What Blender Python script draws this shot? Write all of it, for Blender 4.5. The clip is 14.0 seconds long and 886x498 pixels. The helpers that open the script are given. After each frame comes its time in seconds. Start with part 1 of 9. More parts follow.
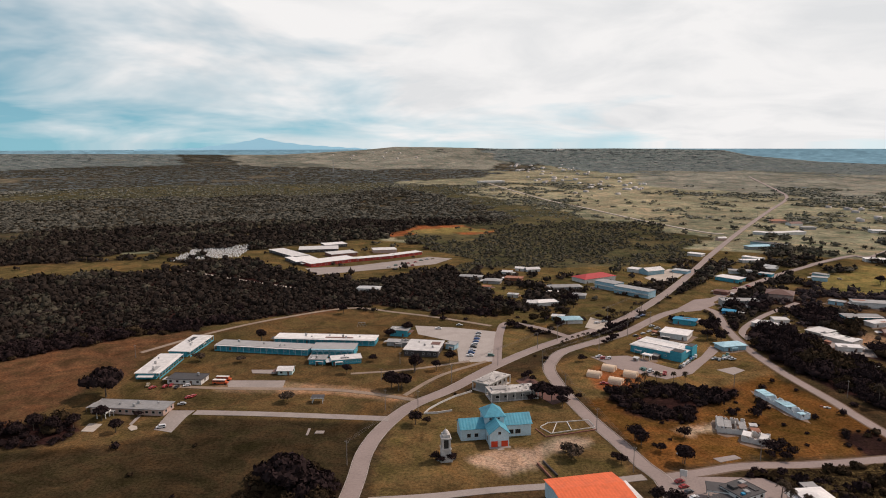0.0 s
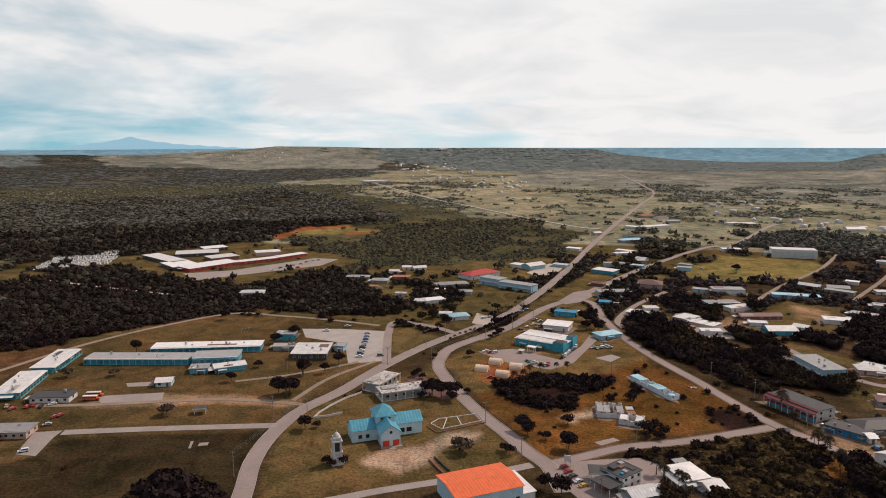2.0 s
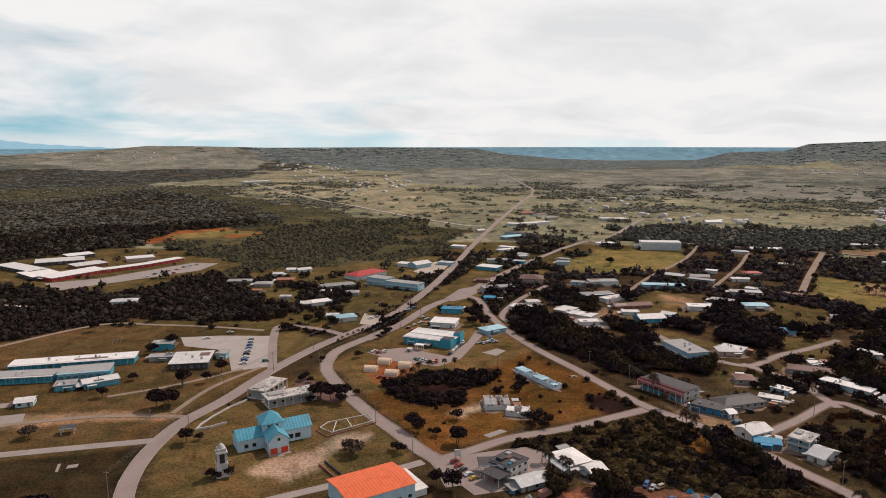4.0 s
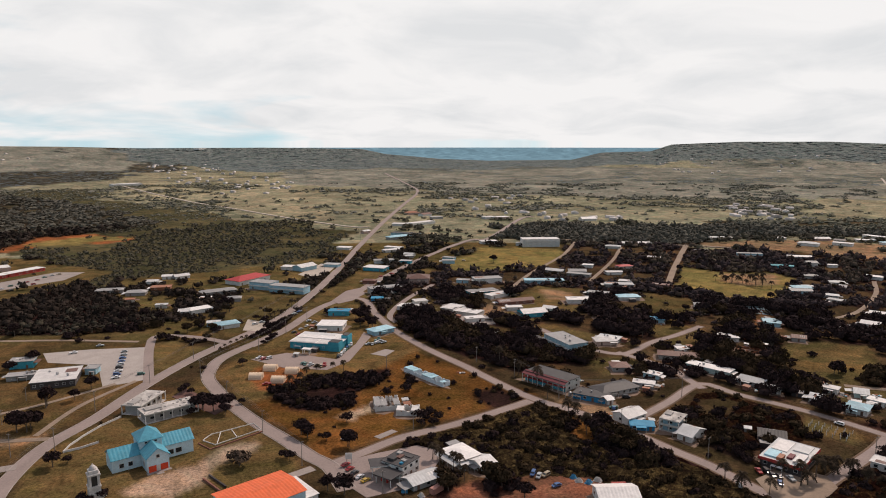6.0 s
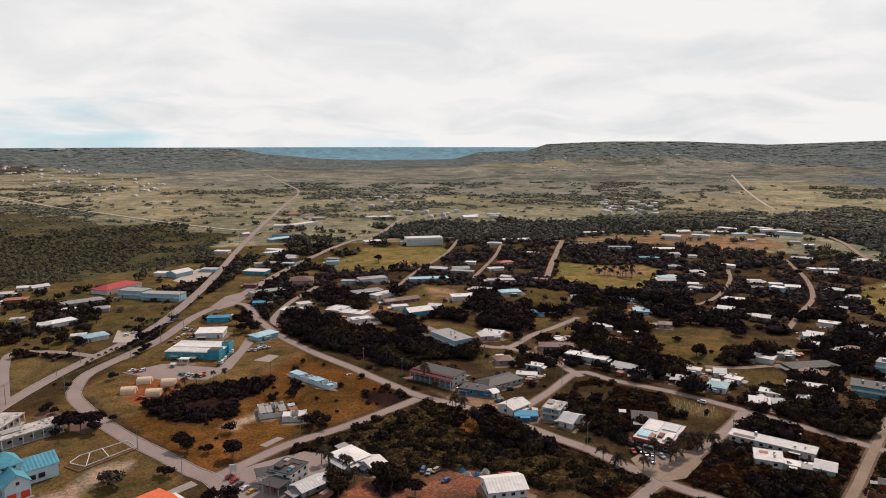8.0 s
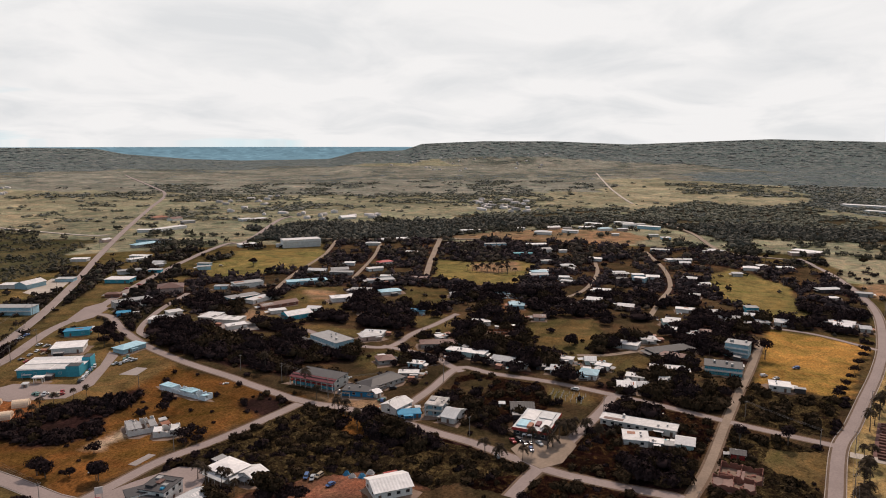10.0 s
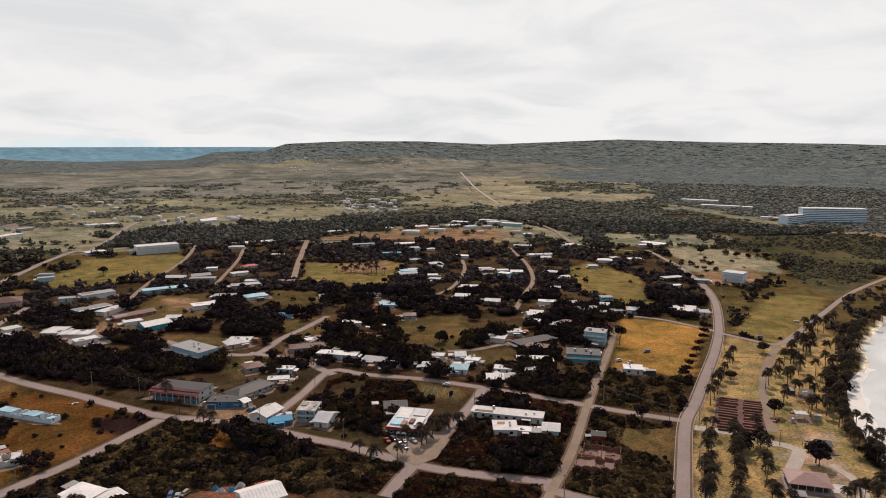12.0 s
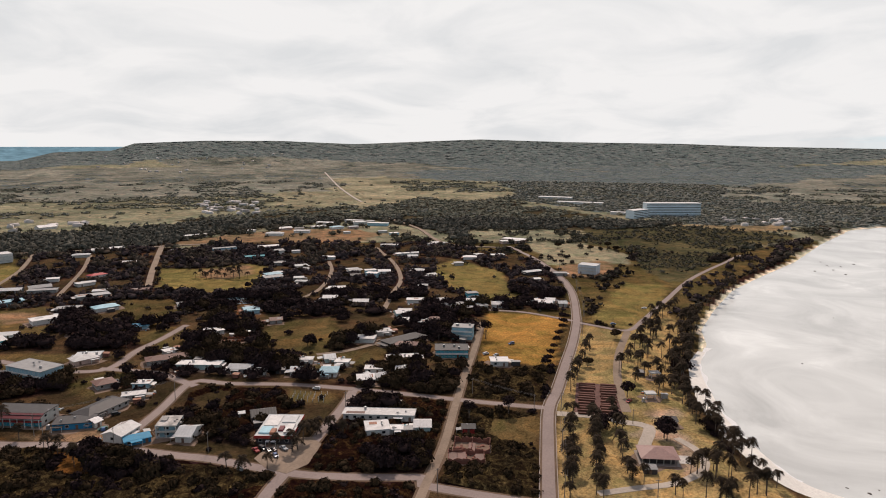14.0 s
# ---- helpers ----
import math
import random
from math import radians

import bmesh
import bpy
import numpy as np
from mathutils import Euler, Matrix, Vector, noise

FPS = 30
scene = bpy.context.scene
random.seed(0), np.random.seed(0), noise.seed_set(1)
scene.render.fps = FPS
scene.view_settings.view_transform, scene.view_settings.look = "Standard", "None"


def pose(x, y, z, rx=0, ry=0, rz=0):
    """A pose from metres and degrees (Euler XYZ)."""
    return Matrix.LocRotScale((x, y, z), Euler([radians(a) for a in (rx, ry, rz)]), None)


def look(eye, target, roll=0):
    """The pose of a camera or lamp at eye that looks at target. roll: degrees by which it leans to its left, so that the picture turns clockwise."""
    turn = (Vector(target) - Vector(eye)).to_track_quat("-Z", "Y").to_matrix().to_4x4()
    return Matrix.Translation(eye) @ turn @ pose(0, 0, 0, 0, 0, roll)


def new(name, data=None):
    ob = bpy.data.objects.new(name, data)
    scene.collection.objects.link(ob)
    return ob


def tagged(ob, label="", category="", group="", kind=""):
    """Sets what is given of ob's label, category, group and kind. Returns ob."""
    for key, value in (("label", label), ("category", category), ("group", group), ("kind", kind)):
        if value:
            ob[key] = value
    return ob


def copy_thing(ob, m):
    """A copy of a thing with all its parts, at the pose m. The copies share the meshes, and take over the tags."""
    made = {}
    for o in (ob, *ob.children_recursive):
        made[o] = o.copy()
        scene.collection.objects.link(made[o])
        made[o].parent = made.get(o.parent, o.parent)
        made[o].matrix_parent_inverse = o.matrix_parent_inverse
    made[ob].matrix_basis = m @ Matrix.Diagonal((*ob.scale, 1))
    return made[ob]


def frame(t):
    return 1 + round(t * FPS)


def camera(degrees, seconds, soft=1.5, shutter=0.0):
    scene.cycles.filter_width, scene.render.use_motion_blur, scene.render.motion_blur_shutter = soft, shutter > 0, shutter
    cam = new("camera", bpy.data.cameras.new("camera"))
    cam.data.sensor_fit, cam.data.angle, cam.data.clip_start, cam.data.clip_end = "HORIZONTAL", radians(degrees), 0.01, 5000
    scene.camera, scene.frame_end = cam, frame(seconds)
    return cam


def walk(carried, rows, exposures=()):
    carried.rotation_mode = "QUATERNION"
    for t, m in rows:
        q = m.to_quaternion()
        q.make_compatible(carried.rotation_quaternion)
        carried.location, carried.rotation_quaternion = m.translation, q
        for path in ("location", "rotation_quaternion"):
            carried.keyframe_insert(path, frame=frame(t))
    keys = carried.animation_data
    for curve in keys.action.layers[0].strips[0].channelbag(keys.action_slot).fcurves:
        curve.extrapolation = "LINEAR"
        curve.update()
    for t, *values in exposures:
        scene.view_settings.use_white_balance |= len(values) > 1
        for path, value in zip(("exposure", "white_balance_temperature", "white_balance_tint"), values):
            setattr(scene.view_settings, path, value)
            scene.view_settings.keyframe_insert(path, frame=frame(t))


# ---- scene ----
# ---- camera ----
EYE = 140.0
cam = camera(65.55, 14.0, 1.0)
walk(cam, [(t, pose(0, 0, EYE, 90 + pitch, roll, yaw)) for t, yaw, pitch, roll in (
    (0, 0, -8.76, .13), (.5, -2.36, -8.77, .12), (1, -4.75, -8.79, .11), (1.5, -7.13, -8.81, .11), (2, -9.52, -8.83, .11), (2.5, -11.91, -8.85, .11),
    (3, -14.32, -8.87, .10), (5.5, -26.25, -8.87, .03), (6, -28.66, -8.86, .01), (6.5, -31.07, -8.86, .01), (7, -33.47, -8.86, .01),
    (7.5, -35.9, -8.88, .01), (8, -38.38, -8.89, -.01), (10.5, -51.25, -8.91, -.09), (11, -54.04, -8.91, -.1), (11.5, -56.81, -8.9, -.1),
    (12, -59.57, -8.89, -.11), (12.5, -62.35, -8.88, -.12), (13, -65.11, -8.88, -.13), (13.5, -67.91, -8.88, -.16), (14, -70.73, -8.88, -.19))],
     exposures=((0, 0, 6450, 16), (8, 0, 6450, 16), (14, -.03, 6450, 16)))

# ---- sky and sun ----
SUN_AZ, SUN_EL = 66.0, 48.0     # clockwise from +y, and above the horizon
sun_dir = Vector((math.sin(radians(SUN_AZ)) * math.cos(radians(SUN_EL)), math.cos(radians(SUN_AZ)) * math.cos(radians(SUN_EL)), math.sin(radians(SUN_EL))))
sun = new("sun", bpy.data.lights.new("sun", "SUN"))
sun.data.energy, sun.data.angle, sun.data.color = 2.9, radians(2.5), (1, .85, .70)
sun.matrix_world = look((0, 0, 300), Vector((0, 0, 300)) - sun_dir)


def node(nt, kind, inputs=(), operation="", layer=""):
    n = nt.nodes.new(kind)
    if operation:
        n.operation = operation
    if layer:
        n.layer_name = layer
    for k, v in dict(inputs).items():
        if isinstance(v, bpy.types.NodeSocket):
            nt.links.new(v, n.inputs[k])
        else:
            n.inputs[k].default_value = v
    return n


def ramp(nt, fac, stops):
    n = node(nt, "ShaderNodeValToRGB", {0: fac})
    el = n.color_ramp.elements
    while len(el) < len(stops):
        el.new(.5)
    for e, (p, c) in zip(el, stops):
        e.position, e.color = p, (*c, 1)
    return n.outputs[0]


def mix(nt, fac, a, b, blend="MIX"):
    n = nt.nodes.new("ShaderNodeMix")
    n.data_type, n.blend_type = "RGBA", blend
    for k, v in ((0, fac), (6, a), (7, b)):
        if isinstance(v, bpy.types.NodeSocket):
            nt.links.new(v, n.inputs[k])
        else:
            n.inputs[k].default_value = v
    return n.outputs[2]


def math_node(nt, op, a, b=0.0):
    return node(nt, "ShaderNodeMath", {0: a, 1: b}, operation=op).outputs[0]


world = bpy.data.worlds.new("sky")
scene.world = world
world.use_nodes = True
wt = world.node_tree
wt.nodes.clear()
direction = node(wt, "ShaderNodeTexCoord").outputs["Generated"]
xyz = node(wt, "ShaderNodeSeparateXYZ", {0: direction})
high = math_node(wt, "MAXIMUM", xyz.outputs[2], 0.0)
lifted = node(wt, "ShaderNodeCombineXYZ", {0: xyz.outputs[0], 1: xyz.outputs[1], 2: math_node(wt, "ADD", high, .22)}).outputs[0]
blue = wt.nodes.new("ShaderNodeTexSky")
blue.sky_type, blue.sun_disc, blue.sun_elevation, blue.sun_rotation = "NISHITA", False, radians(SUN_EL), radians(SUN_AZ)
blue.dust_density, blue.air_density = .6, 1.0
wt.links.new(lifted, blue.inputs[0])
clear = node(wt, "ShaderNodeVectorMath", {0: blue.outputs[0], 1: (.108, .152, .118)}, operation="MULTIPLY").outputs[0]
rise = math_node(wt, "ADD", high, .20)
flat = node(wt, "ShaderNodeCombineXYZ", {0: math_node(wt, "DIVIDE", xyz.outputs[0], rise), 1: math_node(wt, "DIVIDE", xyz.outputs[1], rise), 2: 0.0}).outputs[0]
big = node(wt, "ShaderNodeTexNoise", {"Vector": flat, "Scale": .8, "Detail": 5.0, "Roughness": .55, "Distortion": .4}).outputs[0]
small = node(wt, "ShaderNodeTexNoise", {"Vector": flat, "Scale": 1.5, "Detail": 6.0, "Roughness": .55, "Distortion": .5}).outputs[0]
toward = node(wt, "ShaderNodeVectorMath", {0: direction, 1: tuple(sun_dir)}, operation="DOT_PRODUCT").outputs[1]
cover = math_node(wt, "ADD", math_node(wt, "ADD", big, math_node(wt, "MULTIPLY", toward, .66)), math_node(wt, "SUBTRACT", math_node(wt, "MULTIPLY", high, .9), .13))
mask = ramp(wt, cover, [(.38, (0, 0, 0)), (.66, (1, 1, 1))])
cloud = ramp(wt, small, [(.33, (.735, .765, .745)), (.57, (.885, .897, .855))])
lit = mix(wt, mask, clear, cloud)
# unseen sky dimmed overhead, and less so away from the sun, for contrast
away = ramp(wt, math_node(wt, "ADD", math_node(wt, "MULTIPLY", toward, .5), .5), [(.10, (.85, .86, .90)), (.46, (1, 1, 1))])
over = ramp(wt, high, [(.30, (1, 1, 1)), (.62, (.40, .40, .48))])
lit = mix(wt, 1.0, mix(wt, 1.0, lit, away, "MULTIPLY"), over, "MULTIPLY")
node(wt, "ShaderNodeOutputWorld", {0: node(wt, "ShaderNodeBackground", {0: lit, 1: 1.0}).outputs[0]})

# ---- materials ----
MATS = {}


def surface(name, rgb, rough=.8, grain=2.0, stain=.15, depth=.3, dark=.6, spec=.3, metal=0.0, islands=0.0, pieces=0.0):
    """A procedural paint, stone or soil: grain (per metre) and larger stains, with relief."""
    if name in MATS:
        return MATS[name]
    m = bpy.data.materials.new(name)
    m.use_nodes = True
    nt = m.node_tree
    p = nt.nodes["Principled BSDF"]
    place = node(nt, "ShaderNodeNewGeometry").outputs["Position"]
    fine = node(nt, "ShaderNodeTexNoise", {"Vector": place, "Scale": grain, "Detail": 4.0, "Roughness": .65}).outputs[0]
    broad = node(nt, "ShaderNodeTexNoise", {"Vector": place, "Scale": stain, "Detail": 5.0, "Roughness": .6, "Distortion": .6}).outputs[0]
    low = tuple(c * dark for c in rgb)
    col = mix(nt, ramp(nt, broad, [(.38, (0, 0, 0)), (.62, (1, 1, 1))]), (*low, 1), (*rgb, 1))
    col = mix(nt, .35, col, ramp(nt, fine, [(.3, tuple(c * .55 for c in rgb)), (.7, tuple(min(1, c * 1.2) for c in rgb))]))
    if islands:
        rnd = node(nt, "ShaderNodeNewGeometry").outputs["Random Per Island"]
        col = mix(nt, islands, col, ramp(nt, rnd, [(0, tuple(c * .35 for c in rgb)), (1, tuple(min(1, c * 1.7) for c in rgb))]))
    if pieces:
        rnd = node(nt, "ShaderNodeObjectInfo").outputs["Random"]
        col = mix(nt, pieces, col, ramp(nt, rnd, [(0, tuple(c * .6 for c in rgb)), (1, tuple(min(1, c * 1.35) for c in rgb))]))
    bump = node(nt, "ShaderNodeBump", {"Strength": depth, "Distance": .05, "Height": fine})
    for k, v in {"Base Color": col, "Normal": bump.outputs[0]}.items():
        nt.links.new(v, p.inputs[k])
    p.inputs["Roughness"].default_value = rough
    p.inputs["Specular IOR Level"].default_value = spec
    p.inputs["Metallic"].default_value = metal
    MATS[name] = m
    return m


WALLS = dict(white=(.72, .69, .65), pink=(.55, .38, .32), teal=(.06, .36, .46), sky=(.33, .52, .60), blue=(.03, .22, .42), mint=(.50, .66, .64), grey=(.36, .34, .32),
             dark=(.07, .06, .06), red=(.42, .05, .04), brick=(.26, .11, .08), store=(.36, .44, .46), school=(.62, .66, .70), glass=(.70, .80, .86), pale=(.55, .52, .47), rust=(.32, .13, .07))
ROOFS = dict(white=(.74, .71, .68), grey=(.34, .33, .32), pale=(.55, .55, .54), dark=(.06, .055, .055), sky=(.36, .58, .66), blue=(.03, .25, .42), teal=(.06, .34, .40), red=(.45, .05, .05),
             maroon=(.16, .035, .04), brown=(.17, .085, .065), rust=(.32, .13, .07), orange=(.72, .14, .045), turquoise=(.08, .33, .42))


def wall_mat(k):
    return surface("wall_" + k, WALLS[k], .85, 1.5, .35, .2, .66, pieces=.3)


def roof_mat(k):
    return surface("roof_" + k, ROOFS[k], .6, 1.2, .30, .25, .55, pieces=.4)


GLASS = surface("window_glass", (.02, .025, .03), .12, 1, .5, 0, .8, .6)
FRAME = surface("window_frame_paint", (.6, .58, .55), .6)
LOT = surface("car_park_concrete", (.42, .37, .335), .9, 1.0, .08, .3, .8)
ASPHALT = surface("asphalt", (.31, .245, .22), .9, .9, .05, .3, .82)
CONCRETE = surface("concrete", (.34, .29, .26), .9, 1.0, .08, .3, .75)
DIRT = surface("dirt_road", (.30, .225, .165), .95, .8, .07, .5, .7)
REDYARD = surface("red_brown_paving", (.17, .085, .07), .9, 1.0, .12, .3, .6)
CORAL = surface("crushed_coral", (.50, .43, .36), .95, .8, .07, .5, .75)
KERB = surface("kerb_concrete", (.42, .36, .32), .9, 1.0, .1)
LEAF = surface("leaves", (.034, .0225, .0225), .9, .6, .04, .2, .6, .01, islands=.3)
LEAF_LIGHT = surface("leaves_light", (.050, .034, .020), .85, .6, .03, .2, .6, .01, islands=.35)
PALM_LEAF = surface("palm_leaves", (.048, .034, .022), .8, .6, .1, .2, .6, .05, islands=.5)
# far and hill leaves: paler and bluer, distance haze put into the colour
FAR_LEAF = surface("hazed_far_leaves", (.170, .162, .118), .9, .05, .006, .2, .6, .05, islands=.35)
HILL_LEAF = surface("hazed_hill_leaves", (.165, .175, .160), .95, .02, .003, .2, .7, .02, islands=.25)
HILL_DARK = surface("hazed_hill_woods_leaves", (.136, .164, .178), .95, .02, .003, .2, .7, .02, islands=.25)
FAR_DARK = surface("hazed_far_woods_leaves", (.185, .180, .148), .9, .05, .006, .2, .55, .05, islands=.4)
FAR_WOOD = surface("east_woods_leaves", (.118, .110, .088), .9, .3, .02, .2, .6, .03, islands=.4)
WOOD_LEAF = surface("woodland_leaves", (.036, .027, .022), .9, .3, .02, .2, .55, .03, islands=.5)
BUSH_LEAF = surface("low_bush_leaves", (.088, .080, .056), .85, .3, .02, .2, .6, .05, islands=.4)
WOOD_LIGHT = surface("woodland_leaves_light", (.066, .057, .041), .85, .3, .02, .2, .6, .05, islands=.5)
# trees of the farther lots, lifted by haze painted into the leaf colour
VILLAGE_LEAF = surface("hazed_village_leaves", (.060, .045, .045), .9, .5, .03, .2, .6, .01, islands=.35)
VILLAGE_LIGHT = surface("hazed_village_leaves_light", (.088, .068, .052), .9, .5, .03, .2, .6, .01, islands=.35)
DRY_TWIG = surface("dry_twigs", (.10, .07, .05), .9, .8, .1, .2, .6, .1, islands=.5)
BARK = surface("bark", (.13, .10, .08), .9, 3, .5)
POLE = surface("pole_wood", (.28, .24, .21), .9, 3, .5)
CABLE = surface("cable", (.16, .14, .13), .6)
CANVAS = surface("tent_canvas", (.75, .58, .42), .9, 2, .4, .1, .85)
TYRE = surface("tyre", (.02, .02, .02), .9)
CAR_GLASS = surface("car_glass", (.015, .02, .025), .08, 1, .5, 0, .8, .8)
STEEL = surface("galvanised_steel", (.45, .45, .45), .4, 3, .6, .1, .8, .5, .6)


def vine_material(name, tones):
    """Tangled creepers: dark hollows, olive leaves and pale dry tips at three scales."""
    m = bpy.data.materials.new(name)
    m.use_nodes = True
    vt = m.node_tree
    vp = vt.nodes["Principled BSDF"]
    vpos = node(vt, "ShaderNodeNewGeometry").outputs["Position"]
    vfine = node(vt, "ShaderNodeTexNoise", {"Vector": vpos, "Scale": 1.3, "Detail": 7.0, "Roughness": .75, "Distortion": .5}).outputs[0]
    vmid = node(vt, "ShaderNodeTexNoise", {"Vector": vpos, "Scale": .24, "Detail": 7.0, "Roughness": .68, "Distortion": 1.6}).outputs[0]
    vbroad = node(vt, "ShaderNodeTexNoise", {"Vector": vpos, "Scale": .035, "Detail": 4.0, "Roughness": .6, "Distortion": .8}).outputs[0]
    vcol = ramp(vt, vmid, list(zip((.36, .48, .57, .66), tones)))
    vcol = mix(vt, 1.0, vcol, ramp(vt, vfine, [(.36, (.30, .30, .32)), (.64, (1.7, 1.6, 1.5))]), "MULTIPLY")
    vcol = mix(vt, 1.0, vcol, ramp(vt, vbroad, [(.38, (.50, .50, .54)), (.62, (1.3, 1.22, 1.05))]), "MULTIPLY")
    vt.links.new(vcol, vp.inputs["Base Color"])
    vt.links.new(node(vt, "ShaderNodeBump", {"Strength": .6, "Distance": .3, "Height": vfine}).outputs[0], vp.inputs["Normal"])
    vp.inputs["Roughness"].default_value, vp.inputs["Specular IOR Level"].default_value = .9, 0.0
    return m


VINES = vine_material("dark_vine_leaves", ((.010, .0042, .0046), (.014, .0068, .0055), (.027, .0155, .0085), (.062, .038, .019)))
DRY_VINES = vine_material("dry_vine_leaves", ((.014, .0095, .0075), (.028, .021, .012), (.060, .047, .024), (.12, .096, .050)))

# ---- helpers ----


def mesh_of(name, bm, mats):
    me = bpy.data.meshes.new(name)
    bm.to_mesh(me)
    bm.free()
    for m in mats if isinstance(mats, (list, tuple)) else [mats]:
        me.materials.append(m)
    return me


def part(name, bm, material, parent, label="", m=None):
    """One mesh object under a thing or a part; bm may be a bmesh or a mesh to share."""
    me = bm if isinstance(bm, bpy.types.Mesh) else mesh_of(name, bm, material)
    ob = new(name, me)
    ob.parent = parent
    if m is not None:
        ob.matrix_basis = m
    if label:
        ob["label"] = label
    return ob


def thing(name, x, y, z, yaw, label, category, group="", kind=""):
    ob = new(name)
    ob.empty_display_size = .5
    ob.matrix_world = pose(x, y, z, 0, 0, yaw)
    return tagged(ob, label, category, group, kind)


def box(bm, x0, x1, y0, y1, z0, z1, mat=0, bevel=0.0):
    v = [bm.verts.new((x, y, z)) for z in (z0, z1) for x, y in ((x0, y0), (x1, y0), (x1, y1), (x0, y1))]
    fs = [bm.faces.new([v[i] for i in f]) for f in ((3, 2, 1, 0), (4, 5, 6, 7), (0, 1, 5, 4), (1, 2, 6, 5), (2, 3, 7, 6), (3, 0, 4, 7))]
    for f in fs:
        f.material_index = mat
    if bevel:
        es = {e for f in fs for e in f.edges}
        bmesh.ops.bevel(bm, geom=list(es), offset=bevel, segments=1, affect="EDGES")
    return v


def prism(bm, pts, z0, z1, mat=0):
    n = len(pts)
    lo = [bm.verts.new((x, y, z0)) for x, y in pts]
    hi = [bm.verts.new((x, y, z1)) for x, y in pts]
    fs = [bm.faces.new(lo[::-1]), bm.faces.new(hi)] + [bm.faces.new((lo[i], lo[(i + 1) % n], hi[(i + 1) % n], hi[i])) for i in range(n)]
    for f in fs:
        f.material_index = mat
    return fs


def tube(bm, pts, radii, sides=6, mat=0):
    """A tapered tube through points."""
    rings = []
    for i, p in enumerate(pts):
        a = Vector(pts[max(i - 1, 0)])
        b = Vector(pts[min(i + 1, len(pts) - 1)])
        d = (b - a).normalized()
        u = d.orthogonal().normalized()
        w = d.cross(u)
        rings.append([bm.verts.new(Vector(p) + (u * math.cos(k * math.tau / sides) + w * math.sin(k * math.tau / sides)) * radii[i]) for k in range(sides)])
    for r, s in zip(rings, rings[1:]):
        for k in range(sides):
            f = bm.faces.new((r[k], r[(k + 1) % sides], s[(k + 1) % sides], s[k]))
            f.material_index = mat
    bm.faces.new(rings[0][::-1]).material_index = mat
    bm.faces.new(rings[-1]).material_index = mat


def value_noise(x, y, seed=0):
    """Smooth noise in 0..1 on arrays."""
    xi, yi = np.floor(x).astype(np.int64), np.floor(y).astype(np.int64)
    fx, fy = x - xi, y - yi
    fx, fy = fx * fx * (3 - 2 * fx), fy * fy * (3 - 2 * fy)

    def h(a, b):
        n = (a * 374761393 + b * 668265263 + seed * 982451653) & 0x7fffffff
        n = ((n ^ (n >> 13)) * 1274126177) & 0x7fffffff
        return ((n ^ (n >> 16)) & 0xffff) / 65535.0
    return (h(xi, yi) * (1 - fx) + h(xi + 1, yi) * fx) * (1 - fy) + (h(xi, yi + 1) * (1 - fx) + h(xi + 1, yi + 1) * fx) * fy


def fractal(x, y, seed=0, octaves=4):
    s, a, t = 0, .5, 0
    for k in range(octaves):
        s = s + a * value_noise(x * 2 ** k, y * 2 ** k, seed + k)
        t += a
        a *= .5
    return s / t


def inside(px, py, poly):
    """Which of the points lie in the polygon."""
    r = np.zeros(px.shape, bool)
    for (x0, y0), (x1, y1) in zip(poly, poly[1:] + poly[:1]):
        if y0 != y1:
            r ^= ((y0 > py) != (y1 > py)) & (px < (x1 - x0) * (py - y0) / (y1 - y0) + x0)
    return r


def line_distance(px, py, line):
    best = np.full(px.shape, 1e9)
    for (x0, y0), (x1, y1) in zip(line, line[1:]):
        dx, dy = x1 - x0, y1 - y0
        t = np.clip(((px - x0) * dx + (py - y0) * dy) / (dx * dx + dy * dy + 1e-9), 0, 1)
        best = np.minimum(best, np.hypot(px - x0 - t * dx, py - y0 - t * dy))
    return best


def smooth_line(pts, step=5.0):
    """A Catmull-Rom curve through the points, resampled."""
    p = [Vector(q) for q in pts]
    p = [p[0] * 2 - p[1]] + p + [p[-1] * 2 - p[-2]]
    res = []
    for a, b, c, d in zip(p, p[1:], p[2:], p[3:]):
        n = max(2, min(14, int((c - b).length / step)))
        for k in range(n):
            t = k / n
            res.append(.5 * (2 * b + (c - a) * t + (2 * a - 5 * b + 4 * c - d) * t * t + (3 * b - a - 3 * c + d) * t ** 3))
    return res + [p[-2]]


# ---- plan: roads ----
ROADS = {}


def road(name, width, kind, pts):
    ROADS[name] = (width, kind, [tuple(v) for v in smooth_line(pts)])


road('main', 7.4, 'asphalt', [(-39, 240), (-37, 271), (-36, 298), (-30, 325), (-17, 354), (5, 380), (34, 422), (69, 463), (108, 499), (136, 527), (162, 561), (205, 626), (257, 713), (341, 861), (472, 1084), (663, 1398), (861, 1723), (963, 2000), (1122, 2534)])
road('second', 6.8, 'asphalt', [(103, 468), (135, 496), (180, 550), (225, 587), (278, 643), (382, 744), (499, 837), (537, 843), (722, 1030), (776, 1065)])
road('link', 7, 'asphalt', [(135, 496), (101, 468), (80, 449), (70, 429), (66, 413), (67, 390), (70, 363), (76, 332), (82, 309), (88, 283), (92, 271), (91, 248)])
road('cross', 5.6, 'asphalt', [(90, 272), (110, 277), (132, 283), (159, 284), (183, 287), (214, 292)])
road('village', 5.6, 'asphalt', [(216, 583), (227, 561), (216, 511), (210, 470), (208, 440), (209, 398), (213, 355), (213, 343), (217, 296), (225, 272), (232, 244), (236, 207), (238, 193), (238, 167), (239, 147), (243, 130), (248, 114), (254, 96), (248, 95), (248, 66), (249, 50)])
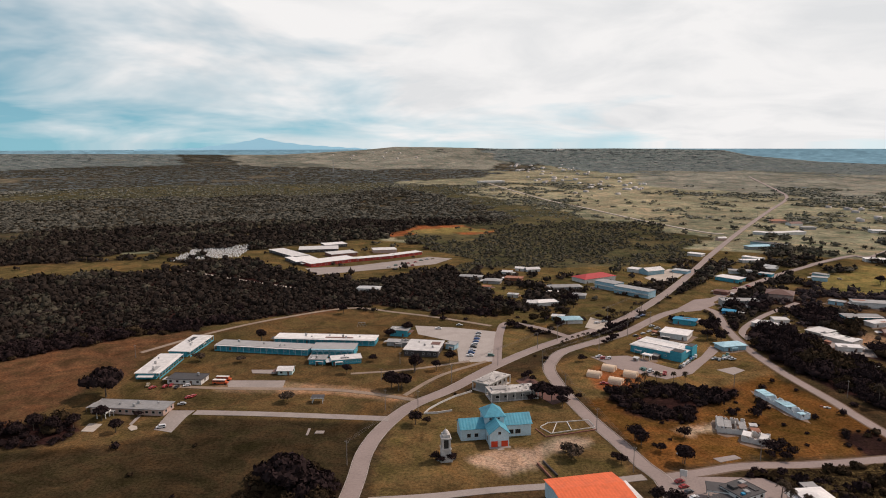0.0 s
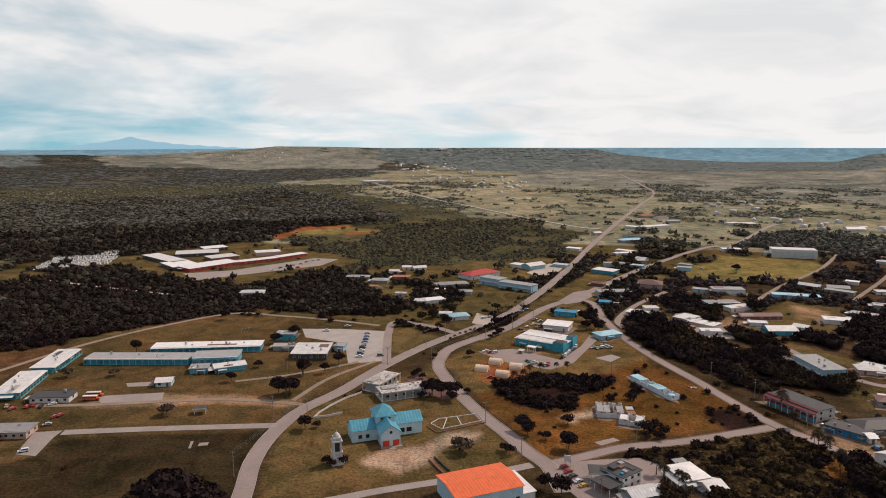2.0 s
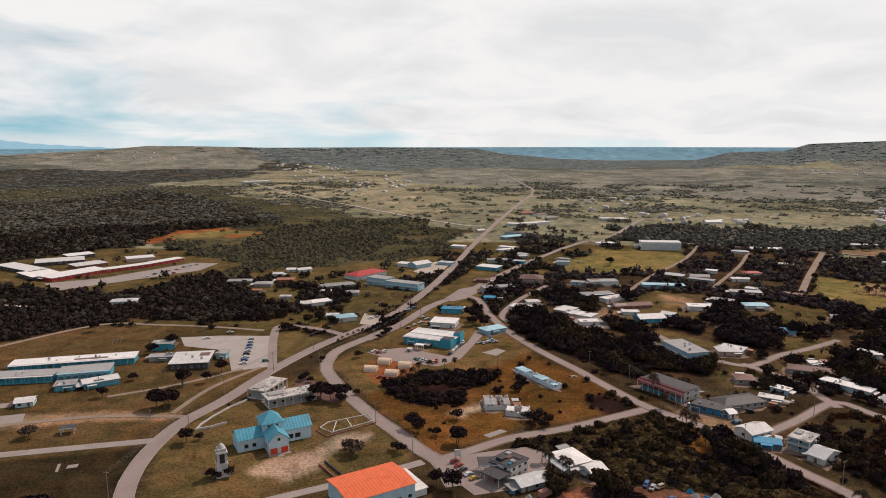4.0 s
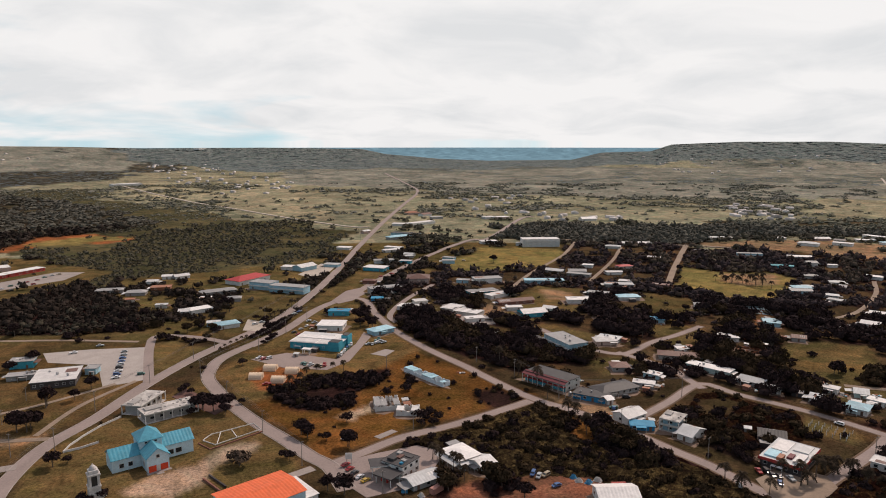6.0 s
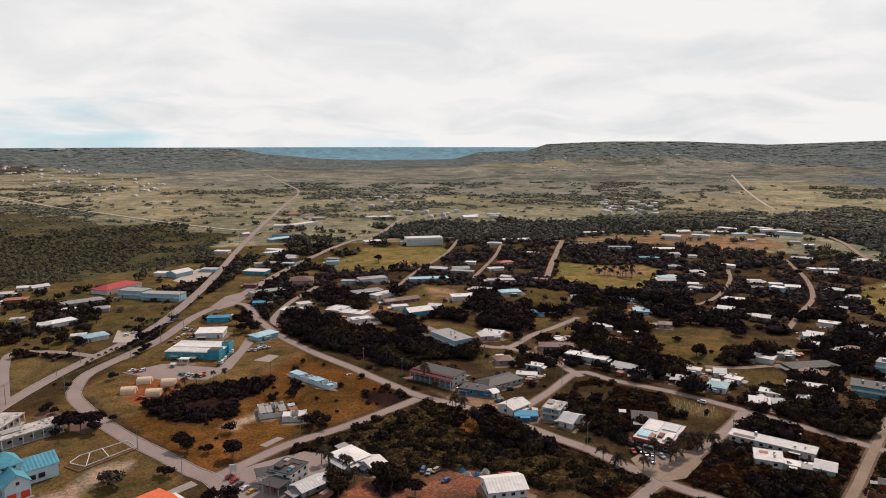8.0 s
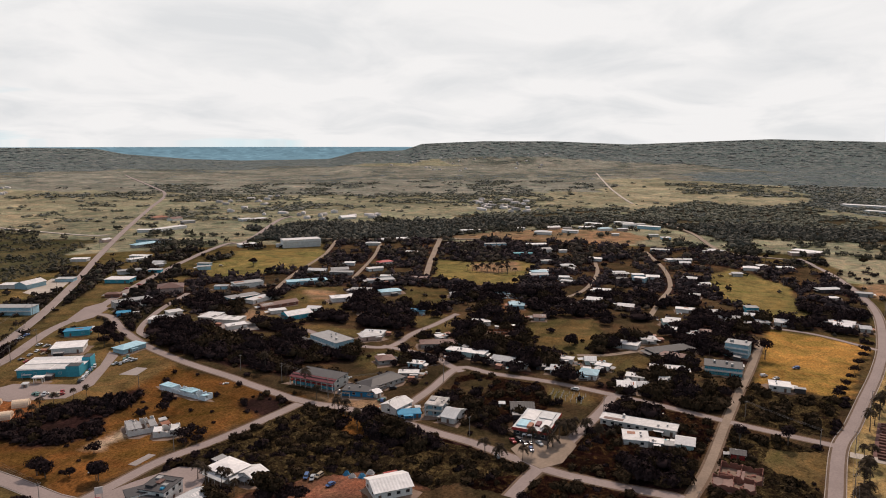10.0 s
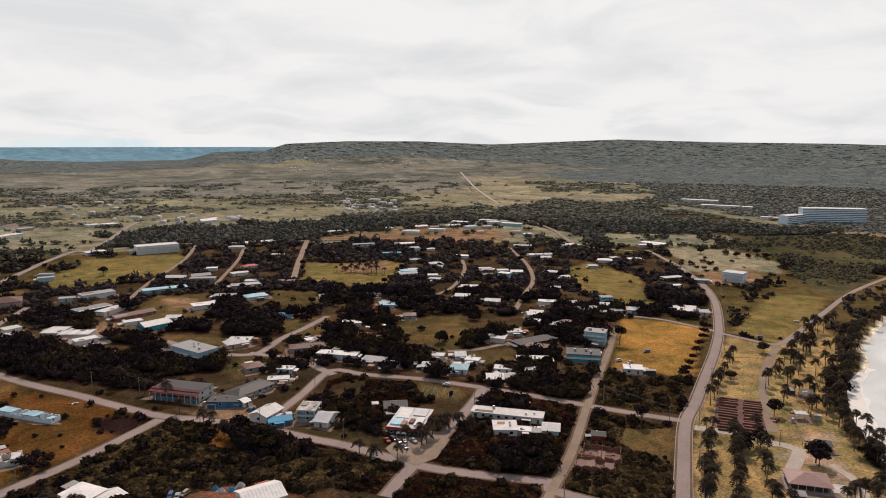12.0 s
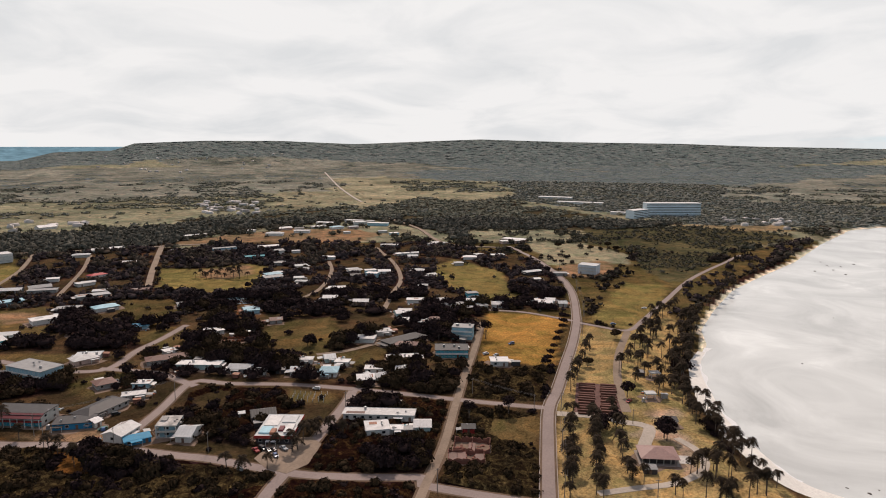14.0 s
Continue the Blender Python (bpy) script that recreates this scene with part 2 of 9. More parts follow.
road('market', 5.4, 'asphalt', [(209, 149), (229, 153), (247, 155), (261, 157), (287, 161), (317, 166), (336, 171)])
road('grid', 4.8, 'asphalt', [(241, 244), (277, 254), (317, 266), (322, 244), (333, 209), (338, 175), (341, 145), (343, 111), (345, 86), (348, 61)])
road('coast', 5.4, 'asphalt', [(245, 42), (296, 52), (346, 61), (377, 62), (424, 65), (484, 69), (550, 77), (645, 96), (725, 124), (817, 168), (896, 219)])
road('lane', 4, 'dirt', [(230, 91), (249, 94), (285, 99), (337, 110), (387, 120), (440, 130), (506, 144)])
road('bend', 4.8, 'asphalt', [(307, 409), (305, 375), (307, 347), (320, 331), (355, 342), (382, 346), (420, 355)])
road('bend_south', 4.8, 'asphalt', [(317, 336), (321, 314), (323, 294), (316, 273), (312, 260)])
road('lane_west', 4.4, 'dirt', [(365, 536), (435, 596), (540, 674), (623, 752)])
road('lane_mid', 4.2, 'dirt', [(457, 528), (563, 611), (644, 683)])
road('lane_field', 6.5, 'dirt', [(525, 487), (603, 551), (738, 657)])
road('north_street', 6, 'dirt', [(623, 779), (677, 713), (735, 652), (778, 603)])
road('lane_hook', 4.2, 'dirt', [(515, 320), (570, 324), (651, 355), (712, 391)])
road('lane_east', 4.5, 'dirt', [(517, 233), (577, 251), (642, 270), (728, 315), (823, 381)])
road('ridge_road', 6, 'dirt', [(1146, 503), (1034, 404), (891, 306), (881, 215)])
road('hook_back', 4.5, 'dirt', [(388, 224), (401, 210), (418, 201), (440, 189)])
road('golden_street', 3.6, 'asphalt', [(545, 151), (548, 119), (534, 77)])
road('shore_road', 4.5, 'asphalt', [(531, 75), (524, 56), (520, 34), (559, 24), (639, 9), (760, -16), (924, -71)])
road('park_track', 5, 'dirt', [(517, 34), (454, 35), (398, 30), (356, 22)])
road('park_loop', 6, 'coral', [(342, 56), (345, 35), (342, 21), (340, 10), (317, 11)])
road('park_path', 4, 'coral', [(331, -3), (319, -13), (302, -15), (285, -4), (275, 11), (265, 26)])
road('school_road', 6, 'concrete', [(-131, 345), (-99, 343), (-66, 340), (-28, 336)])
road('school_track', 4, 'dirt', [(-160, 385), (-126, 381), (-73, 379), (-47, 374), (-16, 362)])
road('north_track', 4, 'dirt', [(-205, 450), (-172, 501), (-131, 543), (-80, 576), (-40, 561), (-2, 542), (37, 517)])
road('school_lane', 6, 'asphalt', [(34, 424), (42, 497), (51, 526), (75, 509), (92, 484)])
road('field_path', 3, 'dirt', [(-57, 406), (-23, 413), (17, 430)])
road('roadside_path', 3, 'dirt', [(-22, 369), (-2, 402), (28, 430)])
road('far_track', 6, 'coral', [(146, 2322), (233, 1800), (304, 1508), (354, 1263), (406, 1082), (432, 1048)])
road('forest_track', 4, 'coral', [(-285, 752), (-214, 703), (-146, 660)])
road('church_lane', 5, 'concrete', [(-30, 254), (-6, 257), (19, 262), (41, 265), (62, 268), (85, 273)])
road('west_spur', 5, 'asphalt', [(219, 477), (225, 502), (260, 545), (312, 592)])
road('plain_track', 6, 'coral', [(2443, 1352), (1821, 962), (1447, 706)])


# ---- plan: ground cover ----
ZONES = []


LOW = []


def zone(cover_kind, plants, pts, height=1.0):
    ZONES.append((cover_kind, plants, pts))
    LOW.append(height)


zone('scrub', 1, [(-333, 432), (-289, 432), (-257, 454), (-226, 490), (-197, 511), (-140, 545), (-99, 572), (-62, 588), (7, 557), (44, 547), (45, 632), (10, 748), (-30, 800), (-330, 800), (-640, 800), (-560, 520)])
zone('grass', 0.02, [(-537, 762), (-505, 772), (-428, 809), (-342, 849), (-289, 788), (-304, 752), (-364, 746), (-450, 685), (-479, 677)])
zone('grass', 0.03, [(-270, 918), (-136, 997), (-68, 968), (31, 823), (4, 766), (-83, 687), (-147, 718), (-206, 787)])
zone('rust', 0, [(-84, 1053), (-23, 1138), (44, 1159), (84, 1115), (44, 1045), (-22, 1066), (-70, 1008)])
zone('field', 0.05, [(-44, 1087), (5, 1130), (62, 1136), (75, 1107), (14, 1046), (-30, 1072)])
zone('brown', 0, [(-327, 410), (-289, 432), (-254, 463), (-223, 491), (-166, 509), (-138, 538), (-94, 572), (-87, 556), (-146, 514), (-181, 469), (-197, 431), (-192, 409), (-207, 379), (-204, 346), (-218, 321), (-243, 299)])
zone('schoolyard', 0, [(-192, 409), (-186, 483), (-137, 534), (-79, 571), (-2, 538), (41, 509), (35, 430), (-20, 362), (-31, 337), (-51, 257), (-108, 253), (-195, 249), (-218, 321), (-206, 354)])
zone('dirt', 0, [(-136, 392), (-89, 392), (-47, 380), (-17, 366), (-26, 359), (-72, 373), (-131, 377)])
# church and clinic grass, its colour raised for the warmer light there
zone('lit_turf', 0, [(-25, 334), (-8, 359), (21, 378), (62, 418), (67, 360), (75, 316), (84, 278), (41, 267), (-28, 255)])
zone('pale', 0, [(11, 291), (22, 299), (43, 300), (56, 313), (69, 313), (67, 303), (53, 297), (40, 281), (23, 275)])
zone('scrub', 0.7, [(-237, 324), (-214, 332), (-190, 337), (-178, 324), (-186, 308), (-220, 299)], 2)
zone('grass', 0.02, [(144.2, 518.9), (179.9, 572.6), (222.3, 632.7), (269.9, 692.9), (356.3, 803.6), (410.6, 848.7), (332.8, 734.3), (265.2, 626.8), (226.0, 567.2), (190.8, 543.9), (152.6, 501.5)])
zone('grass', 0.03, [(105.0, 554.3), (129.1, 636.1), (164.1, 626.9), (192.4, 618.5), (156.2, 561.1), (119.3, 527.4), (102.1, 508.5)])
zone('grass', 0, [(38, 430), (42, 493), (52, 512), (81, 477)])
zone('lit_turf', 0, [(71, 416), (84, 439), (129, 484), (205, 546), (206, 480), (203, 406), (184, 386), (147, 377), (118, 377), (97, 369), (77, 364)])
zone('lawn', 0.03, [(163, 368), (198, 396), (203, 359), (171, 322)])
zone('rust', 0, [(86, 402), (100, 423), (113, 420), (121, 399), (105, 377), (90, 379)])
zone('amber', 0.035, [(77, 364), (100, 369), (150, 377), (201, 401), (209, 355), (220, 299), (162, 294), (103, 284), (92, 280), (86, 316)])
zone('scrub', 0.78, [(89, 364), (97, 378), (121, 387), (150, 377), (172, 382), (161, 364), (133, 348), (124, 333), (111, 333), (96, 344)])
zone('scrub', 1, [(224, 500), (257, 514), (262, 456), (271, 413), (296, 398), (282, 372), (300, 339), (288, 325), (272, 328), (257, 344), (235, 332), (222, 386), (214, 430)], 2)
zone('dirt', 0, [(224, 297), (234, 283), (247, 260), (243, 247), (233, 249), (229, 276)])
zone('grove', 0.92, [(241, 574), (318, 636), (397, 689), (471, 657), (612, 746), (723, 642), (733, 612), (874, 527), (854, 405), (893, 332), (824, 173), (711, 118), (566, 86), (543, 151), (421, 126), (348, 116), (341, 175), (327, 271), (291, 300), (348, 365), (391, 513)], 2)
zone('grove', 0.85, [(321, 611), (389, 635), (384, 561), (402, 529), (421, 436), (400, 375), (321, 355), (296, 404), (278, 438), (270, 515)], 2)
zone('grove', 0.85, [(281, 245), (318, 216), (301, 194), (257, 182), (250, 203), (248, 231)], 2)
zone('grass', 0.03, [(471, 466), (489, 424), (451, 384), (409, 373), (409, 397), (440, 437)])
zone('grass', 0.03, [(430, 294), (462, 286), (478, 259), (446, 236), (402, 235), (386, 253), (395, 268)])
zone('field', 0.03, [(724, 262), (778, 247), (726, 195), (712, 175), (602, 144), (583, 160), (602, 180), (616, 210), (665, 239)])
zone('grass', 0.03, [(394, 378), (419, 357), (401, 325), (357, 320), (374, 362)])
zone('grass', 0.04, [(339, 502), (395, 539), (425, 511), (401, 452), (356, 430), (314, 430), (303, 458)])
zone('dirt', 0, [(389, 518), (404, 518), (407, 493), (383, 473), (372, 489)])
zone('grass', 0.05, [(309, 424), (322, 414), (333, 377), (323, 366), (302, 390), (296, 403)])
zone('field', 0.04, [(611, 168), (620, 137), (596, 129), (569, 141), (569, 156)])
zone('grass', 0.04, [(282, 329), (310, 329), (316, 308), (291, 298), (275, 305)])
zone('grass', 0.04, [(376, 228), (399, 207), (431, 185), (385, 176), (356, 207)])
zone('brown', 0.02, [(505, 369), (475, 317), (443, 312), (440, 332)])
zone('dirt', 0.03, [(258, 439), (287, 462), (323, 466), (322, 499), (271, 471)])
zone('field', 0, [(372, 675), (469, 774), (529, 753), (567, 712), (544, 677), (472, 621), (409, 619), (373, 634)])
zone('field', 0, [(603, 542), (608, 506), (656, 470), (648, 437), (551, 387), (521, 413), (520, 481)])
zone('dirt', 0, [(606, 500), (650, 466), (610, 426), (573, 442), (575, 474)])
zone('dirt', 0.03, [(776, 679), (937, 582), (996, 483), (952, 426), (892, 436), (839, 520), (749, 626)])
zone('grass', 0.05, [(411, 269), (456, 258), (441, 230), (375, 217), (382, 251)])
zone('gold', 0, [(537, 149), (543, 85), (418, 73), (411, 118)])
zone('scrub', 0.9, [(404, 120), (401, 97), (415, 73), (357, 67), (346, 109)], .6)
zone('scrub', 0.9, [(333, 170), (341, 117), (284, 103), (249, 97), (245, 154), (274, 159)], .5)
zone('scrub', 0.9, [(334, 106), (337, 64), (254, 47), (245, 87), (280, 96)], .6)
zone('grass', 0.05, [(314, 75), (337, 64), (295, 55), (296, 69)])
zone('grass', 0.05, [(325, 207), (331, 177), (314, 174), (312, 186), (310, 197)])
zone('scrub', 0.85, [(298, 255), (315, 249), (324, 210), (307, 192), (275, 185), (273, 210), (275, 236)], .5)
zone('scrub', 0.9, [(211, 307), (230, 253), (236, 195), (226, 153), (210, 148), (172, 254)], .5)
zone('field', 0, [(704, 52), (704, 11), (615, 13), (523, 35), (535, 66), (585, 63)])
zone('grass', 0.25, [(636, 87), (718, 55), (594, 69), (561, 74)])
zone('straw', 0.05, [(954, 200), (965, 107), (888, 63), (813, 57), (806, 108), (771, 148), (869, 179)])
zone('dirt', 0, [(776, 136), (825, 91), (781, 70), (725, 79), (713, 113)])
zone('park', 0, [(350, 58), (398, 61), (525, 67), (511, 36), (628, 9), (801, -34), (855, -79), (584, -19), (456, -6), (386, -15), (327, -36), (290, -51), (271, -25), (248, 41)])
zone('grass', 0.5, [(651, 4), (741, -15), (915, -80), (1134, -160), (1130, -190), (968, -149), (764, -65), (630, -26), (545, -14), (535, -4), (582, 8)], 2)
zone('scrub', 0.9, [(626, -17), (582, -12), (678, -30), (817, -75), (961, -133), (1275, -232), (1510, -367), (1373, -334), (1221, -231), (905, -126), (775, -72), (630, -29)])
zone('grass', 0, [(538, -14), (457, -10), (405, -15), (361, -24), (327, -36), (304, -49), (292, -64), (292, -57), (301, -42), (325, -28), (362, -17), (402, -8), (455, -4), (511, -8)])
zone('grove', 0.8, [(537, -12), (456, -7), (403, -11), (359, -20), (329, -31), (301, -48), (290, -60), (287, -51), (327, -26), (365, -13), (401, -5), (454, -1), (527, -8)], 2)
zone('pale', 0, [(356, 12), (372, -3), (363, -8), (354, 2), (351, 10)])
zone('pale', 0, [(326, 22), (345, 10), (337, -8), (320, -15), (296, -13), (292, -8), (324, -1), (325, 17)])
zone('scrub', 1, [(128, 276), (151, 284), (179, 288), (219, 282), (229, 258), (222, 234), (232, 193), (233, 153), (194, 177), (193, 199), (167, 223), (149, 225), (158, 244)], .6)
zone('yard', 0, [(112, 226), (122, 231), (168, 224), (186, 208), (189, 194), (192, 178)])
zone('amber', 0.05, [(220, 284), (224, 252), (225, 228), (207, 232), (217, 261)])
zone('scrub', 1, [(212, 238), (223, 242), (231, 235), (235, 220), (227, 209), (213, 209), (207, 221)], 2)
zone('scrub', 0.9, [(140, 224), (151, 229), (160, 226), (150, 215), (139, 213)], 2)
zone('scrub', 0.9, [(127, 245), (135, 248), (137, 238), (125, 223), (118, 225)], 2)
zone('amber', 0.03, [(216, 270), (222, 256), (217, 241), (204, 233), (203, 242), (209, 253)])
zone('scrub', 0.5, [(193, 319), (210, 322), (213, 305), (202, 290), (187, 294)])
zone('pale', 0, [(116, 324), (140, 331), (143, 325), (119, 315)])
# field before the school: shade put into the grass colour
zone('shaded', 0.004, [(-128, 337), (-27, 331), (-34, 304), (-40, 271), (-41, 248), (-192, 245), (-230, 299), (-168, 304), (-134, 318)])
zone('scrub', 0.9, [(208, 142), (235, 149), (253, 98), (231, 91), (203, 141)], .5)
zone('scrub', 1, [(-83, 270), (-76, 284), (-56, 282), (-45, 266), (-43, 246), (-78, 247)], 2)
zone('scrub', 0.95, [(207, 301), (216, 278), (213, 258), (194, 245), (178, 262)], .6)
zone('scrub', 0.95, [(227, 246), (232, 210), (223, 193), (212, 209), (215, 231)], 2)
zone('lawn', 0.04, [(295, 252), (311, 246), (315, 234), (292, 224), (280, 233)])
zone('scrub', 0.95, [(330, 168), (335, 145), (311, 137), (302, 162)], 2)
zone('scrub', 0.95, [(286, 124), (292, 107), (252, 97), (248, 120), (267, 132)], 2)
zone('grass', 0.08, [(325, 87), (337, 64), (313, 59), (298, 74), (307, 84)])

# ---- plan: open country, from the far edge of the settlement to the hills ----
WILD = []


def wild(cover_kind, trees, pts):
    WILD.append((cover_kind, trees, pts))


wild('upland', 0.74, [(-3268, 4770), (772, 5730), (461, 3211), (-8, 2484), (-158, 2295), (-1204, 1735)])
wild('ridge', 0.8, [(-3272, 4767), (-1963, 5439), (-1316, 3334), (-1935, 2806)])
wild('vale', 0.36, [(-1885, 5466), (-672, 5743), (369, 3915), (252, 3218), (-381, 3238), (-952, 3297)])
wild('bushland', 0.60, [(-150, 2167), (-8, 2256), (205, 1504), (286, 1303), (352, 1164), (403, 1022), (264, 802), (202, 768), (42, 771), (9, 688), (-19, 914), (-80, 1027)])
wild('wood', 0.74, [(-1292, 1864), (-794, 2000), (-392, 2132), (-150, 2167), (8, 1788), (178, 1304), (116, 1210), (54, 1169), (-74, 1059), (-78, 997), (-194, 958), (-278, 919), (-370, 920), (-434, 863), (-552, 783)])
wild('bushland', 0.78, [(-1204, 1735), (-1002, 2168), (-425, 2317), (-158, 2295), (-253, 1875), (-701, 1762), (-1098, 1580)])
wild('meadow', 0.38, [(-108, 572), (-77, 635), (26, 688), (42, 771), (202, 768), (264, 802), (201, 658), (127, 547), (89, 512), (56, 577), (-12, 578)])
wild('straw', 0.36, [(461, 3211), (621, 2331), (953, 1916), (778, 1588), (404, 1177), (364, 1206), (236, 1732), (127, 2048), (209, 2981)])
wild('straw', 0.18, [(265, 1837), (478, 1971), (655, 1711), (442, 1290), (338, 1299), (282, 1587)])
wild('plain', 0.40, [(889, 1964), (845, 1653), (519, 1051), (771, 1176), (786, 1028), (1031, 953), (1783, 1600), (1868, 1889), (1012, 2238)])
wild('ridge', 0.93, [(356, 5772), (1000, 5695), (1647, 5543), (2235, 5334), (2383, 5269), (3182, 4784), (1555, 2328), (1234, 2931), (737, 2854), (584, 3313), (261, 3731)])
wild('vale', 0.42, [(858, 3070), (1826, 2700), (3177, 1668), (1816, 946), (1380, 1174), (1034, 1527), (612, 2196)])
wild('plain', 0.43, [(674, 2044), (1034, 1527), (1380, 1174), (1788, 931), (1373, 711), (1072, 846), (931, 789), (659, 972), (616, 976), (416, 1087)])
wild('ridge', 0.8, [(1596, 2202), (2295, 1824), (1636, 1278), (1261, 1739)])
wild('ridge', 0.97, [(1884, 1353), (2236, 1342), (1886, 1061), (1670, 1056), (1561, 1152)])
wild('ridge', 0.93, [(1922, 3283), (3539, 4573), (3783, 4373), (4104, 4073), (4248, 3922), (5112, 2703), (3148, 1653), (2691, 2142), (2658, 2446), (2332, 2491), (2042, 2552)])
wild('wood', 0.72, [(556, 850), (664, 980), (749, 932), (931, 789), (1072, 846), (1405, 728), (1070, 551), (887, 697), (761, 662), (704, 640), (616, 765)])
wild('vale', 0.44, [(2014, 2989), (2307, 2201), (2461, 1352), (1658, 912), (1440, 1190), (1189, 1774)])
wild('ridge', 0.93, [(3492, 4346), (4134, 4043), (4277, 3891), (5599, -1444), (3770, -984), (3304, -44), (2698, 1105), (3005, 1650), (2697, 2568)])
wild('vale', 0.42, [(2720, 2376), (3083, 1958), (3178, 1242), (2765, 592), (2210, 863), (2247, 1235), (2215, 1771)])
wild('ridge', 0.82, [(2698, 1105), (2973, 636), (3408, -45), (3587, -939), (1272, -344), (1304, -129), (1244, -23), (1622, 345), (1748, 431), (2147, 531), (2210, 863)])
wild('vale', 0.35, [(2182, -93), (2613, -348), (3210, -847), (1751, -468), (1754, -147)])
wild('straw', 0.12, [(1532, 976), (1686, 927), (2395, 1121), (1792, 700), (1820, 457), (1667, 425), (1486, 594), (1346, 657), (1322, 843)])
wild('straw', 0.02, [(2092, 1118), (2354, 1055), (1602, 648), (1470, 718)])
wild('wood', 0.72, [(847, 747), (1061, 701), (1236, 604), (1571, 643), (1674, 413), (1547, 329), (1287, 89), (1274, -14), (1167, 80), (1095, 142), (1033, 218), (1039, 309), (918, 307), (1070, 417), (1157, 565), (959, 634), (843, 679)])
wild('bushland', 0.50, [(978, 111), (1092, 151), (1167, 80), (1240, -14), (1261, -109), (1165, -148), (937, -74), (877, -37), (742, -12), (718, 12), (805, 44), (930, 55)])
wild('dry', 0.1, [(1252, -5), (1328, -149), (1206, -167), (1200, -104)])
wild('wood', .84, [(-333, 432), (-226, 490), (-99, 572), (-62, 588), (7, 557), (44, 547), (45, 632), (10, 748), (-30, 830), (-330, 830), (-640, 830), (-560, 520)])

SHORE = [(1460, -419), (1354, -330), (1277, -257), (1086, -185), (905, -126), (775, -72), (706, -46), (618, -27), (546, -15), (506, -18), (458, -11), (405, -16), (363, -24), (326, -37), (303, -50), (294, -64), (286, -86)]
# distance haze is put into the plain, straw, vale and ridge colours
COVER = dict(scrub=(.0324, .017, .0174), straw=(.262, .246, .186), park=(.295, .228, .116), grass=(.112, .084, .041), lawn=(.062, .043, .026), lit_turf=(.128, .088, .042), schoolyard=(.098, .067, .034), shaded=(.040, .030, .018), grove=(.0367, .0209, .0198), yard=(.1785, .0833, .0598), brown=(.112, .062, .036),
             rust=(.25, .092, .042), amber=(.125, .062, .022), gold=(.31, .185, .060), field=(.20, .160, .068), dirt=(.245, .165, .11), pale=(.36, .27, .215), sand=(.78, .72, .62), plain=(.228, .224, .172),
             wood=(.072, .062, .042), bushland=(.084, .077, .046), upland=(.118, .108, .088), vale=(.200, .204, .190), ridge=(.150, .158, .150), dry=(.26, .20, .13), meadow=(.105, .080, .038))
# ground under dense trees is darker; far hills have bluish haze painted in
WOODED = dict(wood=(.036, .030, .024), ridge=(.142, .170, .184), vale=(.125, .134, .122), upland=(.047, .044, .036), plain=(.115, .113, .080), straw=(.150, .145, .100), bushland=(.070, .066, .042), meadow=(.034, .027, .018), dry=(.06, .05, .03))
LIGHT_BUSH = dict(wood=.60, ridge=.60, vale=.50, upland=.52, plain=.42, straw=.40, bushland=.36, meadow=.56, dry=.45)


def skyline(az):
    """Elevation of the land's far edge, in degrees, over the bearing (clockwise from +y)."""
    a = [-32.5, -25.4, -19.5, -13.0, -6.7, -3.9, -0.2, 5.4, 14.0, 17.8, 22.0, 24.0, 28.5, 32.3, 39.2, 41.5, 45.3, 46.8, 51.8, 57.6, 63.6, 73.8, 80.7, 89.4, 95.4, 103.2]
    e = [-0.69, -0.76, -0.85, -0.9, -0.56, -0.3, -0.35, -0.5, -0.46, -0.51, -0.59, -1.01, -1.39, -1.54, -1.45, -0.85, -0.75, -0.22, 0.0, 0.0, -0.23, 0.18, -0.02, -0.12, -0.31, -0.41]
    return np.interp(az, a, e)


def shore_side(x, y):
    """Metres from the water's edge, positive on land."""
    d = line_distance(x, y, SHORE)
    wet = inside(x, y, SHORE + [(183, -183), (183, -900), (2500, -2500), (3300, -850)])
    return np.where(wet, -d, d)


FAR = 4300.0


def uneven(x, y):
    """Shifts places a little, so that zones get ragged edges, wider ones far out."""
    wide_ = np.clip((np.hypot(x, y) - 650) * .22, 0, 190)
    return (x + (fractal(x / 14, y / 14, 21, 3) - .5) * 9 + (fractal(x / 120, y / 120, 51, 4) - .5) * wide_,
            y + (fractal(x / 14, y / 14, 33, 3) - .5) * 9 + (fractal(x / 120, y / 120, 52, 4) - .5) * wide_)


def ground_height(x, y):
    r = np.hypot(x, y)
    az = np.degrees(np.arctan2(x, y))
    rim = EYE + FAR * np.tan(np.radians(skyline(az)))
    t = np.clip((r - 1700) / (FAR - 1700), 0, 1)
    steep = np.clip((rim - 60) / 40, 0, 1)
    z = rim * ((1 - steep) * t ** 1.6 + steep * (.30 * t + .70 * np.clip((t - .62) / .34, 0, 1) ** 1.3))
    z = z + np.clip((r - 900) / 1500, 0, 1) * (fractal(x / 260, y / 260, 5) - .5) * 7 * (1 - .7 * t)
    s = shore_side(x, y)
    return np.where(s < 30, np.clip(s, -40, 30) * .045 - 1.35, 0) * (s < 30) + z * (s > 0)


